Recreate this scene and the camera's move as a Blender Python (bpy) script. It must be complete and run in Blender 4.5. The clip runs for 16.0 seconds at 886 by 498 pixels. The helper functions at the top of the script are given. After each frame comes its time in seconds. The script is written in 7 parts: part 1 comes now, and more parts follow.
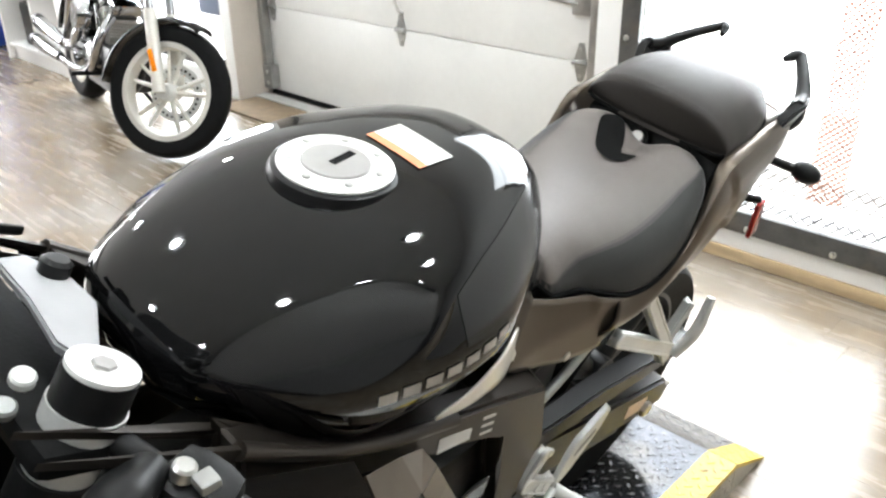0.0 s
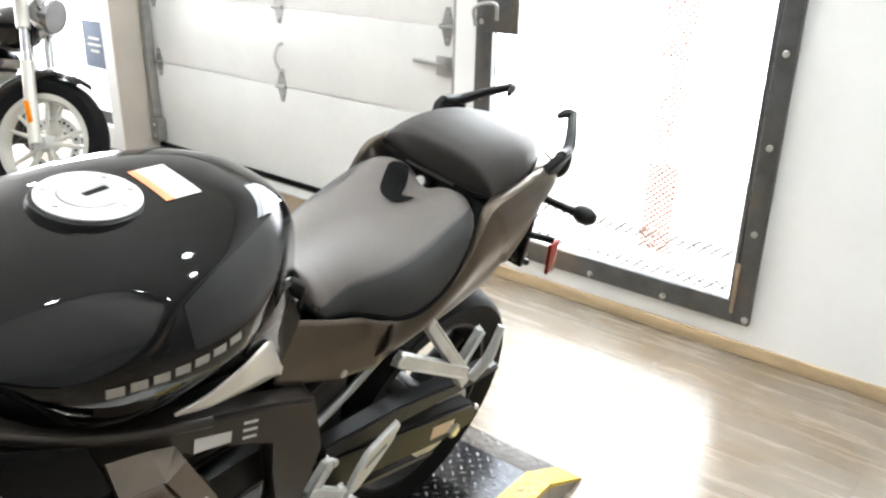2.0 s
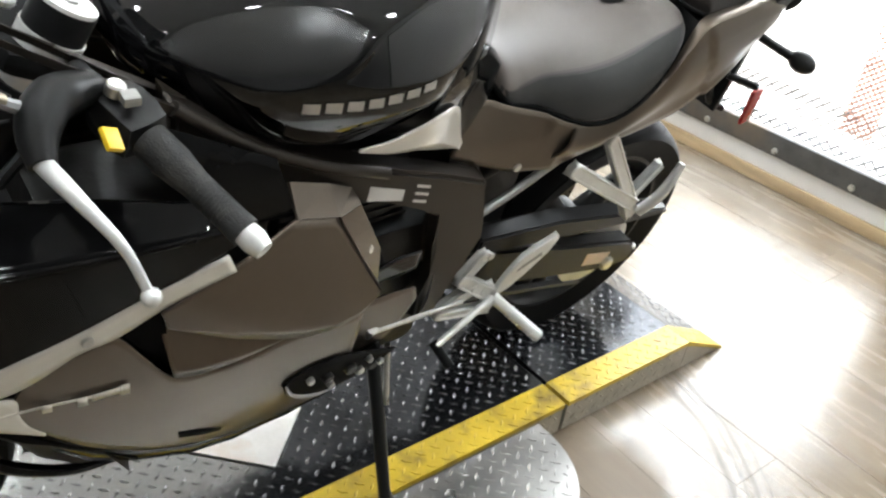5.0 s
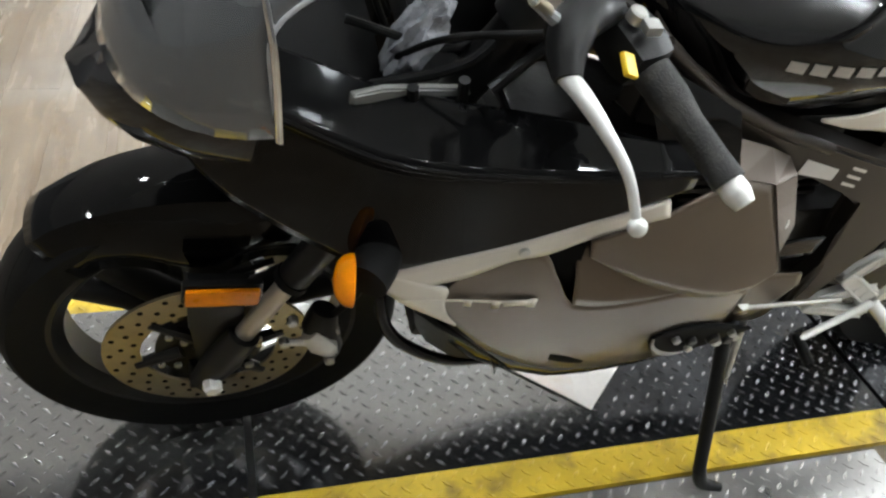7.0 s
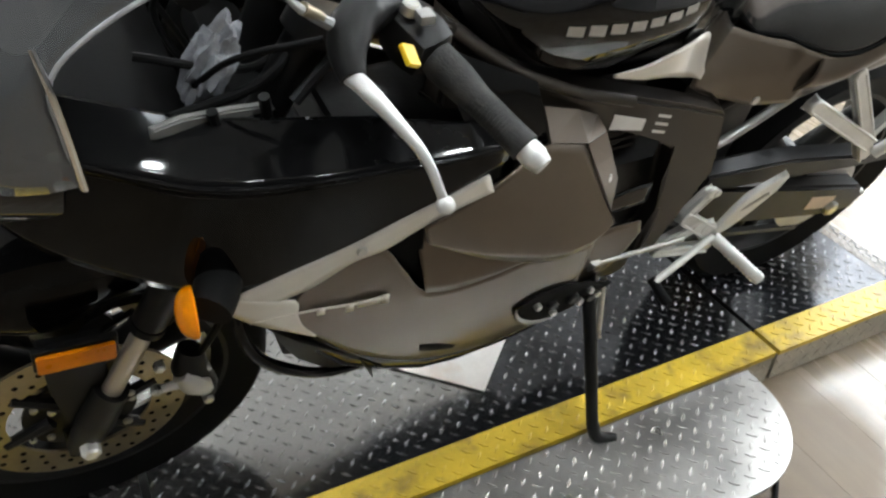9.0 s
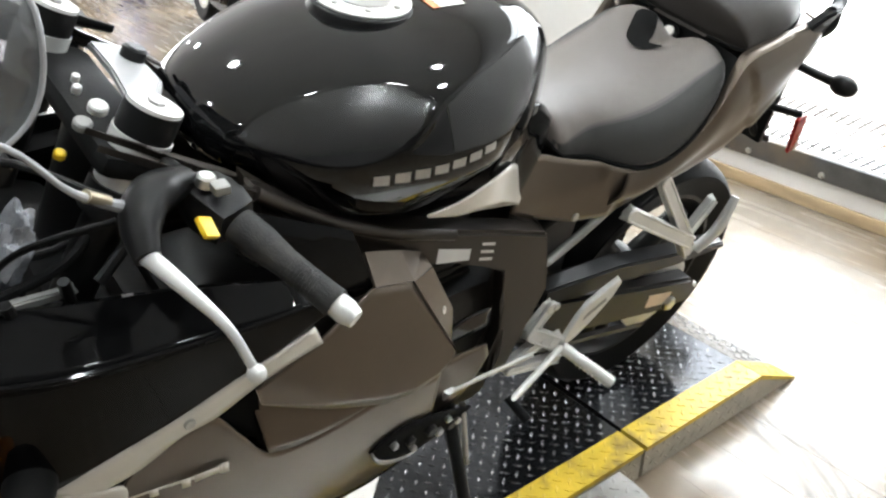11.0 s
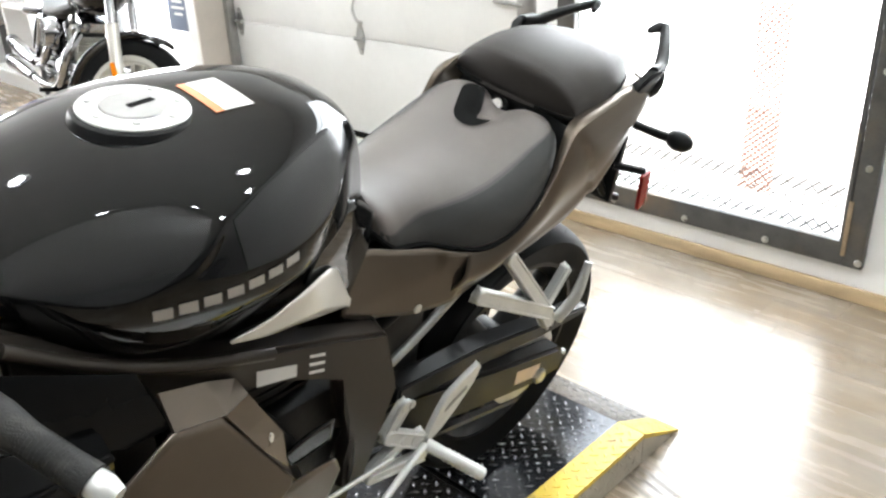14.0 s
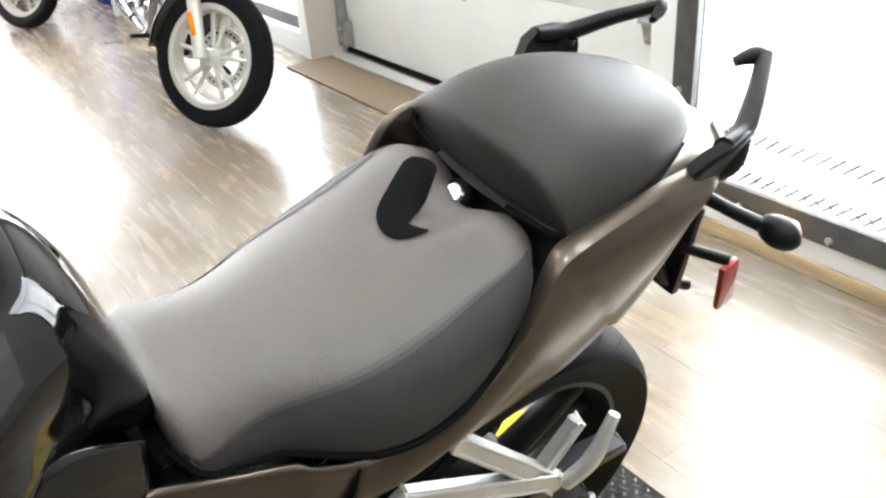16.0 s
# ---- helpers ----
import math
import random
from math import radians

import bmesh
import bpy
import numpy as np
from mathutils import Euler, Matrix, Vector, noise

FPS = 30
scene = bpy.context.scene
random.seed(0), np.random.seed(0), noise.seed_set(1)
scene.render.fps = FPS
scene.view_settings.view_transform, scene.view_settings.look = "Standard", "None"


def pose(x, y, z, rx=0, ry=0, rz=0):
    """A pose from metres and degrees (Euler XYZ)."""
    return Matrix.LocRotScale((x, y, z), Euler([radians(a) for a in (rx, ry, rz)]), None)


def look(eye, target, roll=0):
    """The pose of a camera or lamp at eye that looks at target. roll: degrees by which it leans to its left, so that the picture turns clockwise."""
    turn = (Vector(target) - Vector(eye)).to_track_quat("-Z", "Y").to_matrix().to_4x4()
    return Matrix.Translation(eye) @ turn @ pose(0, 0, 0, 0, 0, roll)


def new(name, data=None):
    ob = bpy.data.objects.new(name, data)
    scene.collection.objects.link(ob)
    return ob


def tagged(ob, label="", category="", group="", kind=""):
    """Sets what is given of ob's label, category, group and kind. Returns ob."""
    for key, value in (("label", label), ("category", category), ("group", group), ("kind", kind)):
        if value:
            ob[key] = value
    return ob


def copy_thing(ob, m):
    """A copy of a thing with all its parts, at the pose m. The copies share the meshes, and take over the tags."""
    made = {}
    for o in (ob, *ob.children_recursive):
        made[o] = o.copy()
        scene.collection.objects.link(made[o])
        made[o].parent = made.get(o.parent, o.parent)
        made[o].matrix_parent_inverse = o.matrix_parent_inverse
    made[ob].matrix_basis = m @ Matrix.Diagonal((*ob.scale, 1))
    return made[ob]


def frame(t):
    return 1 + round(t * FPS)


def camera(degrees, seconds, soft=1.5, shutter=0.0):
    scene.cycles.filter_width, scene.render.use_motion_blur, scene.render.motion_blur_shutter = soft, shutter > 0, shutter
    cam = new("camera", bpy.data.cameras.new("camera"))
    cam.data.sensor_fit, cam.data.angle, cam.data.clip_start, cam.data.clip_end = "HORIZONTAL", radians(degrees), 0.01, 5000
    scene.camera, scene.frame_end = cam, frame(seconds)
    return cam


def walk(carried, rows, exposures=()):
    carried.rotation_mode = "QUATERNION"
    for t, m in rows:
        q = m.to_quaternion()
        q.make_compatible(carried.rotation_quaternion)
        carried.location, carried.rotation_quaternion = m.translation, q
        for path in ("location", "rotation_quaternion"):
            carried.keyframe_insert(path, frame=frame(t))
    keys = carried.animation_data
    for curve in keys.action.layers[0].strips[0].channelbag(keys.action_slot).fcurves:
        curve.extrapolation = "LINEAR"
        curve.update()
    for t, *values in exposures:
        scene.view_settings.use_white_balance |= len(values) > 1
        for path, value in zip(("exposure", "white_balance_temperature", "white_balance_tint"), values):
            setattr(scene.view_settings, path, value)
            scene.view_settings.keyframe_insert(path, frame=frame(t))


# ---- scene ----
cam = camera(57.5, 16.0, soft=2.4)
PATH = [
    (0, (0.765, 0.182, 1.382), (-0.505, 1.459, 0.513), -0.8),
    (0.5, (0.832, 0.211, 1.376), (-0.49, 1.505, 0.615), 0.1),
    (1, (0.943, 0.135, 1.403), (-0.259, 1.542, 0.644), -0.0),
    (1.5, (1.008, 0.121, 1.417), (-0.121, 1.6, 0.683), -0.0),
    (2, (1.035, 0.209, 1.411), (-0.122, 1.661, 0.669), 1.4),
    (2.5, (1.044, 0.249, 1.382), (-0.113, 1.66, 0.563), 1.2),
    (3, (1.048, 0.248, 1.355), (-0.066, 1.638, 0.445), 2.2),
    (3.2, (1.051, 0.242, 1.348), (-0.051, 1.608, 0.388), 3.4),
    (5.3, (0.996, 0.146, 1.288), (-0.338, 1.162, 0.198), 8.2),
    (5.5, (0.98, 0.127, 1.284), (-0.394, 1.065, 0.174), 8.3),
    (6, (0.95, 0.082, 1.275), (-0.497, 0.826, 0.112), 8.3),
    (6.5, (0.943, 0.046, 1.268), (-0.525, 0.675, 0.063), 8.5),
    (7, (0.941, 0.008, 1.263), (-0.545, 0.517, 0.024), 8.4),
    (7.5, (0.95, -0.027, 1.26), (-0.529, 0.403, -0.015), 8.6),
    (8, (0.962, -0.011, 1.254), (-0.487, 0.493, -0.03), 9.0),
    (8.5, (0.976, 0.011, 1.261), (-0.462, 0.567, -0.014), 5.5),
    (9, (0.988, 0.063, 1.272), (-0.43, 0.805, 0.072), 2.4),
    (9.5, (1.001, 0.111, 1.29), (-0.381, 1.054, 0.193), 1.1),
    (9.7, (1.012, 0.121, 1.295), (-0.36, 1.099, 0.217), 1.2),
    (11.8, (1.011, 0.129, 1.306), (-0.415, 1.195, 0.394), 0.0),
    (12, (1.005, 0.13, 1.307), (-0.407, 1.206, 0.386), 0.7),
    (12.5, (1.0, 0.122, 1.312), (-0.407, 1.217, 0.405), 1.2),
    (13, (1.003, 0.117, 1.325), (-0.404, 1.213, 0.422), -0.4),
    (13.5, (0.995, 0.129, 1.334), (-0.322, 1.385, 0.504), -2.3),
    (14, (0.998, 0.276, 1.316), (-0.298, 1.558, 0.493), -2.4),
    (14.5, (1.013, 0.442, 1.329), (-0.383, 1.588, 0.469), -2.7),
    (15, (0.902, 0.62, 1.335), (-0.486, 1.75, 0.442), -1.3),
    (15.5, (0.797, 0.758, 1.359), (-0.476, 1.953, 0.385), -0.3),
    (16, (0.752, 0.884, 1.34), (-0.726, 1.812, 0.364), -5.0),
]
EXPOSURES = [(0.0, 0.19), (3.2, 0.21), (5.5, 0.09), (8.0, 0.08), (9.0, -0.05), (9.7, 0.0), (12.0, 0.21), (16.0, 0.19)]
walk(cam, [(t, look(eye, target, roll)) for t, eye, target, roll in PATH], EXPOSURES)

# ---- light ----
world = bpy.data.worlds.new("world")
scene.world = world
world.use_nodes = True
wn = world.node_tree.nodes
sky = wn.new("ShaderNodeTexSky")
sky.sky_type, sky.sun_disc = "NISHITA", False
sky.sun_elevation, sky.sun_rotation = radians(50), radians(270)
world.node_tree.links.new(sky.outputs[0], wn["Background"].inputs[0])
wn["Background"].inputs[1].default_value = 0.12


def area_lamp(name, m, sx, sy, watts, colour):
    d = bpy.data.lights.new(name, "AREA")
    d.shape, d.size, d.size_y, d.energy, d.color = "RECTANGLE", sx, sy, watts, colour
    ob = new(name, d)
    ob.matrix_world = m
    return ob


# daylight in the mesh-screened doorway and the glazed door
area_lamp("doorway_daylight", look((-0.35, 2.99, 1.35), (-0.5, 0.0, 0.2)), 1.15, 2.2, 82, (0.88, 0.95, 1.0))
area_lamp("window_daylight", look((-4.5, 3.12, 1.2), (-4.3, 0.0, 0.1)), 1.1, 2.0, 140, (0.90, 0.95, 1.0))
# fill light added from the west, out of view
area_lamp("west_fill", look((-8.6, 0.6, 1.6), (0.0, 0.5, 0.4)), 3.4, 1.8, 260, (0.97, 0.98, 1.0))

# sun from the west, along the outside of the door wall
sun = bpy.data.lights.new("sun", "SUN")
sun.energy, sun.angle, sun.color = 5.0, radians(0.5), (1.0, 0.97, 0.92)
sun_ob = new("sun", sun)
sun_ob.matrix_world = look((-30.0, 4.2, 36.0), (0.0, 4.2, 0.0))

# ---- materials ----
def material(name, colour, rough=0.5, metal=0.0, var=0.12, scale=8.0, bump=0.0, bscale=60.0, coat=0.0, spec=0.5, stretch=(1, 1, 1), rvar=0.08, emit=0.0, alpha=1.0, trans=0.0, random=0.0, island=False, stain=None, stain_scale=2.0):
    """A surface with broad and fine variation of colour and roughness, and fine relief."""
    m = bpy.data.materials.new(name)
    m.use_nodes = True
    nt = m.node_tree
    n, l = nt.nodes, nt.links
    b = n["Principled BSDF"]
    b.inputs["Roughness"].default_value = rough
    b.inputs["Metallic"].default_value = metal
    b.inputs["Coat Weight"].default_value = coat
    b.inputs["Coat Roughness"].default_value = 0.04
    b.inputs["Specular IOR Level"].default_value = spec
    b.inputs["Alpha"].default_value = alpha
    b.inputs["Transmission Weight"].default_value = trans
    tc = n.new("ShaderNodeTexCoord")
    mp = n.new("ShaderNodeMapping")
    mp.inputs["Scale"].default_value = stretch
    l.new(tc.outputs["Object"], mp.inputs["Vector"])
    if random:
        oi = n.new("ShaderNodeNewGeometry" if island else "ShaderNodeObjectInfo")
        shift = n.new("ShaderNodeVectorMath")
        shift.operation = "MULTIPLY_ADD"
        shift.inputs[1].default_value = (37.0, 91.0, 11.0)
        l.new(oi.outputs["Random Per Island" if island else "Random"], shift.inputs[0])
        l.new(tc.outputs["Object"], shift.inputs[2])
        l.new(shift.outputs[0], mp.inputs["Vector"])

    def noise_tex(s, detail=4.0):
        t = n.new("ShaderNodeTexNoise")
        t.inputs["Scale"].default_value, t.inputs["Detail"].default_value = s, detail
        l.new(mp.outputs[0], t.inputs["Vector"])
        return t

    broad, fine = noise_tex(scale), noise_tex(scale * 9)
    add = n.new("ShaderNodeMath")
    add.operation = "MULTIPLY_ADD"
    add.inputs[1].default_value = 0.35
    l.new(fine.outputs[0], add.inputs[0])
    l.new(broad.outputs[0], add.inputs[2])
    ramp = n.new("ShaderNodeMapRange")
    ramp.inputs[1].default_value, ramp.inputs[2].default_value = 0.4, 0.95
    ramp.inputs[3].default_value, ramp.inputs[4].default_value = 1 - var, 1 + var
    l.new(add.outputs[0], ramp.inputs[0])
    value = ramp.outputs[0]
    if random:
        rr = n.new("ShaderNodeMapRange")
        rr.inputs[3].default_value, rr.inputs[4].default_value = 1 - random, 1 + random
        l.new(oi.outputs["Random Per Island" if island else "Random"], rr.inputs[0])
        mul = n.new("ShaderNodeMath")
        mul.operation = "MULTIPLY"
        l.new(value, mul.inputs[0])
        l.new(rr.outputs[0], mul.inputs[1])
        value = mul.outputs[0]
    sc = n.new("ShaderNodeVectorMath")
    sc.operation = "SCALE"
    sc.inputs[0].default_value = colour
    l.new(value, sc.inputs["Scale"])
    out = sc.outputs[0]
    if stain:
        st = noise_tex(stain_scale, 6.0)
        sr = n.new("ShaderNodeMapRange")
        sr.inputs[1].default_value, sr.inputs[2].default_value = 0.52, 0.72
        l.new(st.outputs[0], sr.inputs[0])
        mix = n.new("ShaderNodeMix")
        mix.data_type = "RGBA"
        mix.inputs[7].default_value = (*stain, 1)
        l.new(sr.outputs[0], mix.inputs[0])
        l.new(out, mix.inputs[6])
        out = mix.outputs[2]
    l.new(out, b.inputs["Base Color"])
    rm = n.new("ShaderNodeMapRange")
    rm.inputs[3].default_value, rm.inputs[4].default_value = max(rough - rvar, 0.0), min(rough + rvar, 1.0)
    l.new(broad.outputs[0], rm.inputs[0])
    l.new(rm.outputs[0], b.inputs["Roughness"])
    if bump:
        bt = noise_tex(bscale, 3.0)
        bp = n.new("ShaderNodeBump")
        bp.inputs["Strength"].default_value, bp.inputs["Distance"].default_value = bump, 0.002
        l.new(bt.outputs[0], bp.inputs["Height"])
        l.new(bp.outputs[0], b.inputs["Normal"])
    if emit:
        b.inputs["Emission Color"].default_value = (*colour, 1)
        b.inputs["Emission Strength"].default_value = emit
    return m


WHITE = material("white_wall_paint", (0.88, 0.875, 0.865), 0.55, var=0.03, scale=2.5, bump=0.15, bscale=160)
JAMB = material("beige_jamb_paint", (0.62, 0.56, 0.50), 0.5, var=0.06, scale=4, bump=0.1)
CEIL = material("ceiling_paint", (0.86, 0.86, 0.85), 0.7, var=0.04, scale=3)
DOORWHITE = material("garage_door_paint", (0.84, 0.835, 0.815), 0.42, var=0.05, scale=3, bump=0.25, bscale=220)
GALV = material("galvanised_steel", (0.42, 0.42, 0.41), 0.38, 0.9, var=0.2, scale=18)
DARKSTEEL = material("dark_grey_steel_frame", (0.10, 0.10, 0.10), 0.45, 0.5, var=0.25, scale=14, bump=0.2, stain=(0.16, 0.13, 0.10), stain_scale=5)
PLANK = material("oak_vinyl_plank", (0.222, 0.172, 0.117), 0.26, var=0.30, scale=3.2, stretch=(1.0, 9.0, 1.0), random=0.05, bump=0.12, bscale=40, rvar=0.1, stain=(0.15, 0.105, 0.062), stain_scale=1.6)
PLANK_FAR = material("oak_vinyl_plank_field", (0.222, 0.172, 0.117), 0.26, var=0.30, scale=3.2, stretch=(1.0, 9.0, 1.0), random=0.05, island=True, bump=0.12, bscale=40, rvar=0.1, stain=(0.15, 0.105, 0.062), stain_scale=1.6)


def clouded(m, pale, dark):
    """Dried smears across a whole floor: pale and dark drifts that run over the joints."""
    nt = m.node_tree
    n, l = nt.nodes, nt.links
    b = n["Principled BSDF"]
    out = b.inputs["Base Color"].links[0].from_socket
    geo = n.new("ShaderNodeNewGeometry")
    for colour, scale, lo, hi, amount in ((pale, 1.5, 0.42, 0.70, 0.62), (dark, 2.3, 0.54, 0.74, 0.4)):
        nz = n.new("ShaderNodeTexNoise")
        nz.inputs["Scale"].default_value, nz.inputs["Detail"].default_value, nz.inputs["Distortion"].default_value = scale, 7.0, 0.7
        l.new(geo.outputs["Position"], nz.inputs["Vector"])
        mr = n.new("ShaderNodeMapRange")
        mr.inputs[1].default_value, mr.inputs[2].default_value, mr.inputs[4].default_value = lo, hi, amount
        l.new(nz.outputs[0], mr.inputs[0])
        mix = n.new("ShaderNodeMix")
        mix.data_type = "RGBA"
        mix.inputs[7].default_value = (*colour, 1)
        l.new(mr.outputs[0], mix.inputs[0])
        l.new(out, mix.inputs[6])
        out = mix.outputs[2]
    # wheel scuffs in rings round the lift's turntable, and a dried brown drift beside it
    def calc(op, a, c=None, d=None):
        k = n.new("ShaderNodeMath")
        k.operation = op
        for i, v in enumerate((a, c, d)):
            if v is None:
                continue
            if isinstance(v, (int, float)):
                k.inputs[i].default_value = v
            else:
                l.new(v, k.inputs[i])
        return k.outputs[0]

    def far_from(at):
        k = n.new("ShaderNodeVectorMath")
        k.operation = "DISTANCE"
        k.inputs[1].default_value = at
        l.new(geo.outputs["Position"], k.inputs[0])
        return k.outputs["Value"]

    fine = n.new("ShaderNodeTexNoise")
    fine.inputs["Scale"].default_value, fine.inputs["Detail"].default_value = 9.0, 6.0
    l.new(geo.outputs["Position"], fine.inputs["Vector"])
    wide = n.new("ShaderNodeTexNoise")
    wide.inputs["Scale"].default_value, wide.inputs["Detail"].default_value, wide.inputs["Distortion"].default_value = 3.4, 8.0, 1.2
    l.new(geo.outputs["Position"], wide.inputs["Vector"])
    ring_way = calc("MULTIPLY_ADD", fine.outputs[0], 0.03, far_from((0.1, 1.0, 0.0)))
    rings = None
    for r, w in ((0.655, 0.012), (0.688, 0.006), (0.712, 0.010), (0.745, 0.006)):
        band = calc("SUBTRACT", 1.0, calc("DIVIDE", calc("ABSOLUTE", calc("SUBTRACT", ring_way, r + 0.015)), w))
        band = calc("MAXIMUM", band, 0.0)
        rings = band if rings is None else calc("ADD", rings, band)
    rings = calc("MINIMUM", calc("MULTIPLY", rings, fine.outputs[0]), 0.55)
    drift = n.new("ShaderNodeMapRange")
    drift.inputs[1].default_value, drift.inputs[2].default_value, drift.inputs[3].default_value, drift.inputs[4].default_value = 0.37, 0.46, 0.75, 0.0
    l.new(calc("MULTIPLY_ADD", wide.outputs[0], 0.30, far_from((0.36, 1.12, 0.0))), drift.inputs[0])
    for fac, colour in ((drift.outputs[0], (0.165, 0.120, 0.078)), (rings, (0.075, 0.062, 0.050))):
        mix = n.new("ShaderNodeMix")
        mix.data_type = "RGBA"
        mix.inputs[7].default_value = (*colour, 1)
        l.new(fac, mix.inputs[0])
        l.new(out, mix.inputs[6])
        out = mix.outputs[2]
    rough_in = b.inputs["Roughness"].links[0].from_socket
    l.new(calc("MULTIPLY_ADD", calc("ADD", drift.outputs[0], rings), 0.3, rough_in), b.inputs["Roughness"])
    l.new(calc("MULTIPLY_ADD", calc("MINIMUM", calc("ADD", drift.outputs[0], rings), 0.75), -0.6, 0.78), b.inputs["Specular IOR Level"])
    l.new(out, b.inputs["Base Color"])


for m in (PLANK, PLANK_FAR):
    clouded(m, (0.33, 0.312, 0.285), (0.115, 0.080, 0.048))
FLOORBASE = material("floor_joint", (0.22, 0.175, 0.125), 0.6, var=0.1)
MAT_BROWN = material("brown_door_mat", (0.22, 0.16, 0.10), 0.8, var=0.2, scale=20, bump=0.5, bscale=300)
OAKTRIM = material("oak_base_trim", (0.50, 0.37, 0.22), 0.45, var=0.25, scale=4, stretch=(1, 8, 8))
RUBBER = material("black_rubber", (0.007, 0.007, 0.0072), 0.6, spec=0.09, var=0.25, scale=25, bump=0.15, bscale=200)
GRIPRUBBER = material("worn_grip_rubber", (0.022, 0.0215, 0.021), 0.62, spec=0.3, var=0.4, scale=120, bump=0.6, bscale=500, stain=(0.05, 0.046, 0.042), stain_scale=40)
GLOSSBLACK = material("gloss_black_paint", (0.004, 0.004, 0.0042), 0.05, coat=0.0, var=0.1, scale=6, rvar=0.02, spec=0.45)
# the gloss black again, reflection turned down to imitate dark surroundings
FAIRBLACK = material("gloss_black_dimmed", (0.004, 0.004, 0.0042), 0.05, var=0.1, scale=6, rvar=0.02, spec=0.13)
# the grey-brown paint darkened to carry the shade on the frame spar
SPARSHADED = material("grey_brown_frame_shaded", (0.038, 0.032, 0.027), 0.32, 0.55, var=0.08, scale=10)
SATINBLACK = material("satin_black_plastic", (0.009, 0.009, 0.0092), 0.38, spec=0.22, var=0.2, scale=20, bump=0.1, bscale=400)
GREYPAINT = material("satin_grey_brown_paint", (0.118, 0.096, 0.076), 0.31, 0.85, coat=0.1, var=0.06, scale=8, rvar=0.02)
# greyer than the tank's black, to imitate reflections in its hollows
TANKSHEEN = material("tank_reflection_grey", (0.016, 0.016, 0.0164), 0.20, var=0.1, scale=6, rvar=0.02, spec=0.6)
GREYDECAL = material("grey_decal", (0.085, 0.088, 0.092), 0.22, coat=0.2, var=0.06)
SLEEVE = material("clear_plastic_sleeve", (0.34, 0.35, 0.38), 0.22, var=0.3, scale=60, bump=0.4, bscale=90)
GREYWALL = material("unseen_wall_grey", (0.16, 0.16, 0.165), 0.6, var=0.06, scale=1.2, bump=0.1)
SILVER = material("silver_paint", (0.66, 0.63, 0.57), 0.32, 0.35, coat=0.4, var=0.06, scale=10)
CASTALU = material("cast_aluminium", (0.70, 0.70, 0.68), 0.40, 0.45, var=0.1, scale=22, bump=0.15, bscale=300)
CASTDARK = material("grey_cast_alloy", (0.30, 0.30, 0.29), 0.4, 0.6, var=0.12, scale=20)
CHROME = material("chrome", (0.82, 0.82, 0.82), 0.09, 1.0, var=0.05, scale=12)
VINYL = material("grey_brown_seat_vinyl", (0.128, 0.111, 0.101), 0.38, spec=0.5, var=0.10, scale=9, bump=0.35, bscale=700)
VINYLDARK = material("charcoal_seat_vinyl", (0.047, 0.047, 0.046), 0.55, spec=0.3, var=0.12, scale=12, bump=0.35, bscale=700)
# two in-between tones for the sheen painted beside the inlay
VINYLMID = material("seat_sheen_dark", (0.068, 0.064, 0.062), 0.48, spec=0.38, var=0.12, scale=12, bump=0.35, bscale=700)
VINYLSOFT = material("seat_sheen_pale", (0.096, 0.086, 0.080), 0.42, spec=0.45, var=0.12, scale=10, bump=0.35, bscale=700)
PILLION = material("black_pillion_vinyl", (0.036, 0.0315, 0.0285), 0.48, spec=0.25, var=0.1, scale=10, bump=0.3, bscale=700)
DISC = material("brake_disc_steel", (0.36, 0.315, 0.23), 0.34, 0.85, var=0.15, scale=30)
GOLDFORK = material("fork_tube_grey", (0.50, 0.46, 0.40), 0.3, 0.7, var=0.08)
AMBER = material("amber_lens", (0.90, 0.27, 0.0), 0.14, var=0.15, scale=40, spec=0.4)
ORANGE = material("orange_reflector", (0.78, 0.22, 0.0), 0.3, var=0.12, scale=60, spec=0.25)
RED = material("red_reflector", (0.40, 0.018, 0.015), 0.22, var=0.15, scale=50, coat=0.5)
YELLOWBTN = material("yellow_switch", (0.80, 0.52, 0.02), 0.4, var=0.08)
ENGINE = material("black_engine_casing", (0.014, 0.0135, 0.013), 0.42, 0.3, var=0.3, scale=16, bump=0.3, bscale=90)
LABEL = material("white_label", (0.72, 0.70, 0.67), 0.5, var=0.06, scale=30)
WARMLABEL = material("cream_sticker", (0.70, 0.54, 0.38), 0.5, var=0.1, scale=30)
LABELORANGE = material("orange_label_band", (0.80, 0.27, 0.12), 0.5, var=0.06)
LETTER = material("silver_lettering", (0.44, 0.43, 0.41), 0.3, 0.5, var=0.05)
CAPGREY = material("cap_centre_grey", (0.36, 0.35, 0.34), 0.35, 0.3, var=0.1)
CAPWHITE = material("cap_ring_aluminium", (0.80, 0.79, 0.77), 0.32, 0.15, var=0.05)
PLATEDARK = material("dark_painted_tread_plate", (0.052, 0.054, 0.060), 0.12, 0.8, var=0.35, scale=9, rvar=0.06, stain=(0.075, 0.068, 0.058), stain_scale=4)


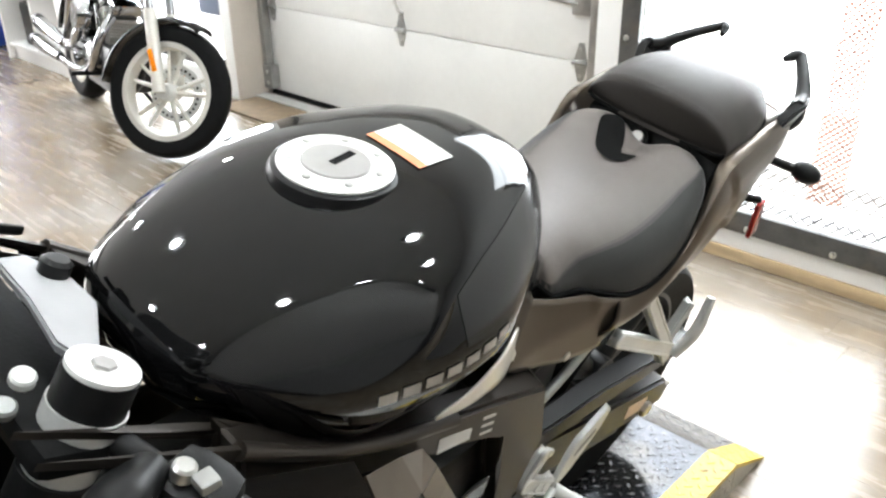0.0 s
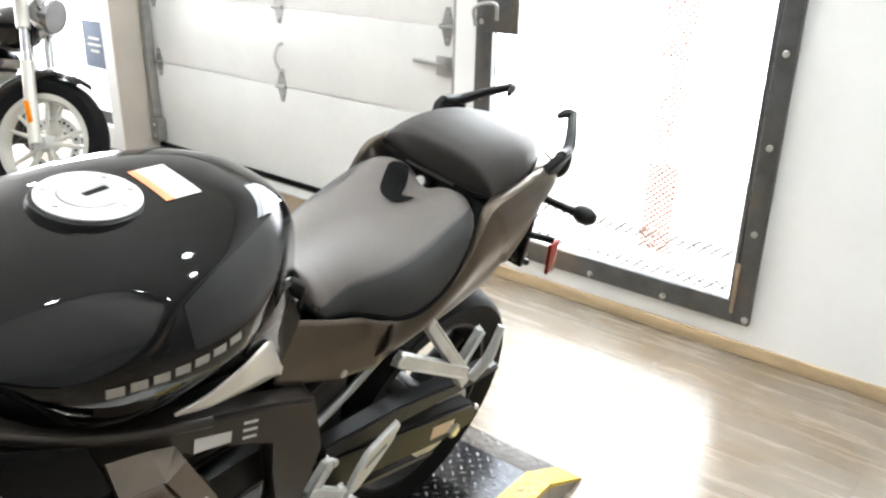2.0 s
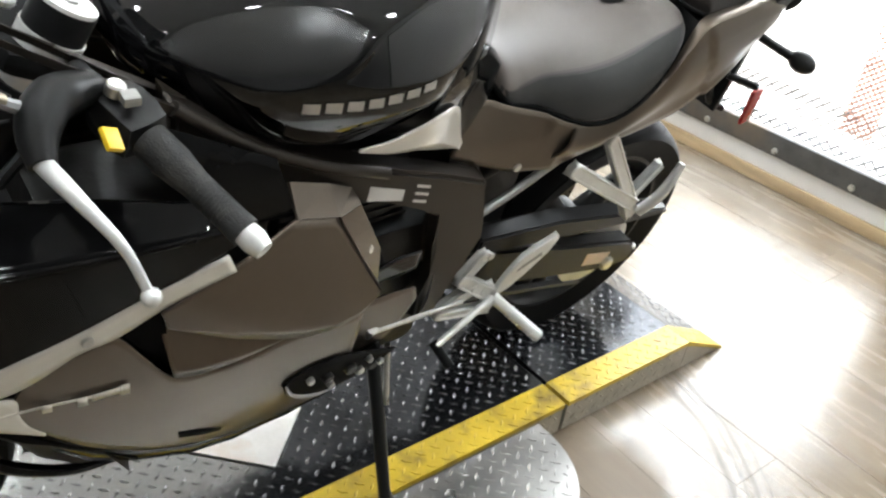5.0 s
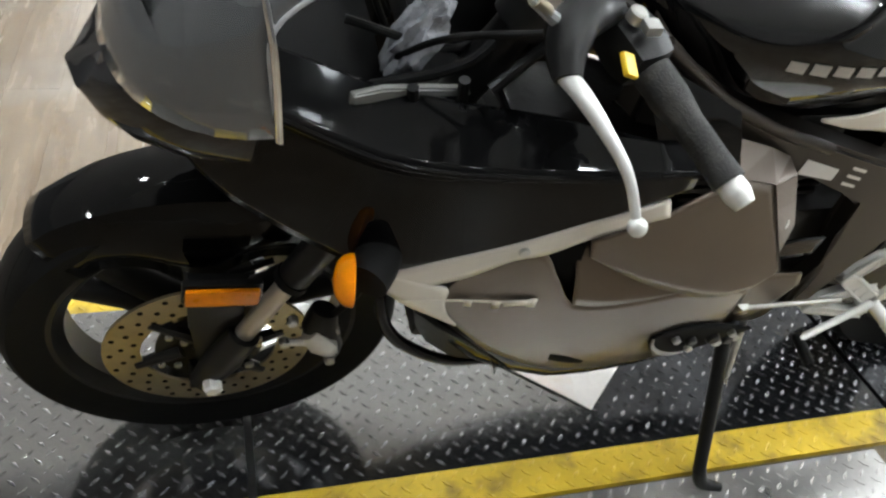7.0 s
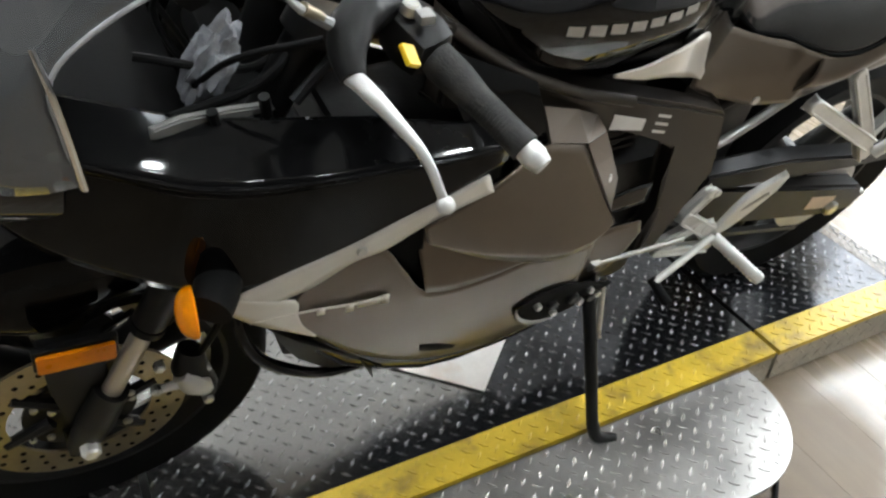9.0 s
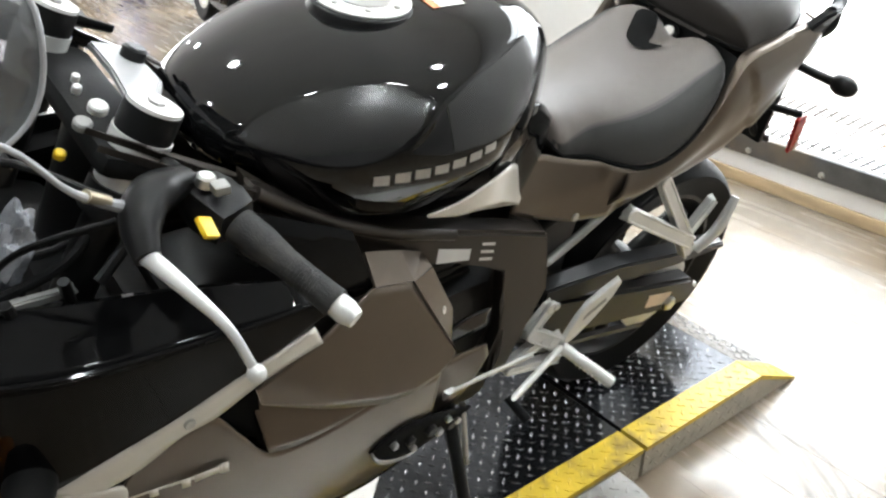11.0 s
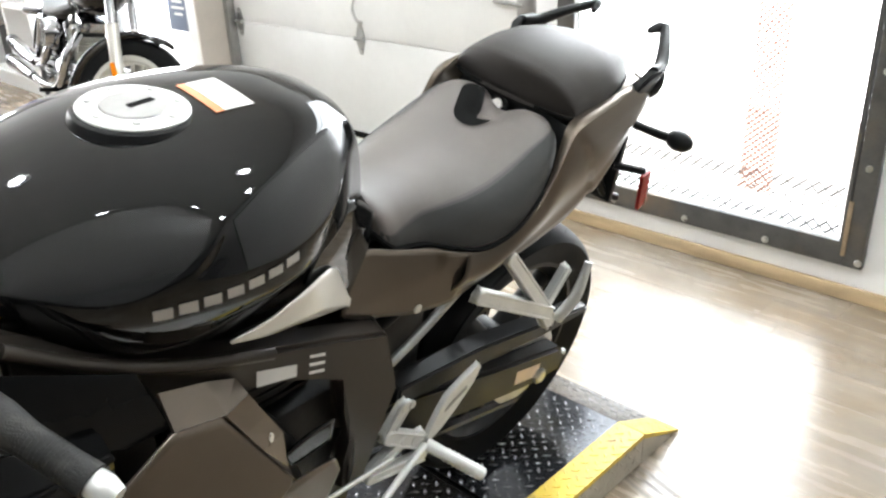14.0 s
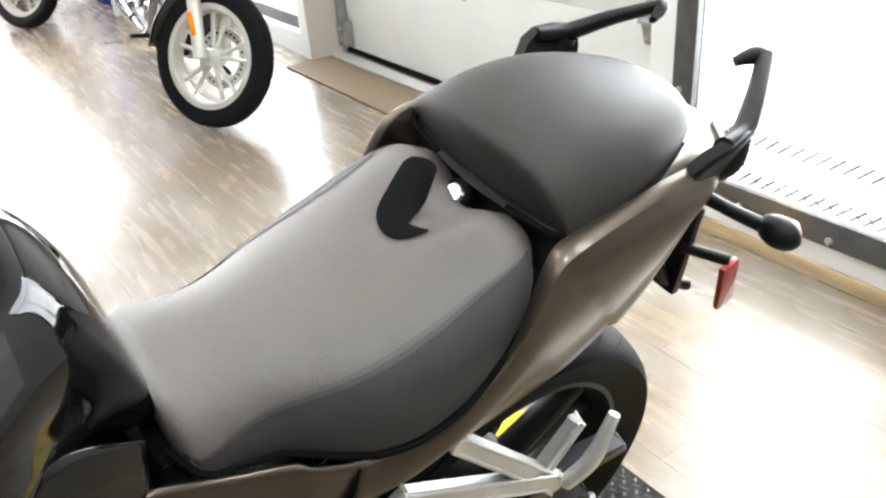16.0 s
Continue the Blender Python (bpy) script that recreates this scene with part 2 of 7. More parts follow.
def two_tone(m, bare, x_edge, y_edge):
    """Two tones on a plate: the bare one on the side where x and y stay below their edges."""
    nt = m.node_tree
    n, l = nt.nodes, nt.links
    b = n["Principled BSDF"]
    paint = b.inputs["Base Color"].links[0].from_socket
    tc = n.new("ShaderNodeTexCoord")
    nz = n.new("ShaderNodeTexNoise")
    nz.inputs["Scale"].default_value, nz.inputs["Detail"].default_value = 7.0, 6.0
    l.new(tc.outputs["Object"], nz.inputs["Vector"])
    sep = n.new("ShaderNodeSeparateXYZ")
    l.new(tc.outputs["Object"], sep.inputs[0])
    masks = []
    for axis, edge, soft in (("X", x_edge, 0.06), ("Y", y_edge, 0.06)):
        ad = n.new("ShaderNodeMath")
        ad.operation = "MULTIPLY_ADD"
        ad.inputs[1].default_value = 0.16
        l.new(nz.outputs[0], ad.inputs[0])
        l.new(sep.outputs[axis], ad.inputs[2])
        mr = n.new("ShaderNodeMapRange")
        mr.interpolation_type = "SMOOTHSTEP"
        mr.inputs[1].default_value, mr.inputs[2].default_value = edge + 0.08 + soft, edge + 0.08 - soft
        l.new(ad.outputs[0], mr.inputs[0])
        masks.append(mr.outputs[0])
    mul = n.new("ShaderNodeMath")
    mul.operation = "MULTIPLY"
    l.new(masks[0], mul.inputs[0])
    l.new(masks[1], mul.inputs[1])
    mix = n.new("ShaderNodeMix")
    mix.data_type = "RGBA"
    mix.inputs[7].default_value = (*bare, 1)
    l.new(mul.outputs[0], mix.inputs[0])
    l.new(paint, mix.inputs[6])
    l.new(mix.outputs[2], b.inputs["Base Color"])


PLATETOP = material("worn_tread_lozenge", (0.125, 0.126, 0.130), 0.26, 0.75, var=0.3, scale=40, rvar=0.1)
two_tone(PLATEDARK, (0.22, 0.22, 0.215), 0.05, 0.66)
two_tone(PLATETOP, (0.20, 0.20, 0.195), 0.05, 0.66)
PLATEBARE = material("bare_tread_plate", (0.50, 0.49, 0.47), 0.33, 0.9, var=0.2, scale=9, rvar=0.12)
YELLOW = material("yellow_floor_paint", (0.62, 0.43, 0.03), 0.42, var=0.2, scale=12, stain=(0.22, 0.15, 0.03), stain_scale=14)
LIFTSIDE = material("lift_side_steel", (0.42, 0.385, 0.32), 0.42, 0.35, var=0.25, scale=12)
SHEET = material("bright_steel_sheet", (0.78, 0.76, 0.73), 0.4, 0.3, var=0.12, scale=12, stain=(0.60, 0.46, 0.36), stain_scale=8)
BLUE = material("blue_paint", (0.02, 0.06, 0.38), 0.4, var=0.1)
CLOTH = material("yellow_cloth", (0.62, 0.60, 0.08), 0.9, var=0.3, scale=20, bump=0.5)
SIGN = material("slate_blue_sign", (0.12, 0.15, 0.22), 0.5, var=0.08)
BACKGLOW = material("bright_outdoors", (1.0, 1.0, 1.0), 0.9, var=0.02, emit=3.2)
LAMPGLOW = material("lamp_glow", (0.92, 0.985, 1.0), 0.5, var=0.0, emit=345.0)
MESHGREY = material("expanded_mesh", (0.28, 0.28, 0.28), 0.5, 0.3, var=0.2)
MESHPALE = material("glare_pale_mesh", (0.5, 0.5, 0.5), 0.5, 0.2, var=0.2)
MESHORANGE = material("orange_mesh", (0.62, 0.34, 0.26), 0.6, var=0.2)
LITEGREY = material("light_grey_plastic", (0.35, 0.35, 0.36), 0.4, var=0.08)
ZINC = material("zinc_bolt", (0.55, 0.55, 0.53), 0.3, 0.9, var=0.15, scale=60)


def glass_material(name, colour, ior=1.5, rough=0.04, haze=0.0):
    m = bpy.data.materials.new(name)
    m.use_nodes = True
    nt = m.node_tree
    n, l = nt.nodes, nt.links
    n.remove(n["Principled BSDF"])
    tr = n.new("ShaderNodeBsdfTransparent")
    tr.inputs[0].default_value = (*colour, 1)
    gl = n.new("ShaderNodeBsdfGlossy")
    gl.inputs["Roughness"].default_value = rough
    fr = n.new("ShaderNodeLayerWeight")
    fr.inputs[0].default_value = 0.5
    pw = n.new("ShaderNodeMath")
    pw.operation = "POWER"
    pw.inputs[1].default_value = 5.0
    l.new(fr.outputs["Facing"], pw.inputs[0])
    sheen = n.new("ShaderNodeMapRange")
    sheen.inputs[3].default_value, sheen.inputs[4].default_value = ((ior - 1) / (ior + 1)) ** 2, 1.0
    l.new(pw.outputs[0], sheen.inputs[0])
    mx = n.new("ShaderNodeMixShader")
    l.new(sheen.outputs[0], mx.inputs[0])
    # even grey veil; on the windscreen it stands in for pale reflections
    df = n.new("ShaderNodeBsdfDiffuse")
    df.inputs[0].default_value = (0.55, 0.56, 0.57, 1)
    veil = n.new("ShaderNodeMixShader")
    veil.inputs[0].default_value = haze
    l.new(tr.outputs[0], veil.inputs[1])
    l.new(df.outputs[0], veil.inputs[2])
    l.new(veil.outputs[0], mx.inputs[1])
    l.new(gl.outputs[0], mx.inputs[2])
    l.new(mx.outputs[0], n["Material Output"].inputs[0])
    return m


SCREENGLASS = glass_material("smoked_windscreen", (0.42, 0.425, 0.435), 1.8, haze=0.13)
PANE = glass_material("window_glass", (0.93, 0.95, 0.96))

# ---- building helpers ----
def finish(name, bm, mat, smooth=40):
    me = bpy.data.meshes.new(name)
    bmesh.ops.recalc_face_normals(bm, faces=bm.faces[:])
    bm.to_mesh(me)
    bm.free()
    if mat:
        me.materials.append(mat)
    if smooth:
        me.shade_smooth()
        me.set_sharp_from_angle(angle=radians(smooth))
    return me


def part(name, bm, mat, parent=None, label="", smooth=40):
    ob = new(name, finish(name, bm, mat, smooth))
    ob.parent = parent
    if label:
        tagged(ob, label)
    return ob


def thing(name, label, category, group="", kind="", at=None):
    e = new(name)
    e.empty_display_size = 0.1
    if at is not None:
        e.matrix_basis = at
    return tagged(e, label, category, group, kind)


def thick(ob, t, offset=-1.0):
    m = ob.modifiers.new("thickness", "SOLIDIFY")
    m.thickness, m.offset = t, offset
    return ob


def box(bm, lo, hi, bevel=0.0, m=None):
    g = bmesh.ops.create_cube(bm, size=1.0)
    vs = g["verts"]
    bmesh.ops.scale(bm, verts=vs, vec=[b - a for a, b in zip(lo, hi)])
    bmesh.ops.translate(bm, verts=vs, vec=[(a + b) / 2 for a, b in zip(lo, hi)])
    if bevel:
        es = list({e for v in vs for e in v.link_edges})
        r = bmesh.ops.bevel(bm, geom=es, offset=bevel, segments=2, affect="EDGES", profile=0.6)
        vs = list({v for f in r["faces"] for v in f.verts} | {v for v in vs if v.is_valid})
    if m is not None:
        bmesh.ops.transform(bm, matrix=m, verts=vs)
    return bm


def block(lo, hi, bevel=0.0, m=None):
    return box(bmesh.new(), lo, hi, bevel, m)


def spline(pts, n):
    """n points evenly spread by parameter on a smooth curve through pts."""
    p = np.array(pts, float)
    k = len(p)
    if k == 2:
        return [p[0] + (p[1] - p[0]) * s for s in np.linspace(0, 1, n)]
    d = np.r_[0, np.cumsum(np.maximum(np.linalg.norm(np.diff(p, axis=0), axis=1), 1e-6))]
    out = []
    tan = np.empty_like(p)
    for i in range(k):
        a, b = max(i - 1, 0), min(i + 1, k - 1)
        tan[i] = (p[b] - p[a]) / (d[b] - d[a])
    for s in np.linspace(0, d[-1], n):
        i = min(int(np.searchsorted(d, s, side="right")) - 1, k - 2)
        h = d[i + 1] - d[i]
        q = (s - d[i]) / h
        out.append((2 * q**3 - 3 * q**2 + 1) * p[i] + (q**3 - 2 * q**2 + q) * h * tan[i] + (3 * q**2 - 2 * q**3) * p[i + 1] + (q**3 - q**2) * h * tan[i + 1])
    return out


def polyline(pts, n):
    p = np.array(pts, float)
    d = np.r_[0, np.cumsum(np.linalg.norm(np.diff(p, axis=0), axis=1))]
    return [np.array([np.interp(s, d, p[:, k]) for k in range(p.shape[1])]) for s in np.linspace(0, d[-1], n)]


def ease(x, xs, ys):
    """A smooth curve through (xs, ys), read at x."""
    x = min(max(x, xs[0]), xs[-1])
    i = min(int(np.searchsorted(xs, x, side="right")) - 1, len(xs) - 2)
    k = len(xs)

    def slope(j):
        a, b = max(j - 1, 0), min(j + 1, k - 1)
        return (ys[b] - ys[a]) / (xs[b] - xs[a])

    h = xs[i + 1] - xs[i]
    q = (x - xs[i]) / h
    return (2 * q**3 - 3 * q**2 + 1) * ys[i] + (q**3 - 2 * q**2 + q) * h * slope(i) + (3 * q**2 - 2 * q**3) * ys[i + 1] + (q**3 - q**2) * h * slope(i + 1)


def loft(rings, closed=True, caps=True, bm=None):
    """A skin over rings of equally many points."""
    bm = bm or bmesh.new()
    vs = [[bm.verts.new(p) for p in r] for r in rings]
    n = len(vs[0])
    for a, b in zip(vs, vs[1:]):
        for i in range(n if closed else n - 1):
            j = (i + 1) % n
            bm.faces.new((a[i], a[j], b[j], b[i]))
    if caps and closed:
        bm.faces.new(vs[0])
        bm.faces.new(vs[-1])
    return bm


def tube(pts, r, n=10, bm=None, steps=None, flat=None):
    """A round bar along a smooth line; r a number or one for each point; flat squashes it along its second axis."""
    path = spline(pts, steps or max(2, 6 * (len(pts) - 1)))
    rs = [r] * len(pts) if not isinstance(r, (list, tuple)) else r
    m = len(path)
    bm = bm or bmesh.new()
    rings = []
    up = None
    for i, p in enumerate(path):
        d = Vector(path[min(i + 1, m - 1)] - path[max(i - 1, 0)]).normalized()
        if up is None:
            up = d.orthogonal()
        up = (up - d * up.dot(d)).normalized()
        side = d.cross(up)
        rr = np.interp(i / (m - 1), np.linspace(0, 1, len(rs)), rs)
        rings.append([Vector(p) + up * math.cos(a) * rr + side * math.sin(a) * rr * (flat or 1.0) for a in np.linspace(0, 2 * math.pi, n, endpoint=False)])
    return loft(rings, bm=bm)


def lathe(profile, n=48, axis="x", centre=(0, 0, 0), closed=False, bm=None):
    """A turned body: profile of (along, radius) round the axis."""
    bm = bm or bmesh.new()
    rings = []
    for a in np.linspace(0, 2 * math.pi, n, endpoint=False):
        ring = []
        for s, r in profile:
            c, d = r * math.cos(a), r * math.sin(a)
            p = {"x": (s, c, d), "y": (d, s, c), "z": (c, d, s)}[axis]
            ring.append(bm.verts.new(Vector(p) + Vector(centre)))
        rings.append(ring)
    k = len(profile)
    for i in range(n):
        a, b = rings[i], rings[(i + 1) % n]
        for j in range(k if closed else k - 1):
            q = (j + 1) % k
            if profile[j][1] < 1e-6 and profile[q][1] < 1e-6:
                continue
            try:
                bm.faces.new((a[j], a[q], b[q], b[j]))
            except ValueError:
                pass
    bmesh.ops.remove_doubles(bm, verts=bm.verts[:], dist=1e-6)
    return bm


def disc(c, axis, r, depth, n=20, bm=None, bevel=True):
    """A round button or bolt head at c, standing out along axis."""
    bm = bm or bmesh.new()
    a = Vector(axis).normalized()
    u = a.orthogonal().normalized()
    v = a.cross(u)
    e = min(r, depth) * 0.25 if bevel else 0
    rings = []
    for s, rr in ((0, r), (depth - e, r), (depth, r - e)):
        rings.append([Vector(c) + a * s + (u * math.cos(t) + v * math.sin(t)) * rr for t in np.linspace(0, 2 * math.pi, n, endpoint=False)])
    return loft(rings, bm=bm)


def patch(top, bottom, surface, n=28, m=8, side=1, bm=None, straight=False):
    """A skin between two lines of (y, v), laid on the surface u = surface(y, v)."""
    A, B = [polyline(c, n) if straight else spline(c, n) for c in (top, bottom)]
    bm = bm or bmesh.new()
    rows = []
    for j in range(m + 1):
        s = j / m
        rows.append([bm.verts.new((side * surface(p[0], p[1]), p[0], p[1])) for p in [a + (b - a) * s for a, b in zip(A, B)]])
    for a, b in zip(rows, rows[1:]):
        for i in range(n - 1):
            bm.faces.new((a[i], a[i + 1], b[i + 1], b[i]))
    bmesh.ops.remove_doubles(bm, verts=bm.verts[:], dist=1e-5)
    return bm


def prism(outline, to, depth, bm=None, bevel=0.0):
    """A flat plate: outline of 2D points, laid by to(a, b, d) from d = 0 to depth."""
    bm = bm or bmesh.new()
    lo = [bm.verts.new(to(a, b, 0)) for a, b in outline]
    hi = [bm.verts.new(to(a, b, depth)) for a, b in outline]
    n = len(lo)
    f0 = bm.faces.new(lo)
    f1 = bm.faces.new(hi)
    for i in range(n):
        bm.faces.new((lo[i], lo[(i + 1) % n], hi[(i + 1) % n], hi[i]))
    bmesh.ops.triangulate(bm, faces=[f0, f1])
    if bevel:
        bmesh.ops.bevel(bm, geom=[e for e in bm.edges if len(e.link_faces) == 2 and e.calc_face_angle(0) > 0.6], offset=bevel, segments=2, affect="EDGES")
    return bm


def merged(*bms):
    out = bmesh.new()
    for b in bms:
        me = bpy.data.meshes.new("tmp")
        b.to_mesh(me)
        b.free()
        out.from_mesh(me)
        bpy.data.meshes.remove(me)
    return out

# ---- the room ----
WALL, DEPTH, CEILING = 2.9, 0.26, 3.4
WEST, EAST, SOUTH = -9.0, 6.5, -6.5


def structure(name, bm, mat, label, category, smooth=40):
    return tagged(part(name, bm, mat, None, "", smooth), label, category, "", "structure")


floor = structure("floor", block((WEST, SOUTH, -0.2), (EAST, WALL + DEPTH, -0.006)), FLOORBASE, "oak-look vinyl plank floor with a soft sheen", "floor")
ceiling = structure("ceiling", block((WEST, SOUTH, CEILING), (EAST, WALL + DEPTH, CEILING + 0.15)), CEIL, "plain white painted ceiling", "ceiling")

OPENINGS = [(-5.1, -3.88, 0.14, 2.3), (-3.76, -1.07, 0.0, 2.45), (-0.86, 0.233, 0.19, 2.35)]  # x0, x1, z0, z1: glazed door, garage door, screened doorway
bm = bmesh.new()
edge = WEST
for x0, x1, z0, z1 in OPENINGS:
    box(bm, (edge, WALL, 0), (x0, WALL + DEPTH, CEILING))
    if z0 > 0:
        box(bm, (x0, WALL, 0), (x1, WALL + DEPTH, z0))
    box(bm, (x0, WALL, z1), (x1, WALL + DEPTH, CEILING))
    edge = x1
box(bm, (edge, WALL, 0), (EAST + 0.2, WALL + DEPTH, CEILING))
structure("wall_north", bm, WHITE, "white painted wall with door openings", "wall", 0)
# unseen walls, set far off and grey to darken reflections
structure("wall_south", block((WEST, SOUTH - 0.2, 0), (EAST, SOUTH, CEILING)), GREYWALL, "plain grey wall out of view", "wall", 0)
structure("wall_east", block((EAST, SOUTH - 0.2, 0), (EAST + 0.2, WALL, CEILING)), GREYWALL, "plain grey wall out of view", "wall", 0)
# unseen west wall, its opening made for the added fill light
bm = bmesh.new()
for lo, hi in (((-9.2, SOUTH - 0.2, 0), (-9.0, -1.4, CEILING)), ((-9.2, 2.4, 0), (-9.0, WALL + DEPTH, CEILING)), ((-9.2, -1.4, 0), (-9.0, 2.4, 0.6)), ((-9.2, -1.4, 2.6), (-9.0, 2.4, CEILING))):
    box(bm, lo, hi)
structure("wall_west", bm, WHITE, "white painted wall with a wide opening, added out of view", "wall", 0)

# oak base trim along the wall
for x0, x1 in ((WEST, -5.1), (-1.07, EAST)):
    structure("baseboard", block((x0, WALL - 0.016, 0.0), (x1, WALL - 0.001, 0.05), 0.004), OAKTRIM, "narrow oak base trim at the foot of the wall", "baseboard")

# outdoors, far too bright to see; the third glows behind the added west opening
for name, lo, hi in (("backdrop", (-3.5, 5.2, -0.5), (3.5, 5.22, 4.5)), ("backdrop", (-16.0, 5.4, -0.5), (-3.7, 5.42, 4.5)), ("backdrop", (-12.0, -3.0, -0.5), (-11.98, 4.0, 4.5))):
    structure(name, block(lo, hi), BACKGLOW, "overexposed daylight outdoors", "backdrop", 0)
structure("ground", block((-12, WALL + DEPTH + 0.01, -0.12), (6, 5.15, -0.02)), material("pale_concrete", (0.62, 0.60, 0.57), 0.8, var=0.1, scale=3), "sunlit pale concrete outside the doors", "ground")


# garage door: sections, hinges, pull handle, slide lock, tracks
garage_door = thing("door_garage", "white sectional garage door with galvanised hinges, closed", "garage door", kind="structure")
GY, GX0, GX1 = WALL + DEPTH - 0.01, -3.90, -1.0
SEAMS = [0.03, 0.566, 0.99, 1.41, 1.83, 2.5]
for z0, z1 in zip(SEAMS, SEAMS[1:]):
    bm = block((GX0, GY, z0 + 0.002), (GX1, GY + 0.045, z1 - 0.002), 0.005)
    part("panel", bm, DOORWHITE, garage_door)
part("bottom_seal", block((GX0, GY - 0.006, 0.0), (GX1, GY + 0.05, 0.03), 0.006), RUBBER, garage_door, "black rubber bottom seal")


def hinge(x, z, parent):
    bm = prism([(-0.012, 0.085), (0.012, 0.085), (0.034, 0.012), (0.034, -0.012), (0.012, -0.085), (-0.012, -0.085), (-0.034, -0.012), (-0.034, 0.012)], lambda a, b, d: (x + a, GY - d, z + b), 0.004)
    h = part("hinge", bm, GALV, parent, "galvanised steel hinge")
    bm = bmesh.new()
    tube([(x - 0.036, GY - 0.013, z), (x + 0.036, GY - 0.013, z)], 0.011, 10, bm)
    part("knuckle", bm, GALV, h)
    for dz in (-0.06, 0.06):
        part("bolt", disc((x, GY - 0.004, z + dz), (0, -1, 0), 0.008, 0.006, 10), ZINC, h)


for z in SEAMS[1:5]:
    for x in (-3.66, -2.475, -1.31):
        hinge(x, z, garage_door)
handle = part("handle", tube([(-2.46, GY - 0.002, 0.80), (-2.46, GY - 0.03, 0.79), (-2.475, GY - 0.045, 0.73), (-2.46, GY - 0.03, 0.665), (-2.46, GY - 0.002, 0.655)], 0.009), CASTALU, garage_door, "grey pull handle")
lock = part("slide_lock", block((-1.36, GY - 0.022, 0.77), (-1.26, GY - 0.002, 0.86), 0.006), GALV, garage_door, "galvanised slide lock")
part("bolt_arm", tube([(-1.50, GY - 0.014, 0.825), (-1.33, GY - 0.016, 0.818)], 0.009), GALV, lock)
part("track", block((-3.745, GY - 0.060, 0.12), (-3.702, GY - 0.008, 2.5), 0.004), GALV, garage_door, "galvanised steel roller track")
part("track", block((-1.24, GY - 0.055, 0.12), (-1.2, GY - 0.008, 2.5), 0.004), GALV, garage_door, "galvanised steel roller track")
br = part("roller_bracket", block((-3.748, GY - 0.066, 0.05), (-3.658, GY - 0.004, 0.2), 0.006), GALV, garage_door, "galvanised bottom roller bracket")
part("bolt", disc((-3.698, GY - 0.066, 0.09), (0, -1, 0), 0.012, 0.01, 12), ZINC, br)
part("bolt", disc((-3.698, GY - 0.066, 0.16), (0, -1, 0), 0.012, 0.01, 12), ZINC, br)
structure("trim", block((-3.764, WALL - 0.004, 0.0), (-3.752, GY - 0.002, 2.45)), JAMB, "beige painted reveal beside the garage door", "trim")
structure("trim", block((-3.752, GY - 0.14, 0.0), (-1.075, GY - 0.05, 0.016), 0.004), CASTALU, "aluminium threshold strip under the garage door", "threshold")
tagged(part("door_mat", block((-3.72, 2.71, 0.0), (-1.25, 3.0, 0.012), 0.004), MAT_BROWN), "worn brown mat lying before the garage door", "door mat")

# glazed door beside the garage door
door_glazed = thing("door_glazed", "dark-framed glazed door with a small blue-grey sign", "door", kind="structure")
for name, lo, hi in (("stile", (-5.1, WALL + 0.05, 0.14), (-5.04, WALL + 0.11, 2.3)), ("stile", (-3.94, WALL + 0.05, 0.14), (-3.88, WALL + 0.11, 2.3)), ("rail", (-5.04, WALL + 0.05, 0.14), (-3.94, WALL + 0.11, 0.22)), ("rail", (-5.04, WALL + 0.05, 2.22), (-3.94, WALL + 0.11, 2.3))):
    part(name, block(lo, hi, 0.006), DARKSTEEL, door_glazed)
p = part("pane", block((-5.04, WALL + 0.075, 0.22), (-3.94, WALL + 0.081, 2.22)), PANE, door_glazed)
p.visible_shadow = False
sg = part("sign", block((-4.20, WALL + 0.045, 0.50), (-3.93, WALL + 0.049, 0.80), 0.001), SIGN, door_glazed, "small slate-blue sign with pale bars")
for k, (w, z) in enumerate(((0.13, 0.68), (0.16, 0.64), (0.10, 0.60))):
    part("text_bar", block((-4.065 - w / 2, WALL + 0.0415, z), (-4.065 + w / 2, WALL + 0.0448, z + 0.016)), LABEL, sg)

# steel frame with expanded mesh over the doorway
screen_door = thing("door_screen", "dark steel door frame with expanded metal mesh, daylight behind", "screen door", kind="structure")
FX0, FX1, FZ0, FZ1, FB = -0.945, 0.290, 0.126, 2.4, 0.082
for name, lo, hi in (("frame_post", (FX0, WALL - 0.03, FZ0), (FX0 + FB, WALL - 0.002, FZ1)), ("frame_post", (FX1 - 0.062, WALL - 0.03, FZ0), (FX1, WALL - 0.002, FZ1)), ("frame_strip", (FX1 - FB, WALL - 0.03, FZ0 + FB), (FX1 - FB + 0.016, WALL - 0.002, FZ1 - FB)), ("frame_rail", (FX0 + FB, WALL - 0.03, FZ0), (FX1 - 0.0622, WALL - 0.002, FZ0 + FB)), ("frame_rail", (FX0 + FB, WALL - 0.03, FZ1 - FB), (FX1 - 0.0622, WALL - 0.002, FZ1))):
    part(name, block(lo, hi, 0.003), DARKSTEEL, screen_door)
for k in range(5):
    part("bolt", disc((FX1 - 0.012 - 0.308 * k, WALL - 0.03, FZ0 + 0.022), (0, -1, 0), 0.012, 0.007, 14), ZINC, screen_door)
for k in range(1, 8):
    for x in (FX1 - 0.03, FX0 + 0.03):
        part("bolt", disc((x, WALL - 0.03, FZ0 + 0.04 + 0.30 * k), (0, -1, 0), 0.011, 0.007, 14), ZINC, screen_door)
for k in range(53):
    z = FZ0 + 0.40 + 0.034 * k
    part("tie", block((FX1 - FB + 0.0162, WALL - 0.02, z), (FX1 - 0.0622, WALL - 0.006, z + 0.016)), DARKSTEEL, screen_door, "", 0)
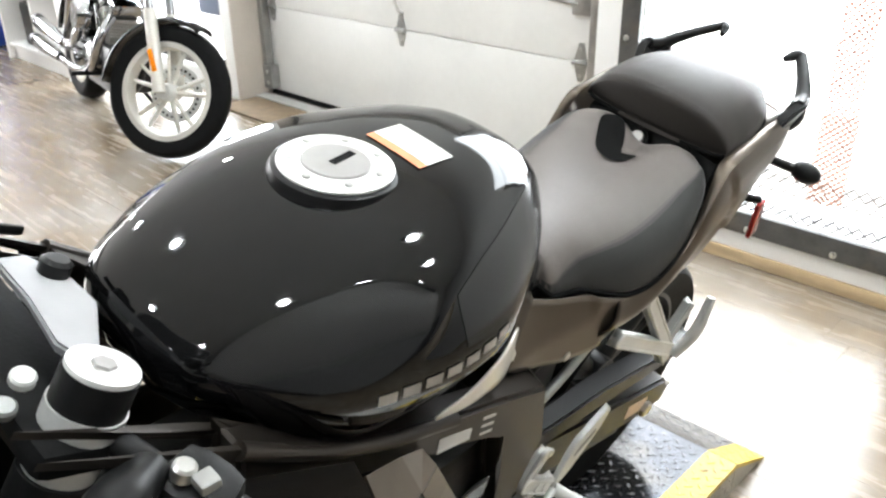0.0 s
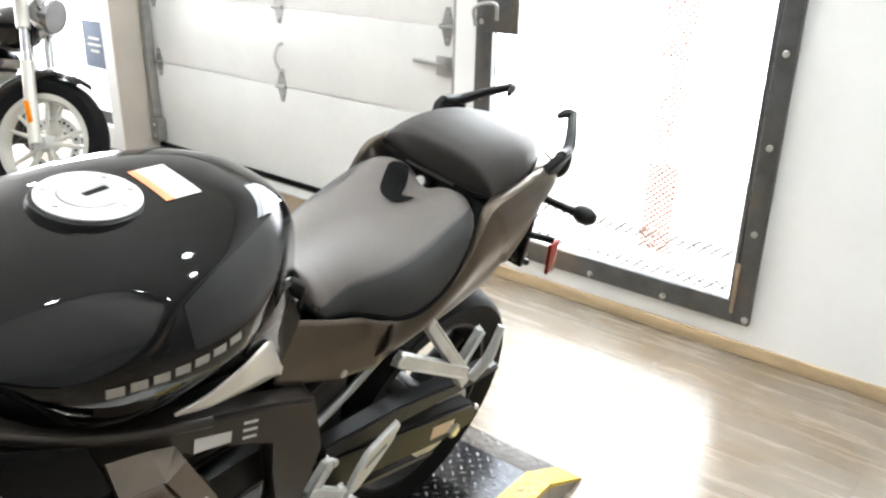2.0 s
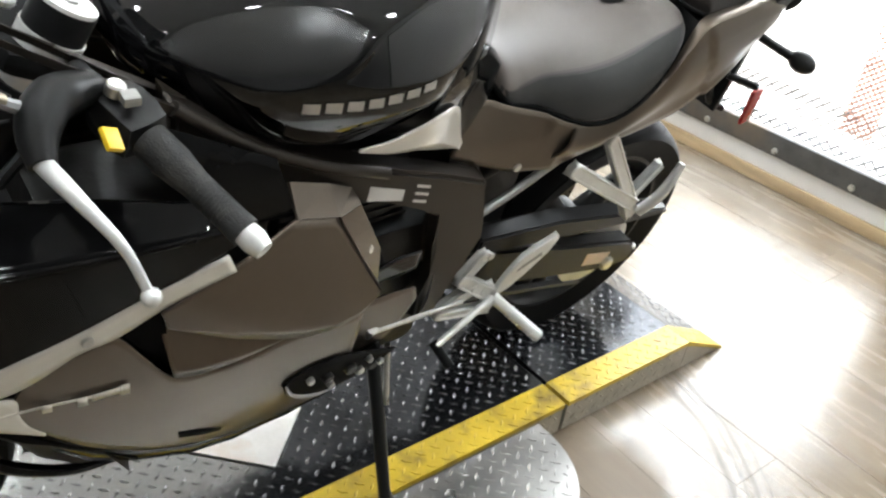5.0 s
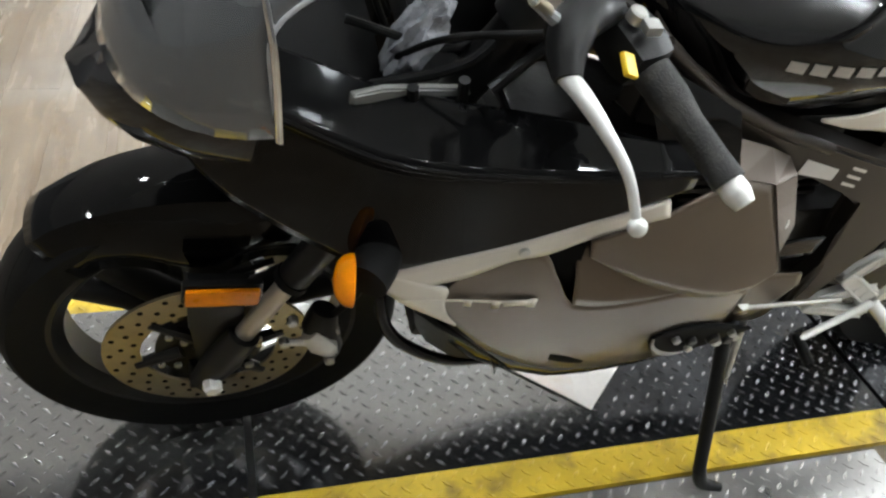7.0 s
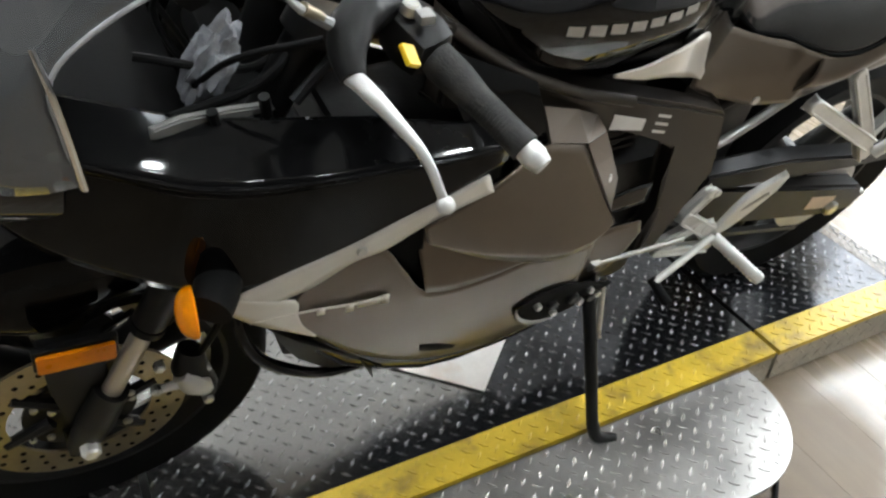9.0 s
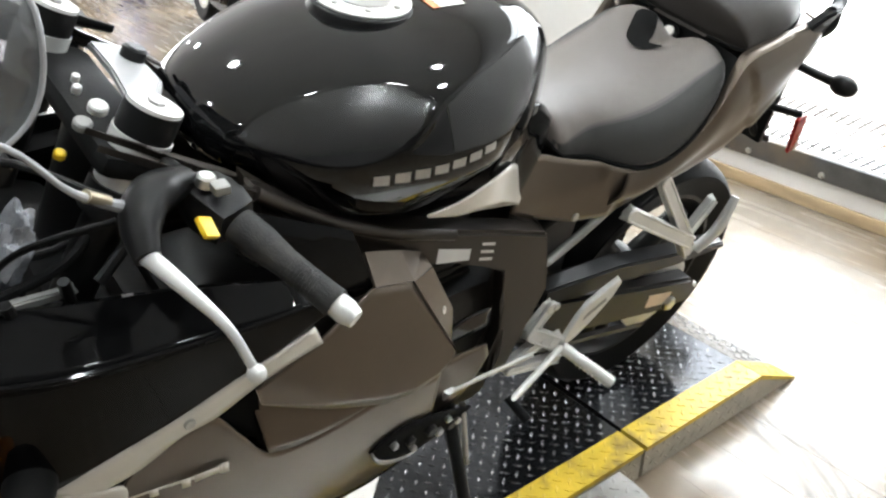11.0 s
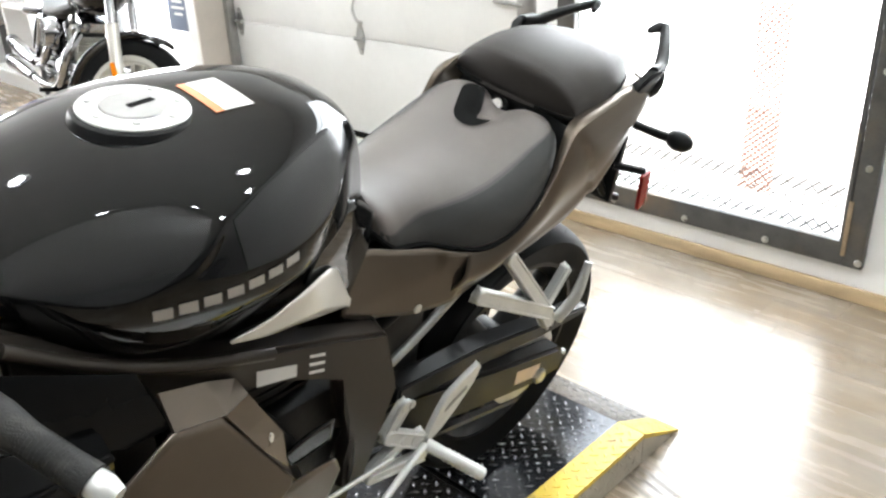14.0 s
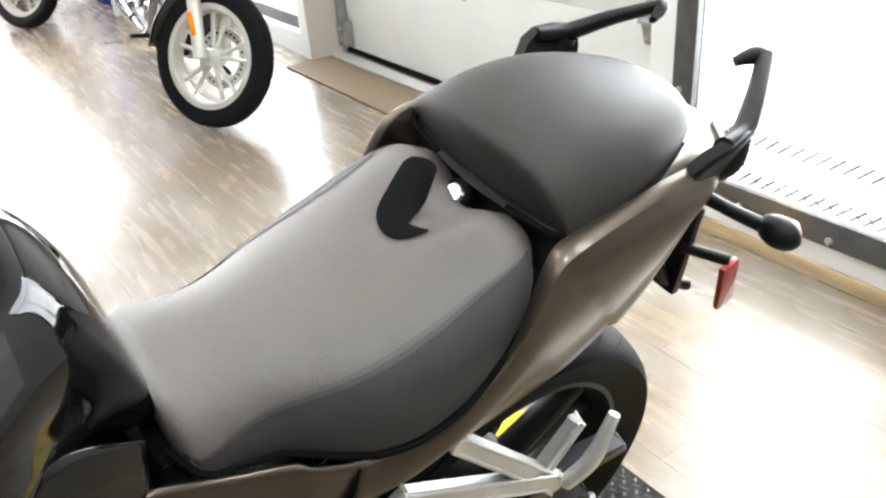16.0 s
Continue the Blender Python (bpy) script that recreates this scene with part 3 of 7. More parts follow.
part("post_filler", block((FX1 - FB + 0.0162, WALL - 0.022, FZ0 + FB), (FX1 - 0.0622, WALL - 0.004, FZ0 + 0.392), 0.001), DARKSTEEL, screen_door, "", 0)
part("rusty_insert", block((FX1 - FB + 0.012, WALL - 0.034, FZ0 + 0.035), (FX1 - 0.055, WALL - 0.0305, FZ0 + 0.225), 0.002), material("rusty_steel", (0.30, 0.22, 0.14), 0.7, var=0.35, scale=20, stain=(0.14, 0.10, 0.07), stain_scale=14), screen_door, "rust-brown strip at the foot of the post")
part("lock_plate", block((FX0 + 0.05, WALL - 0.045, 1.03), (FX0 + 0.21, WALL - 0.031, 1.22), 0.004), DARKSTEEL, screen_door, "dark steel lock plate")
part("latch", tube([(FX0 + 0.02, WALL - 0.06, 1.05), (FX0 + 0.02, WALL - 0.07, 1.12), (FX0 + 0.12, WALL - 0.07, 1.14), (FX0 + 0.12, WALL - 0.06, 1.08)], 0.008), GALV, screen_door, "galvanised latch")


def mesh_sheet(x0, x1, z0, z1, y, step, wire, mat):
    """Expanded metal: zigzag strands that meet in diamonds."""
    verts, faces = [], []
    h = step * 0.46
    rows = int((z1 - z0) / h)
    cols = int((x1 - x0) / step)
    for r in range(rows):
        z = z0 + r * h
        for c in range(cols):
            for s in (0, 1):
                xa, xb = x0 + (c + 0.5 * s) * step, x0 + (c + 0.5 * s + 0.5) * step
                za, zb = (z, z + h) if (s + r) % 2 == 0 else (z + h, z)
                k = len(verts)
                verts += [(xa, y, za - wire), (xb, y, zb - wire), (xb, y - 0.003, zb + wire), (xa, y - 0.003, za + wire)]
                faces.append((k, k + 1, k + 2, k + 3))
    me = bpy.data.meshes.new("mesh_sheet")
    me.from_pydata(verts, [], faces)
    me.materials.append(mat)
    return me


# thin pale mesh above, dark below: glare put into wire and tone
for x0, x1, z0, z1, wire, mat, label in (
    (FX0 + FB, FX1 - FB, 0.34, FZ1 - FB, 0.0014, MESHPALE, "expanded metal mesh, paled as if in glare"),
    (FX0 + FB, FX1 - FB, FZ0 + FB, 0.34, 0.0034, MESHGREY, "expanded metal mesh"),
    (FX0 + FB, FX1 - FB, 0.335, 0.375, 0.0046, MESHGREY, "doubled edge of the expanded mesh"),
    (FX0 + FB, FX1 - FB, FZ0 + FB - 0.004, FZ0 + FB + 0.036, 0.0070, MESHGREY, "dense mesh edge over the sill"),
    (-0.17, -0.05, 0.30, FZ1 - FB, 0.0044, MESHORANGE, "orange-tinted strip of expanded mesh"),
):
    sheet = new("mesh_sheet", mesh_sheet(x0, x1, z0, z1, WALL + 0.02 - (0.006 if mat is MESHORANGE else 0), 0.024 if mat is MESHORANGE else 0.042, wire, mat))
    sheet.parent = screen_door
    tagged(sheet, label, kind="stuff")
    sheet.visible_shadow = False

# floor planks: the near ones singly, the far ones together
PL, PW, PT = 1.22, 0.152, 0.006
plank_mesh = finish("plank", block((0, 0, -PT), (PL - 0.0004, PW - 0.0004, 0.0), 0.0004), PLANK, 0)
rng = random.Random(4)
far = []
row = 0
y = -1.52
while y < WALL - 0.001:
    x = -5.2 - rng.random() * PL
    while x < 2.6:
        far.append((x, y))
        x += PL
    row += 1
    y += PW
PLANKS_NEAR = [(x, y) for x, y in far if x > -4.9 and x + PL < 2.9 and y + PW < WALL - 0.01]


def plank_field(cells):
    verts, faces = [], []
    for x, y, ln, w in cells:
        k = len(verts)
        a, b, c, d = x, x + ln - 0.0012, y, y + w - 0.0012
        verts += [(a, c, 0), (b, c, 0), (b, d, 0), (a, d, 0), (a, c, -PT), (b, c, -PT), (b, d, -PT), (a, d, -PT)]
        faces += [(k, k + 1, k + 2, k + 3), (k, k + 4, k + 5, k + 1), (k + 1, k + 5, k + 6, k + 2), (k + 2, k + 6, k + 7, k + 3), (k + 3, k + 7, k + 4, k)]
    me = bpy.data.meshes.new("planks")
    me.from_pydata(verts, [], faces)
    return me


cells = []
near = {(round(x, 3), round(y, 3)) for x, y in PLANKS_NEAR}
y = -1.52 - 33 * PW
while y < WALL - 0.001:
    x = WEST - rng.random() * PL
    inside = y > -1.53
    while x < EAST:
        if not inside:
            cells.append((max(x, WEST), y, min(x + PL, EAST) - max(x, WEST), min(PW, WALL - y)))
        x += PL
    y += PW
for y in sorted({y for _, y in far}):
    xs = sorted(x for x, yy in far if yy == y)
    mine = [x for x in xs if (round(x, 3), round(y, 3)) in near]
    lo = min(mine) if mine else EAST
    hi = max(mine) + PL if mine else EAST
    x = lo
    while x > WEST:
        cells.append((max(x - PL, WEST), y, x - max(x - PL, WEST), min(PW, WALL - y)))
        x -= PL
    x = hi
    while x < EAST:
        cells.append((x, y, min(PL, EAST - x), min(PW, WALL - y)))
        x += PL
me = plank_field([c for c in cells if c[2] > 0.01])
me.materials.append(PLANK_FAR)
field = new("planks", me)
field.parent = floor
tagged(field, "oak-look vinyl planks", kind="stuff")
for x, y in PLANKS_NEAR:
    ob = new("plank", plank_mesh)
    ob.location = (x, y, 0)
    ob.parent = floor

# ceiling lamps
def ceiling_lamp(at):
    e = thing("ceiling_lamp", "round white ceiling spotlight, lit", "ceiling lamp", "ceiling lamps", at=Matrix.Translation(at))
    part("housing", lathe([(-0.12, 0.0), (-0.12, 0.075), (-0.02, 0.085), (0.0, 0.085)], 24, "z", (0, 0, 0.12)), LITEGREY, e)
    part("lens", lathe([(0.0, 0.0), (0.0, 0.07), (-0.004, 0.07), (-0.006, 0.0)], 24, "z"), LAMPGLOW, e, "glowing lens")
    return e


lamp = ceiling_lamp((-1.5, 0.2, CEILING - 0.12))
# (1.5, 2.0) and (2.6, 1.6) are added to brighten the door wall
for x, y in ((0.6, 0.2), (-1.5, 1.9), (0.6, 1.9), (-1.2, -1.2), (0.6, -1.6), (1.7, 0.9), (1.5, 2.0), (2.6, 1.6), (-3.6, 0.3), (-3.6, 1.9), (-5.8, 0.6), (-0.4, -3.2)):
    copy_thing(lamp, Matrix.Translation((x, y, CEILING - 0.12)))

# white shelf cabinet with a bag and a cloth
cabinet = thing("shelf_cabinet", "tall white open shelf cabinet standing against the wall", "cabinet")
for name, lo, hi in (("side", (-6.25, 2.36, 0), (-6.2, 2.88, 1.9)), ("side", (-5.10, 2.36, 0), (-5.04, 2.88, 1.9)), ("back", (-6.2, 2.84, 0.1), (-5.1, 2.87, 1.9)), ("plinth", (-6.2, 2.40, 0.0), (-5.1, 2.84, 0.10)), ("shelf", (-6.2, 2.37, 0.10), (-5.1, 2.84, 0.13)), ("shelf", (-6.2, 2.37, 0.62), (-5.1, 2.84, 0.65)), ("shelf", (-6.2, 2.37, 1.25), (-5.1, 2.84, 1.28)), ("top", (-6.26, 2.34, 1.9), (-5.03, 2.88, 1.94)), ("divider", (-5.62, 2.37, 0.13), (-5.58, 2.84, 1.25))):
    part(name, block(lo, hi, 0.003), WHITE, cabinet)
bm = block((-5.98, 2.42, 0.13), (-5.68, 2.75, 0.46), 0.04)
tagged(part("bag", bm, SATINBLACK), "black soft bag standing on the white shelf", "bag")
bm = bmesh.new()
bmesh.ops.create_grid(bm, x_segments=26, y_segments=18, size=0.5)
for v in bm.verts:
    x, y = v.co.x, v.co.y
    v.co = Vector((-5.9 + x * 0.5, 2.54 + y * 0.34, 0.70 + 0.05 * noise.noise(Vector((x * 5, y * 5, 3))) + 0.04 * math.cos(x * 3)))
    if v.co.y < 2.40:
        v.co.z -= (2.40 - v.co.y) * 1.4
tagged(thick(part("cloth", bm, CLOTH), 0.006), "crumpled yellow cloth draped over the shelf edge", "cloth")
tagged(part("blue_bin", block((-7.3, 2.4, 0.0), (-6.75, 2.85, 1.3), 0.03), BLUE), "blue painted metal bin standing by the wall", "bin")

# ---- the lift platform ----
LZ, LX0, LX1, LY0, LY1, LY2 = 0.09, -0.423, 0.2045, -0.85, 1.72, 1.895
lift = thing("motorcycle_lift", "lowered motorcycle lift with dark worn tread plate and yellow edge stripes", "lift platform", at=Matrix.Translation((0.197, 1.35, 0)) @ Matrix.Rotation(radians(0.4), 4, "Z") @ Matrix.Translation((-0.197, -1.35, 0)))
SECTIONS = [(LY0, 0.014), (0.027, 1.282), (1.294, LY1)]
YW = 0.0745
for y0, y1 in SECTIONS:
    deck = part("deck", block((LX0 + YW, y0, LZ - 0.012), (LX1 - YW, y1, LZ)), PLATEDARK, lift, "dark worn tread plate", 0)
    for a, b in ((LX0, LX0 + YW), (LX1 - YW, LX1)):
        part("edge_stripe", block((a, y0, LZ - 0.012), (b, y1, LZ), 0.0), YELLOW, lift, "yellow painted edge stripe", 0)
    for a, b in ((LX0 + 0.003, LX0 + 0.009), (LX1 - 0.009, LX1 - 0.003)):
        part("skirt", block((a, y0, 0.004), (b, y1, LZ - 0.0125)), LIFTSIDE, lift, "steel side skirt", 0)
part("undertray", block((LX0 + 0.02, LY0 + 0.02, 0.0), (LX1 - 0.02, LY1 - 0.01, 0.05)), DARKSTEEL, lift, "", 0)


def ramp_piece(a, b, mat, label):
    part("ramp", prism([(LY1 + 0.002, LZ), (LY2, 0.007), (LY2, 0.0), (LY1 + 0.002, LZ - 0.014)], lambda y, z, d: (a + d, y, z), b - a), mat, lift, label, 0)


ramp_piece(LX0 + YW, LX1 - YW, PLATEDARK, "dark sloping tread plate")
ramp_piece(LX0, LX0 + YW, YELLOW, "yellow painted ramp edge")
ramp_piece(LX1 - YW, LX1, YELLOW, "yellow painted ramp edge")
for a in (LX0 + 0.003, LX1 - 0.009):
    part("ramp_cheek", prism([(LY1 + 0.002, LZ - 0.015), (LY2 - 0.02, 0.002), (LY1 + 0.002, 0.002)], lambda y, z, d: (a + d, y, z), 0.006), LIFTSIDE, lift, "steel ramp cheek", 0)


def treads(x0, x1, y0, y1, place, mat, parent, step=0.0255):
    """Raised lozenges of a tread plate on a lattice set askew, each one pointing at the middle of its neighbours."""
    verts, faces = [], []
    ln, w, h = step * 0.47, step * 0.135, 0.0016
    n = int(((x1 - x0) + (y1 - y0)) / step) + 2
    c = math.sqrt(0.5)
    for i in range(-n, n):
        for j in range(-n, n):
            cx, cy = x0 + 0.01 + (i - j) * step * c, y0 + 0.01 + (i + j) * step * c
            if not (x0 + 0.004 < cx < x1 - 0.004 and y0 + 0.004 < cy < y1 - 0.004):
                continue
            d = c if (i + j) % 2 else -c
            reach = min(1.0, (cx - x0) / (ln * c), (x1 - cx) / (ln * c), (cy - y0) / (ln * c), (y1 - cy) / (ln * c))
            k = len(verts)
            for a, b, z in ((-ln, 0, 0), (0, -w, 0), (ln, 0, 0), (0, w, 0), (-ln * 0.62, 0, h), (0, -w * 0.4, h), (ln * 0.62, 0, h), (0, w * 0.4, h)):
                a *= reach
                verts.append(place(cx + a * c - b * d, cy + a * d + b * c, z))
            faces += [(k, k + 1, k + 5, k + 4), (k + 1, k + 2, k + 6, k + 5), (k + 2, k + 3, k + 7, k + 6), (k + 3, k, k + 4, k + 7), (k + 4, k + 5, k + 6, k + 7)]
    me = bpy.data.meshes.new("tread")
    me.from_pydata(verts, [], faces)
    me.materials.append(mat)
    ob = new("tread", me)
    ob.parent = parent
    return tagged(ob, "raised tread lozenges", kind="stuff")


def flat_top(x, y, z):
    return (x, y, LZ + z)


def slope_top(x, y, z):
    return (x, y, LZ + z - (y - LY1) * (LZ - 0.007) / (LY2 - LY1))


for y0, y1 in SECTIONS:
    treads(LX0 + YW, LX1 - YW, y0, y1, flat_top, PLATETOP, lift)
    treads(LX0, LX0 + YW, y0, y1, flat_top, YELLOW, lift)
    treads(LX1 - YW, LX1, y0, y1, flat_top, YELLOW, lift)
    treads(0.006, LZ - 0.014, y0, y1, lambda a, b, z: (LX1 - 0.003 + z, b, a), LIFTSIDE, lift)
treads(LX0 + YW, LX1 - YW, LY1 + 0.004, LY2 - 0.004, slope_top, PLATETOP, lift)
treads(LX1 - YW, LX1, LY1 + 0.004, LY2 - 0.004, slope_top, YELLOW, lift)
treads(LX0, LX0 + YW, LY1 + 0.004, LY2 - 0.004, slope_top, YELLOW, lift)

# side plate for the prop stand
kick = thing("stand_plate", "bare steel tread plate with rounded corners beside the lift", "tread plate")
KX0, KX1, KY0, KY1, KZ, KR = LX1 + 0.012, 0.458, 0.0, 1.192, 0.086, 0.20


def in_kick(x, y):
    for cy in (KY0 + KR, KY1 - KR):
        if x > KX1 - KR and (y - cy) * (1 if cy > 0.7 else -1) > 0:
            return (x - KX1 + KR) ** 2 + (y - cy) ** 2 < (KR - 0.008) ** 2
    return KX0 < x < KX1 - 0.008 and KY0 < y < KY1


outline = [(KX0, KY0)] + [(KX1 - KR + KR * math.sin(a), KY0 + KR - KR * math.cos(a)) for a in np.linspace(0, math.pi / 2, 12)] + [(KX1 - KR + KR * math.cos(a), KY1 - KR + KR * math.sin(a)) for a in np.linspace(0, math.pi / 2, 12)] + [(KX0, KY1)]
part("plate", prism(outline, lambda a, b, d: (a, b, KZ - d), 0.006), PLATEBARE, kick, "", 30)
for x, y in ((KX0 + 0.05, KY0 + 0.1), (KX1 - 0.06, KY0 + 0.25), (KX0 + 0.05, KY1 - 0.08), (KX1 - 0.06, KY1 - 0.25)):
    part("foot", block((x - 0.02, y - 0.02, 0), (x + 0.02, y + 0.02, KZ - 0.006)), DARKSTEEL, kick)
tread = treads(KX0, KX1, KY0, KY1, lambda x, y, z: (x, y, KZ + z), PLATEBARE, kick)
bm = bmesh.new()
bm.from_mesh(tread.data)
gone = [v for v in bm.verts if not in_kick(v.co.x, v.co.y)]
bmesh.ops.delete(bm, geom=gone, context="VERTS")
bm.to_mesh(tread.data)
bm.free()

# bright sheet let into the deck
bm = prism([(0.048, 0.660), (-0.115, 0.490), (-0.24, 0.66), (-0.079, 0.787)], lambda a, b, d: (a, b, LZ + 0.0018 + d), 0.003)
tagged(part("steel_sheet", bm, SHEET), "bright square steel sheet lying on the tread plate", "steel sheet")

# cord lying on the floor beside the plate
tagged(part("power_cord", tube([(0.487, 0.62, 0.006), (0.495, 0.90, 0.006), (0.46, 1.05, 0.006), (0.37, 1.15, 0.006), (0.30, 1.22, 0.006), (0.245, 1.24, 0.006)], 0.005, 8, steps=40), RUBBER), "black cord lying on the floor beside the steel plate", "cord")

# ---- the sport motorcycle: x to its left, y to its rear, z up from the wheels' contact line ----
BIKE = Matrix.Translation((-0.08, 0.0, LZ + 0.001)) @ Matrix.Rotation(radians(1.3), 4, "Z") @ Matrix.Rotation(radians(13.2), 4, "Y")
bike = thing("motorcycle", "black and grey-brown faired sport motorcycle leaning on its side stand", "motorcycle", at=BIKE)


def bp(name, bm, mat, label="", parent=None, smooth=40):
    return part(name, bm, mat, parent or bike, label, smooth)


def wheel(name, yc, zc, radius, width, rim_r, spokes, label):
    w = bp(name, lathe([(-0.035, 0.03), (-0.035, 0.045), (0.035, 0.045), (0.035, 0.03)], 24, "x", (0, yc, zc), True), SATINBLACK, label)
    prof = []
    half = width / 2
    for a in np.linspace(-1.25, 1.25, 15):
        prof.append((half * math.sin(a) / math.sin(1.25), rim_r + 0.012 + (radius - rim_r - 0.012) * (0.25 + 0.75 * max(math.cos(a), 0) ** 0.55)))
    prof = [(-half * 0.72, rim_r - 0.004)] + prof + [(half * 0.72, rim_r - 0.004)]
    tyre = part("tyre", lathe(prof, 72, "x", (0, yc, zc), True), RUBBER, w, "black rubber tyre with tread grooves")
    rim = part("rim", lathe([(-half * 0.75, rim_r + 0.006), (-half * 0.75, rim_r - 0.006), (-half * 0.45, rim_r - 0.022), (half * 0.45, rim_r - 0.022), (half * 0.75, rim_r - 0.006), (half * 0.75, rim_r + 0.006), (half * 0.5, rim_r - 0.006), (-half * 0.5, rim_r - 0.006)], 72, "x", (0, yc, zc), True), SATINBLACK, w, "black cast rim")
    for k in range(spokes):
        a = 2 * math.pi * k / spokes + 0.4
        for da in (-0.16, 0.16):
            p0 = (0, yc + 0.035 * math.cos(a), zc + 0.035 * math.sin(a))
            p1 = (0, yc + (rim_r - 0.015) * math.cos(a + da), zc + (rim_r - 0.015) * math.sin(a + da))
            part("spoke", tube([p0, p1], [0.026, 0.021], 10), SATINBLACK, w)
    # tread grooves
    verts, faces = [], []
    for k in range(30):
        a = 2 * math.pi * k / 30
        for s in (-1, 1):
            base = len(verts)
            for q in range(5):
                ph = s * (0.25 + 0.16 * q)
                x = half * math.sin(ph) / math.sin(1.25)
                r = rim_r + 0.012 + (radius - rim_r - 0.012) * (0.25 + 0.75 * max(math.cos(ph), 0) ** 0.55) + 0.0006
                aa = a + 0.06 * q + (0.1 if s > 0 else 0)
                for d in (-0.007, 0.007):
                    verts.append((x, yc + r * math.cos(aa + d), zc + r * math.sin(aa + d)))
            for q in range(4):
                b = base + 2 * q
                faces.append((b, b + 1, b + 3, b + 2))
    me = bpy.data.meshes.new("grooves")
    me.from_pydata(verts, [], faces)
    me.materials.append(GROOVE)
    ob = new("grooves", me)
    ob.parent = w
    return w


def brake_disc(parent, x, yc, zc, r0, r1, holes, mat=None):
    d = part("brake_disc", lathe([(x - 0.0025, r0), (x + 0.0025, r0), (x + 0.0025, r1), (x - 0.0025, r1)], 72, "x", (0, yc, zc), True), mat or DISC, parent, "drilled steel brake disc", 30)
    bm = bmesh.new()
    for k in range(holes):
        a = 2 * math.pi * k / holes
        for i, f in enumerate((0.2, 0.5, 0.8)):
            r = r0 + (r1 - r0) * f
            aa = a + i * 0.12
            c = (x, yc + r * math.cos(aa), zc + r * math.sin(aa))
            for s in (-1, 1):
                disc((x + s * 0.0026, c[1], c[2]), (s, 0, 0), 0.0042, 0.0006, 8, bm, False)
    part("drilling", bm, GROOVE, d)
    part("carrier", lathe([(x * 0.90, 0.025), (x * 0.97, 0.025), (x * 0.97, r0 - 0.020), (x * 0.90, r0 - 0.020)], 40, "x", (0, yc, zc), True), SATINBLACK, d, "black disc carrier", 30)
    for k in range(6):
        a = 2 * math.pi * k / 6
        part("carrier_bolt", disc((x + math.copysign(0.006, x), yc + (r0 - 0.024) * math.cos(a + 0.3), zc + (r0 - 0.024) * math.sin(a + 0.3)), (x, 0, 0), 0.0055, 0.006, 6), ZINC, d)
        part("carrier_arm", tube([(x, yc + 0.04 * math.cos(a), zc + 0.04 * math.sin(a)), (x, yc + (r0 + 0.012) * math.cos(a + 0.25), zc + (r0 + 0.012) * math.sin(a + 0.25))], [0.012, 0.008], 8), SATINBLACK, d)
    return d


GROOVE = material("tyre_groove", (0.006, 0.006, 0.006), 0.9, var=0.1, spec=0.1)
FA, RA = (-0.033, 0.293), (1.43, 0.306)
front_wheel = wheel("front_wheel", FA[0], FA[1], 0.293, 0.112, 0.222, 3, "front wheel with black cast rim and drilled discs")
for x in (0.068, -0.068):
    brake_disc(front_wheel, x, FA[0], FA[1], 0.098, 0.150, 22)
rear_wheel = wheel("rear_wheel", RA[0], RA[1], 0.306, 0.150, 0.222, 3, "rear wheel with wide black tyre")
brake_disc(rear_wheel, -0.085, RA[0], RA[1], 0.075, 0.115, 18)
# sprocket and chain
part("sprocket", lathe([(0.098, 0.045), (0.104, 0.045), (0.104, 0.098), (0.098, 0.098)], 60, "x", (0, RA[0], RA[1]), True), CASTALU, rear_wheel, "steel rear sprocket", 30)
for run, (z0, z1) in enumerate(((0.102, 0.115), (-0.102, 0.04))):
    bm = bmesh.new()
    for k in range(46):
        q = k / 46
        disc((0.094, RA[0] - q * 0.52, RA[1] + z0 + (z1 - z0) * q), (1, 0, 0), 0.0062, 0.014, 8, bm, False)
    tagged(bp("chain_run", bm, DARKSTEEL, "dark drive chain"), kind="stuff")


# ---- side surface of the fairing ----
def body_u(y, v):
    s = ease(y, [-0.14, -0.05, 0.05, 0.15, 0.3, 0.5, 0.7, 0.85], [0.085, 0.135, 0.185, 0.235, 0.247, 0.243, 0.222, 0.19])
    return s * ease(v, [0.16, 0.22, 0.3, 0.4, 0.5, 0.6, 0.72, 0.85, 0.95], [0.42, 0.58, 0.78, 0.93, 0.99, 1.0, 1.0, 0.985, 0.93])


def fair(name, top, bottom, mat, lift_by=0.0, label="", t=0.004, n=28, m=8, both=True, surf=None, straight=False):
    f = surf or body_u
    for s in (1, -1) if both else (1,):
        thick(bp(name, patch(top, bottom, lambda y, v: f(y, v) + lift_by, n, m, s, straight=straight), mat, label if s == 1 else ""), t, -1.0 if s == 1 else 1.0)


# upper black cowl, from nose to the grey panel
fair("upper_fairing", [(-0.070, 0.862), (0.0, 0.866), (0.06, 0.857), (0.15, 0.845), (0.25, 0.834), (0.38, 0.824), (0.475, 0.820)], [(-0.055, 0.80), (0.0, 0.735), (0.08, 0.700), (0.165, 0.690), (0.30, 0.726), (0.475, 0.800)], FAIRBLACK, 0.0, "gloss black upper side fairing", n=40, m=12)
fair("stripe", [(0.154, 0.684), (0.216, 0.710), (0.290, 0.731), (0.365, 0.758), (0.455, 0.784)], [(0.200, 0.664), (0.245, 0.676), (0.295, 0.702), (0.331, 0.709), (0.380, 0.732), (0.430, 0.748), (0.466, 0.756)], SILVER, 0.0015, "silver flash along the fairing", n=36, m=4)
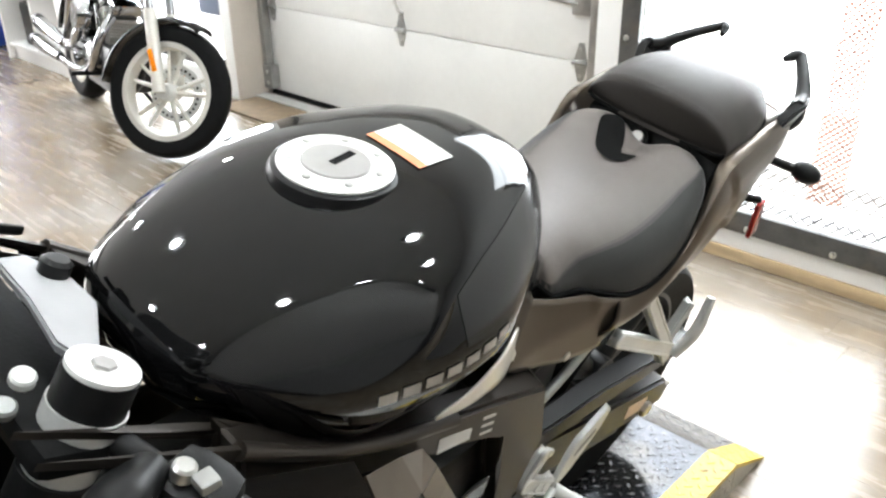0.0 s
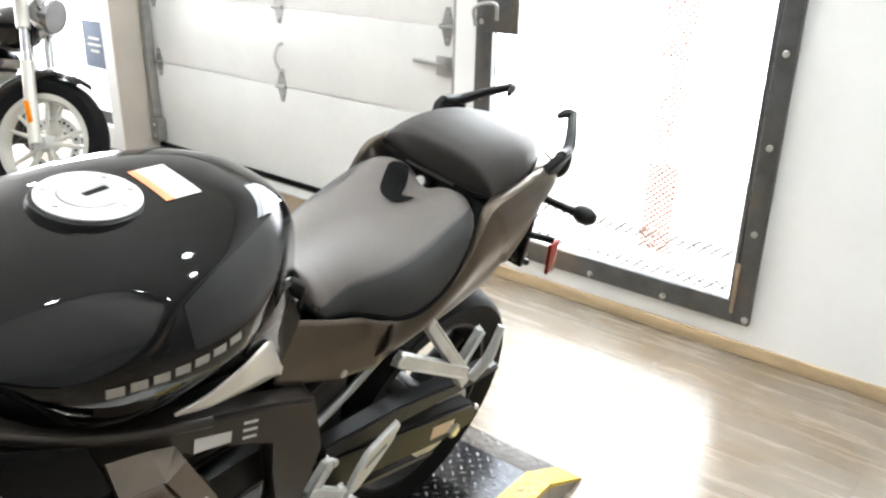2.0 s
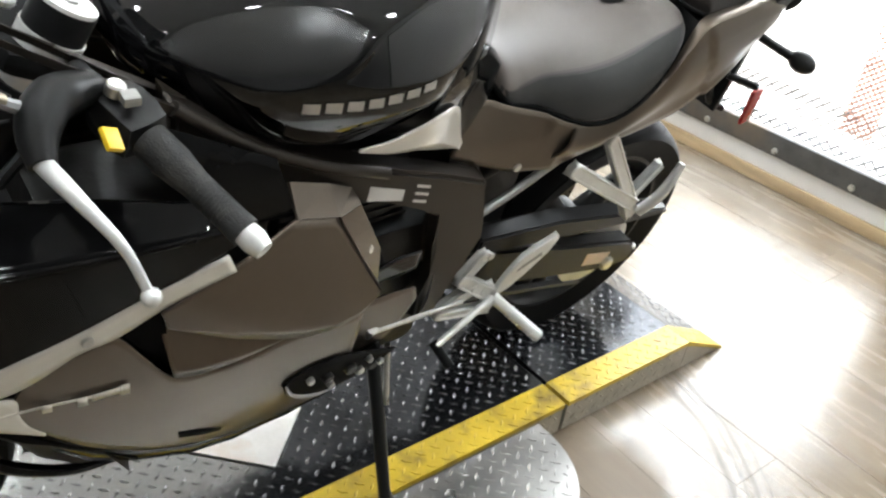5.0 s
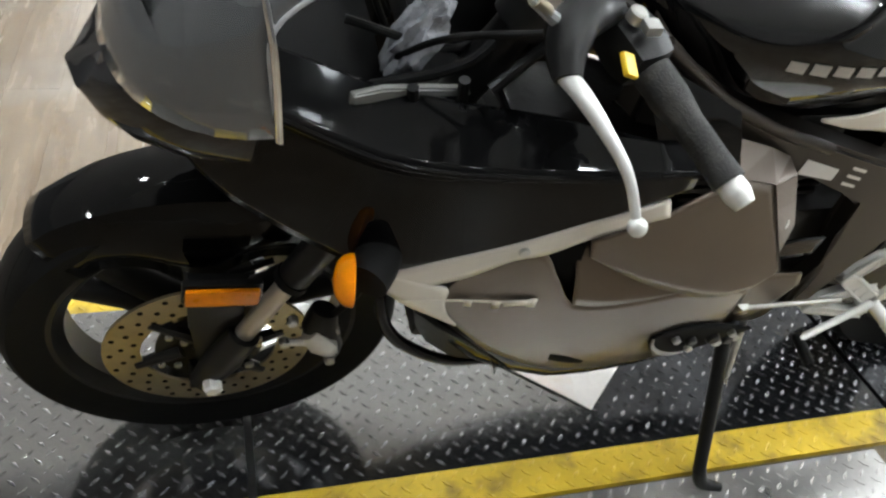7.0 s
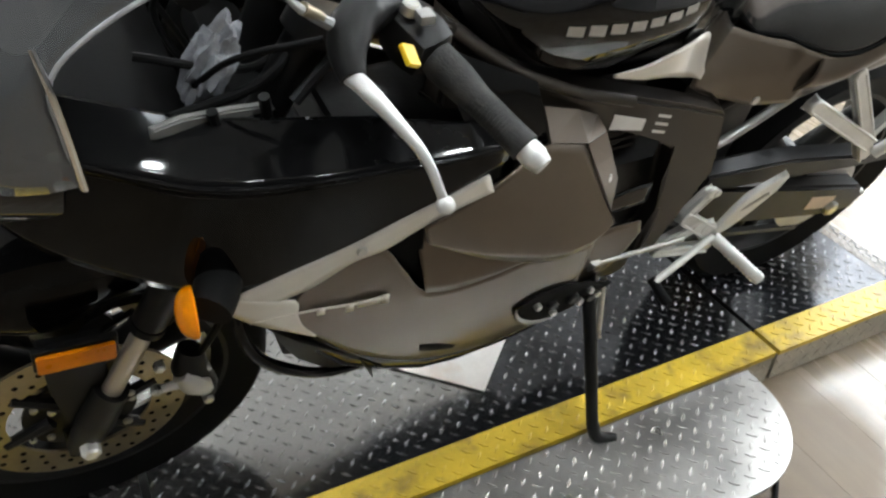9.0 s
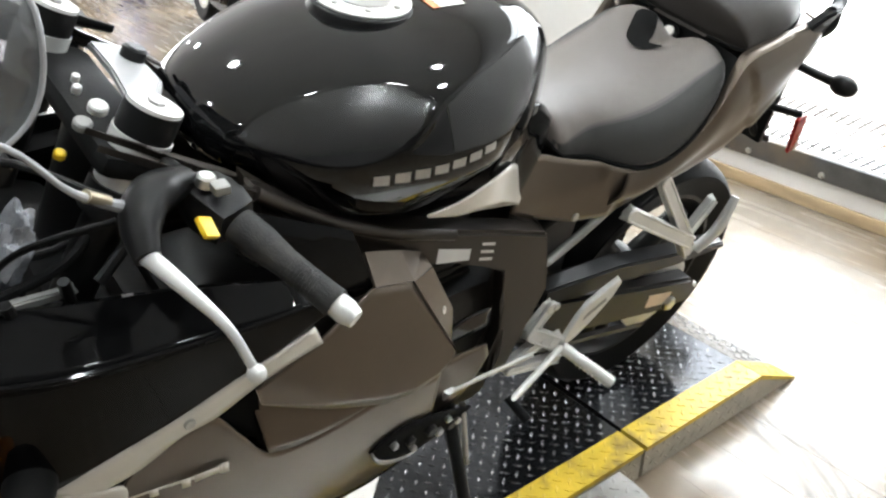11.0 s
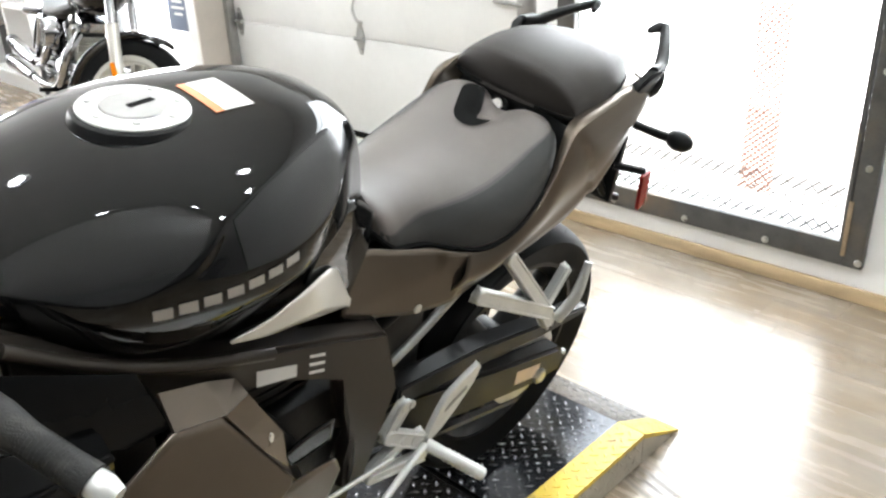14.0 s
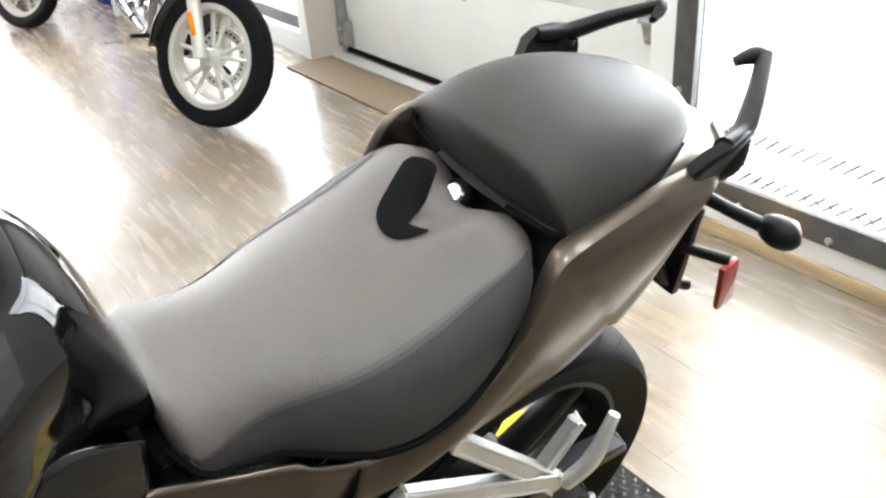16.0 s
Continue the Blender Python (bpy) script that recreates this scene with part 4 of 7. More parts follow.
fair("stripe_tail", [(0.154, 0.684), (0.205, 0.667), (0.230, 0.656), (0.231, 0.631), (0.239, 0.603), (0.254, 0.580)], [(0.153, 0.682), (0.153, 0.660), (0.166, 0.645), (0.190, 0.624), (0.220, 0.603), (0.252, 0.578)], SILVER, 0.0015, "silver fairing tip", n=30, m=5)
# grey-brown lower panel
fair("lower_fairing", [(0.229, 0.656), (0.243, 0.675), (0.295, 0.704), (0.331, 0.708), (0.364, 0.655), (0.398, 0.600), (0.440, 0.588), (0.505, 0.586), (0.575, 0.588), (0.625, 0.574), (0.690, 0.560)], [(0.229, 0.652), (0.230, 0.630), (0.238, 0.602), (0.252, 0.580), (0.303, 0.515), (0.400, 0.430), (0.510, 0.362), (0.626, 0.305), (0.700, 0.290)], GREYPAINT, 0.0, "satin grey-brown lower fairing", n=60, m=16)
# shoulder panel behind the air outlet


def shoulder_u(y, v):
    """The shoulder's flat face: leaves the body's side and falls inward to the rear and top."""
    w = min(max((y - 0.45) / 0.24 + 4.0 * (v - 0.68), 0.0), 1.15)
    return 0.251 - 0.038 * w ** 1.5


fair("shoulder_panel", [(0.380, 0.728), (0.432, 0.748), (0.466, 0.757), (0.508, 0.772), (0.549, 0.786), (0.617, 0.760), (0.663, 0.678), (0.7075, 0.599)], [(0.387, 0.700), (0.430, 0.669), (0.473, 0.640), (0.530, 0.610), (0.576, 0.588), (0.625, 0.576), (0.670, 0.578), (0.705, 0.594)], GREYPAINT, 0.0, "satin grey-brown shoulder panel", n=64, m=12, surf=shoulder_u, straight=True)


def facet(name, a, b, mat, label=""):
    """A narrow facet between two lines of points on either side of the bike."""
    for s in (1, -1):
        thick(bp(name, loft([[(s * u, y, v) for u, y, v in r] for r in (a, b)], False), mat, label if s == 1 else "", smooth=0), 0.004, 0)


EDGE_IN = [(shoulder_u(y, v), y, v) for y, v in ((0.617, 0.760), (0.640, 0.719), (0.663, 0.678), (0.7075, 0.599))]
facet("shoulder_edge", EDGE_IN, [(0.194, 0.660, 0.754), (0.197, 0.684, 0.708), (0.199, 0.708, 0.662), (0.206, 0.7125, 0.602)], GREYPAINT, "bevelled panel edge")
facet("shoulder_top", [(shoulder_u(y, v), y, v) for y, v in ((0.549, 0.786), (0.617, 0.760))] + [(0.194, 0.660, 0.754)], [(0.188, 0.552, 0.815), (0.178, 0.615, 0.787), (0.172, 0.657, 0.764)], GREYPAINT, "top facet of the shoulder panel")
fair("lower_cover", [(0.690, 0.560), (0.736, 0.521), (0.780, 0.517), (0.825, 0.513)], [(0.668, 0.424), (0.705, 0.392), (0.760, 0.390), (0.800, 0.415), (0.834, 0.485)], GREYPAINT, 0.0, "grey-brown engine side cover", n=16, m=8, surf=lambda y, v: 0.182 - 0.5 * (v - 0.46) ** 2)
fair("upper_cover", [(0.735, 0.575), (0.780, 0.588), (0.824, 0.588)], [(0.750, 0.545), (0.785, 0.546), (0.822, 0.550)], GLOSSBLACK, 0.0, "gloss black frame cover", n=12, m=5, surf=lambda y, v: 0.172)
# black infill between the tank and the shoulder panel
for s in (1, -1):
    bp("infill_panel", loft([[(s * u, y, z) for u, y, z in row] for row in (
        [(0.186, 0.400, 0.926), (0.190, 0.470, 0.890), (0.194, 0.528, 0.861), (0.186, 0.534, 0.852)],
        [(0.205, 0.410, 0.880), (0.208, 0.480, 0.850), (0.210, 0.538, 0.826), (0.192, 0.544, 0.824)],
        [(0.212, 0.430, 0.840), (0.214, 0.490, 0.818), (0.213, 0.546, 0.800), (0.196, 0.552, 0.800)],
        [(0.212, 0.440, 0.822), (0.214, 0.500, 0.790), (0.212, 0.551, 0.784), (0.198, 0.556, 0.786)])], False), FAIRBLACK, "black infill panel" if s == 1 else "", smooth=20)
# opening over the engine: its shade as a dark sheet on the fairing, with a pale rim and bolts
fair("engine_window", [(0.565, 0.470), (0.592, 0.484), (0.640, 0.482), (0.700, 0.455), (0.770, 0.402), (0.840, 0.335)], [(0.569, 0.470), (0.600, 0.415), (0.640, 0.374), (0.700, 0.332), (0.780, 0.292), (0.845, 0.280)], GROOVE, 0.005, "dark sheet standing for the shaded engine opening", n=24, m=6)
for s in (1, -1):
    bp("window_rim", tube([(s * (body_u(y, v) + 0.004), y, v) for y, v in ((0.570, 0.468), (0.580, 0.440), (0.604, 0.408), (0.642, 0.371), (0.700, 0.328))], [0.0015, 0.0045, 0.005, 0.0045, 0.0025], 8, steps=40), LITEGREY, "pale rim of the engine opening" if s == 1 else "")
for y, v, r in ((0.612, 0.455, 0.006), (0.650, 0.432, 0.009), (0.668, 0.392, 0.006), (0.700, 0.415, 0.011), (0.735, 0.372, 0.008), (0.742, 0.408, 0.006), (0.772, 0.352, 0.010), (0.800, 0.335, 0.007)):
    bp("engine_bolt", disc((body_u(y, v) + 0.004, y, v), (1, 0, 0), r, 0.010, 12), ENGINE if r > 0.0085 else ZINC)
# air outlet: dark throat and a ledge that runs back under the shoulder panel
fair("air_outlet", [(0.328, 0.709), (0.352, 0.716), (0.384, 0.722), (0.392, 0.700)], [(0.334, 0.700), (0.356, 0.664), (0.384, 0.622), (0.400, 0.600)], GROOVE, -0.018, "black air outlet", n=18, m=6)
for s in (1, -1):
    upper = spline([(0.384, 0.702), (0.430, 0.672), (0.473, 0.644), (0.530, 0.613), (0.580, 0.590)], 26)
    lower = spline([(0.398, 0.600), (0.440, 0.587), (0.505, 0.585), (0.545, 0.588), (0.580, 0.589)], 26)
    rows = []
    for q in np.linspace(0, 1, 8):
        row = []
        for i, (a, b) in enumerate(zip(upper, lower)):
            p = a + (b - a) * q
            deep = 0.034 * (1 - i / 25) ** 0.7 * (1 - q) ** 1.4
            row.append((s * (body_u(p[0], p[1]) + 0.001 - deep), p[0], p[1]))
        rows.append(row)
    thick(bp("outlet_lip", loft(rows, False), GREYPAINT, "grey outlet ledge" if s == 1 else ""), 0.003, -1.0 if s == 1 else 1.0)
# belly pan
for s in (1, -1):
    rings = []
    for y, zt, zb in ((0.235, 0.606, 0.50), (0.270, 0.560, 0.435), (0.303, 0.518, 0.392), (0.36, 0.468, 0.345), (0.44, 0.408, 0.290), (0.52, 0.358, 0.255), (0.626, 0.308, 0.225), (0.70, 0.293, 0.215), (0.80, 0.29, 0.22)):
        a = body_u(y, zt) - 0.003
        rings.append([(s * a * (1 - 0.80 * q ** 2.2), y, zt + (zb - zt) * math.sin(q * math.pi / 2)) for q in np.linspace(0, 1, 9)] + [(0.0, y, zb - 0.004)])
    thick(bp("belly_pan", loft(rings, False), FAIRBLACK, "gloss black belly pan" if s == 1 else ""), 0.004, -1.0 if s == 1 else 1.0)
    fair("belly_slot", [(0.409, 0.470), (0.440, 0.452), (0.478, 0.420)], [(0.412, 0.452), (0.440, 0.432), (0.476, 0.412)], GROOVE, 0.001, "dark slot above the belly pan", 0.001, 10, 2) if s == 1 else None
    bp("belly_front", loft([[(s * body_u(y, v), y, v), (s * body_u(y, v) * 0.6, y + 0.03, v - 0.01), (0.0, y + 0.05, v - 0.02)] for y, v in ((0.170, 0.662), (0.178, 0.638), (0.230, 0.576), (0.266, 0.543), (0.316, 0.490), (0.35, 0.40))], False), ENGINE, "black inner belly duct")
    bp("belly_nose", loft([[(s * body_u(y, v), y, v) for y, v in ((0.175, 0.645), (0.200, 0.610), (0.240, 0.567), (0.270, 0.540), (0.316, 0.490), (0.36, 0.43))], [(s * u, y, v) for u, y, v in ((0.150, 0.215, 0.560), (0.165, 0.225, 0.520), (0.175, 0.235, 0.470), (0.178, 0.255, 0.430), (0.182, 0.300, 0.385), (0.175, 0.37, 0.345))]], False), ENGINE, "black side of the belly duct")
    bp("belly_lip", tube([(s * 0.150, 0.195, 0.585), (s * 0.172, 0.180, 0.547), (s * 0.180, 0.190, 0.490), (s * 0.185, 0.218, 0.444), (s * 0.190, 0.285, 0.395), (s * 0.185, 0.358, 0.366)], [0.005, 0.008, 0.009, 0.009, 0.008, 0.004], 10), FAIRBLACK, "black lip of the belly pan")
# engraved model bar and screws on the fairing
fair("model_decal", [(0.175, 0.640), (0.232, 0.6415), (0.285, 0.632), (0.343, 0.620)], [(0.175, 0.6375), (0.232, 0.638), (0.285, 0.628), (0.343, 0.615)], SILVER, 0.0048, "thin silver decal line", 0.0005, 18, 1)
for y0, y1, v0, v1 in ((0.252, 0.262, 0.638, 0.626), (0.288, 0.298, 0.631, 0.616), (0.303, 0.336, 0.629, 0.618), (0.333, 0.344, 0.630, 0.612)):
    fair("decal_bar", [(y0, v0), (y1, v0 - 0.002)], [(y0, v1), (y1, v1 - 0.002)], SILVER, 0.0049, "", 0.0005, 3, 1)


def screw(at, axis=(1, 0, 0), r=0.0065, mat=None, parent=None, name="screw"):
    bp(name, disc(at, axis, r, 0.004, 14), mat or ZINC, "", parent)


screw((body_u(0.302, 0.722) + 0.004, 0.302, 0.722))
screw((0.2065, 0.683, 0.676), (0.8, 0.5, 0.3))
screw((0.183, 0.700, 0.470))

# inner cowl: a sloping gloss panel inside the fairing's straight lip, with a step down to the fork
for s in (1, -1):
    rings, lip = [], []
    for y in np.linspace(-0.055, 0.475, 12):
        zo = ease(y, [-0.07, 0.0, 0.06, 0.15, 0.25, 0.38, 0.475], [0.864, 0.868, 0.859, 0.847, 0.836, 0.826, 0.822])
        a, k = body_u(y, zo) - 0.001, ease(y, [-0.06, 0.05, 0.30, 0.475], [0.5, 1.0, 0.9, 0.35])
        rings.append([(s * (a - u * k), y, zo + v * k) for u, v in ((0.0, 0.0), (0.008, 0.002), (0.026, 0.010), (0.064, 0.026), (0.070, 0.024), (0.078, 0.008), (0.098, -0.004), (0.106, -0.06))])
        lip.append((s * (a + 0.001), y, zo - 0.002))
    thick(bp("inner_cowl", loft(rings, False), FAIRBLACK, "gloss black inner cowl", smooth=25), 0.004, 0)
    bp("fairing_lip", tube(lip, 0.004, 8, steps=50), FAIRBLACK, "rolled black fairing lip")
thick(bp("cockpit_tray", loft([[(x, y, z - 0.25 * x * x) for x in np.linspace(-w, w, 9)] for y, w, z in ((-0.062, 0.10, 0.945), (-0.045, 0.125, 0.895), (-0.01, 0.135, 0.875), (0.06, 0.14, 0.868), (0.12, 0.14, 0.85), (0.17, 0.135, 0.82))], False), RUBBER, "black tray under the instruments"), 0.003, 0)
# nose cowl
rings = []
for y, w, zt, zb in ((-0.130, 0.012, 0.800, 0.784), (-0.123, 0.055, 0.825, 0.775), (-0.101, 0.102, 0.862, 0.764), (-0.068, 0.138, 0.898, 0.752), (-0.025, 0.163, 0.922, 0.742), (0.03, 0.178, 0.925, 0.738)):
    rings.append([(w * math.copysign(abs(math.cos(a)) ** 0.7, math.cos(a)), y + 0.02 * math.sin(a), (zt + zb) / 2 + (zt - zb) / 2 * math.copysign(abs(math.sin(a)) ** 0.8, math.sin(a))) for a in np.linspace(0, 2 * math.pi, 28, endpoint=False)])
bp("nose_cowl", loft(rings), GLOSSBLACK, "gloss black nose cowl")
# smoked windscreen
EDGE = [(0.203, 0.047, 0.856), (0.195, 0.042, 0.905), (0.184, 0.044, 0.958), (0.176, 0.10, 1.0), (0.172, 0.199, 1.044), (0.170, 0.231, 1.077), (0.165, 0.243, 1.139), (0.13, 0.238, 1.175)]
MID = [(-0.113, 0.835), (-0.090, 0.89), (-0.05, 0.955), (0.0, 1.03), (0.07, 1.11), (0.12, 1.155), (0.175, 1.19), (0.22, 1.195)]
rings = []
for e, c in zip(spline(EDGE, 22), spline(MID, 22)):
    rings.append([(e[0] * math.sin(a), c[0] + (e[1] - c[0]) * (1 - math.cos(a)), c[1] + (e[2] - c[1]) * (1 - math.cos(a))) for a in np.linspace(-math.pi / 2, math.pi / 2, 19)])
ws = thick(bp("windscreen", loft(rings, False), SCREENGLASS, "smoked curved windscreen"), 0.003)
ws.visible_shadow = False
edge_pts = [r[-1] for r in rings] + [rings[-1][j] for j in range(16, 2, -2)] + [r[0] for r in rings[::-1]]
bp("windscreen_edge", tube(edge_pts, 0.0024, 8, steps=90), LITEGREY, "pale windscreen rim")
for s in (1, -1):
    # the screen's bright side edge, put in as a chrome strip
    bp("screen_stay", tube([(s * 0.178, 0.037, 0.985), (s * 0.197, 0.043, 0.94), (s * 0.203, 0.047, 0.852)], [0.004, 0.0045, 0.005], 10, flat=0.6), CHROME, "slim bright screen edge strip")
    screw((s * 0.186, 0.030, 0.880), (s, 0, 0.4), 0.0055)

# ---- front end ----
AX = Vector((0, 0.335, 1.015)) - Vector((0, -0.033, 0.285))


def fork_point(s, f):
    return Vector((s * 0.102, -0.033, 0.285)) + AX * f + Vector((0.006 * f if s > 0 else -0.024 * f, s * 0.010 * f, 0 if s > 0 else 0.010 * f))


for s in (1, -1):
    fk = bp("fork_leg", tube([fork_point(s, 0.295), fork_point(s, 0.97)], 0.0225, 18), SATINBLACK, "black upside-down fork leg")
    part("slider", tube([fork_point(s, 0.08), fork_point(s, 0.31)], 0.0145, 16), GOLDFORK, fk, "bare steel fork slider")
    part("axle_clamp", tube([fork_point(s, -0.035), fork_point(s, 0.03), fork_point(s, 0.13)], [0.02, 0.028, 0.024], 14), SATINBLACK, fk, "black axle clamp")
    part("axle_nut", disc((s * 0.122, -0.033, 0.285), (s, 0, 0), 0.014, 0.018, 6), CAPWHITE, fk, "bright axle nut")
    part("dust_seal", tube([fork_point(s, 0.290), fork_point(s, 0.305)], 0.0245, 18), RUBBER, fk)
    c = fork_point(s, 0.965)
    part("top_cap", tube([c, c + AX.normalized() * 0.030], 0.0285, 28, steps=3), SATINBLACK, fk, "black fork top clamp")
    part("cap_face", tube([c + AX.normalized() * 0.028, c + AX.normalized() * 0.034], 0.0272, 28, steps=3), CAPWHITE, fk, "pale machined fork cap")
    part("cap_nut", tube([c + AX.normalized() * 0.033, c + AX.normalized() * 0.037], 0.009, 6, steps=3), CAPGREY, fk)
    # caliper and its bracket plate
    bp("caliper_bracket", prism([(-0.025, 0.512), (0.052, 0.500), (0.042, 0.40), (0.028, 0.30), (-0.022, 0.285), (-0.028, 0.40)], lambda y, z, d: (s * (0.084 + d), y - 0.028, z - 0.01), 0.014, bevel=0.003), SATINBLACK, "black fork bracket plate")
    cal = bp("brake_caliper", tube([(s * 0.098, 0.150, 0.425), (s * 0.102, 0.145, 0.385), (s * 0.100, 0.158, 0.335), (s * 0.096, 0.162, 0.300)], [0.020, 0.030, 0.026, 0.014], 12, flat=0.8), SATINBLACK, "black brake caliper")
    cal.location = (0, -0.022, -0.012)
    part("caliper_body", tube([(s * 0.112, 0.128, 0.388), (s * 0.118, 0.142, 0.372), (s * 0.116, 0.155, 0.345)], [0.018, 0.027, 0.018], 10, flat=0.7), CASTALU, cal, "bare cast caliper half")
    part("bridge", tube([(s * 0.112, 0.10, 0.368), (s * 0.118, 0.14, 0.378), (s * 0.114, 0.165, 0.388)], [0.006, 0.008, 0.006], 8), CASTALU, cal)
    for y, z in ((0.103, 0.425), (0.093, 0.371), (0.163, 0.391), (0.161, 0.308)):
        part("bolt", disc((s * 0.108, y, z), (s, 0, 0), 0.0085, 0.012, 6), ZINC, cal)
    for k in range(6):
        a = 1.05 * k + 0.3
        part("carrier_bolt", disc((s * 0.072, 0.062 * math.cos(a), 0.293 + 0.062 * math.sin(a)), (s, 0, 0), 0.006, 0.006, 6), ZINC, cal)
    bp("brake_hose", tube([(s * 0.10, 0.135, 0.39), (s * 0.125, 0.17, 0.50), (s * 0.11, 0.22, 0.62), (s * 0.07, 0.25, 0.75)], 0.0055, 8), RUBBER, "black brake hose")
    rf = bp("fork_reflector", block((0.0, -0.046, -0.016), (0.007, 0.046, 0.016), 0.003, Matrix.Translation((s * 0.119, -0.010, 0.499)) @ Matrix.Rotation(radians(-6), 4, "X")), ORANGE, "oblong orange reflector")
    part("reflector_back", block((-0.012, -0.05, -0.02), (-0.001, 0.05, 0.02), 0.003, Matrix.Translation((s * 0.119, -0.010, 0.499)) @ Matrix.Rotation(radians(-6), 4, "X")), SATINBLACK, rf)
bp("front_axle", tube([(-0.115, -0.033, 0.285), (0.115, -0.033, 0.285)], 0.011, 14), ZINC, "steel front axle")
# front mudguard with side cheeks
rings = []
for a in np.linspace(radians(-38), radians(41), 22):
    r = 0.318
    f = (a - radians(-38)) / radians(79)
    w = 0.068 * (0.75 + 0.25 * math.sin(math.pi * min(max(f * 1.1, 0), 1)))
    drop = 0.070 + 0.06 * math.exp(-((f - 0.5) / 0.2) ** 2)
    ring = []
    for q in np.linspace(-1, 1, 15):
        x = w * math.copysign(min(abs(q) * 1.35, 1.0), q)
        rr = r - drop * max(abs(q) - 0.6, 0) / 0.4 - 0.02 * q * q
        ring.append((x, FA[0] - rr * math.sin(a), FA[1] + rr * math.cos(a)))
    rings.append(ring)
thick(bp("front_mudguard", loft(rings, False), FAIRBLACK, "gloss black front mudguard"), 0.003)
# turn signals on the fairing
for s in (1, -1):
    sg = bp("turn_signal", tube([(s * 0.205, 0.160, 0.712), (s * 0.245, 0.142, 0.708), (s * 0.262, 0.130, 0.706)], [0.024, 0.025, 0.024], 18), RUBBER, "front turn signal with amber lens")
    bm = bmesh.new()
    bmesh.ops.create_uvsphere(bm, u_segments=20, v_segments=12, radius=1.0)
    for v in bm.verts:
        v.co.y = v.co.y * 1.5 if v.co.y < 0 else v.co.y * 0.25
        v.co.x *= 1.0 - 0.45 * abs(v.co.z) ** 1.5
    bmesh.ops.transform(bm, matrix=Matrix.Translation((s * 0.258, 0.116, 0.706)) @ Matrix.Rotation(radians(-6 * s), 4, "Z") @ Matrix.Diagonal((0.030, 0.013, 0.037, 1)), verts=bm.verts)
    part("lens", bm, AMBER, sg, "pointed amber lens")

# triple clamp, ignition, dash
bm = block((-0.14, -0.045, -0.014), (0.14, 0.035, 0.012), 0.012, Matrix.Translation((0, 0.322, 0.965)) @ Matrix.Rotation(radians(-24), 4, "X"))
bp("top_clamp", bm, RUBBER, "black top fork clamp")
bp("yoke_plate", prism([(0.338, 0.045), (0.346, -0.02), (0.346, -0.085), (0.376, -0.094), (0.398, -0.055), (0.400, -0.015), (0.380, 0.028), (0.368, 0.055), (0.345, 0.066)], lambda y, x, d: (x, y, 0.984 - 0.45 * (y - 0.36) + d), 0.008, bevel=0.003), LITEGREY, "bare cast yoke plate")
ig = bp("ignition", disc((-0.060, 0.384, 0.980), (0, 0.42, 0.9), 0.014, 0.016, 20), SATINBLACK, "black ignition lock barrel")
part("key_slot", disc((-0.060, 0.3877, 0.9885), (0, 0.42, 0.9), 0.006, 0.002, 16), ZINC, ig)
bp("hose_guide", tube([(-0.128, 0.330, 1.012), (-0.132, 0.352, 1.000), (-0.130, 0.388, 0.984)], [0.012, 0.009, 0.007], 10, flat=0.6), SATINBLACK, "black hose guide on the fork yoke")
dash = bp("instrument_panel", block((-0.13, -0.03, -0.05), (0.13, 0.03, 0.05), 0.02, Matrix.Translation((0, 0.165, 1.01)) @ Matrix.Rotation(radians(38), 4, "X")), SATINBLACK, "black instrument panel")
part("dial", disc((0.045, 0.185, 1.035), (0, 0.62, 0.79), 0.04, 0.006, 28), LITEGREY, dash, "round dial")
part("display", block((-0.11, -0.004, -0.03), (-0.015, 0.004, 0.03), 0.003, Matrix.Translation((0, 0.192, 1.033)) @ Matrix.Rotation(radians(38), 4, "X")), GREYDECAL, dash, "grey display")
bp("head_tube", tube([(0, 0.26, 0.78), (0, 0.325, 0.95)], 0.035, 18), SATINBLACK, "black steering head")
bp("lower_clamp", block((-0.13, -0.04, -0.016), (0.13, 0.035, 0.016), 0.012, Matrix.Translation((0, 0.245, 0.80)) @ Matrix.Rotation(radians(-24), 4, "X")), SATINBLACK, "black lower fork clamp")
bp("radiator", block((-0.15, -0.02, -0.16), (0.15, 0.02, 0.16), 0.01, Matrix.Translation((0, 0.30, 0.55)) @ Matrix.Rotation(radians(-14), 4, "X")), ENGINE, "black radiator")

# loom, bracket and pipes behind the instruments
bp("fairing_bracket", prism([(0.115, 0.882), (0.145, 0.884), (0.190, 0.876), (0.235, 0.866), (0.238, 0.856), (0.190, 0.864), (0.145, 0.868), (0.115, 0.870)], lambda y, z, d: (0.150 + 0.2 * (0.235 - y) + d, y, z), 0.006, bevel=0.002), CASTDARK, "grey aluminium fairing bracket")
bp("bracket_strap", tube([(0.172, 0.172, 0.885), (0.168, 0.178, 0.855)], 0.006, 8), SATINBLACK)
bp("bracket_strap", tube([(0.160, 0.226, 0.882), (0.156, 0.230, 0.85)], 0.006, 8), SATINBLACK)
bm = bmesh.new()
bmesh.ops.create_icosphere(bm, subdivisions=4, radius=1.0)
for v in bm.verts:
    v.co = v.co * (0.8 + 0.35 * noise.noise(v.co * 2.4) + 0.12 * noise.noise(v.co * 7))
bmesh.ops.transform(bm, matrix=Matrix.Translation((0.10, 0.19, 0.885)) @ Matrix.Rotation(radians(-25), 4, "X") @ Matrix.Diagonal((0.028, 0.028, 0.062, 1)), verts=bm.verts)
bp("loom_sleeve", bm, SLEEVE, "crumpled grey plastic sleeve on the wiring loom", smooth=25)
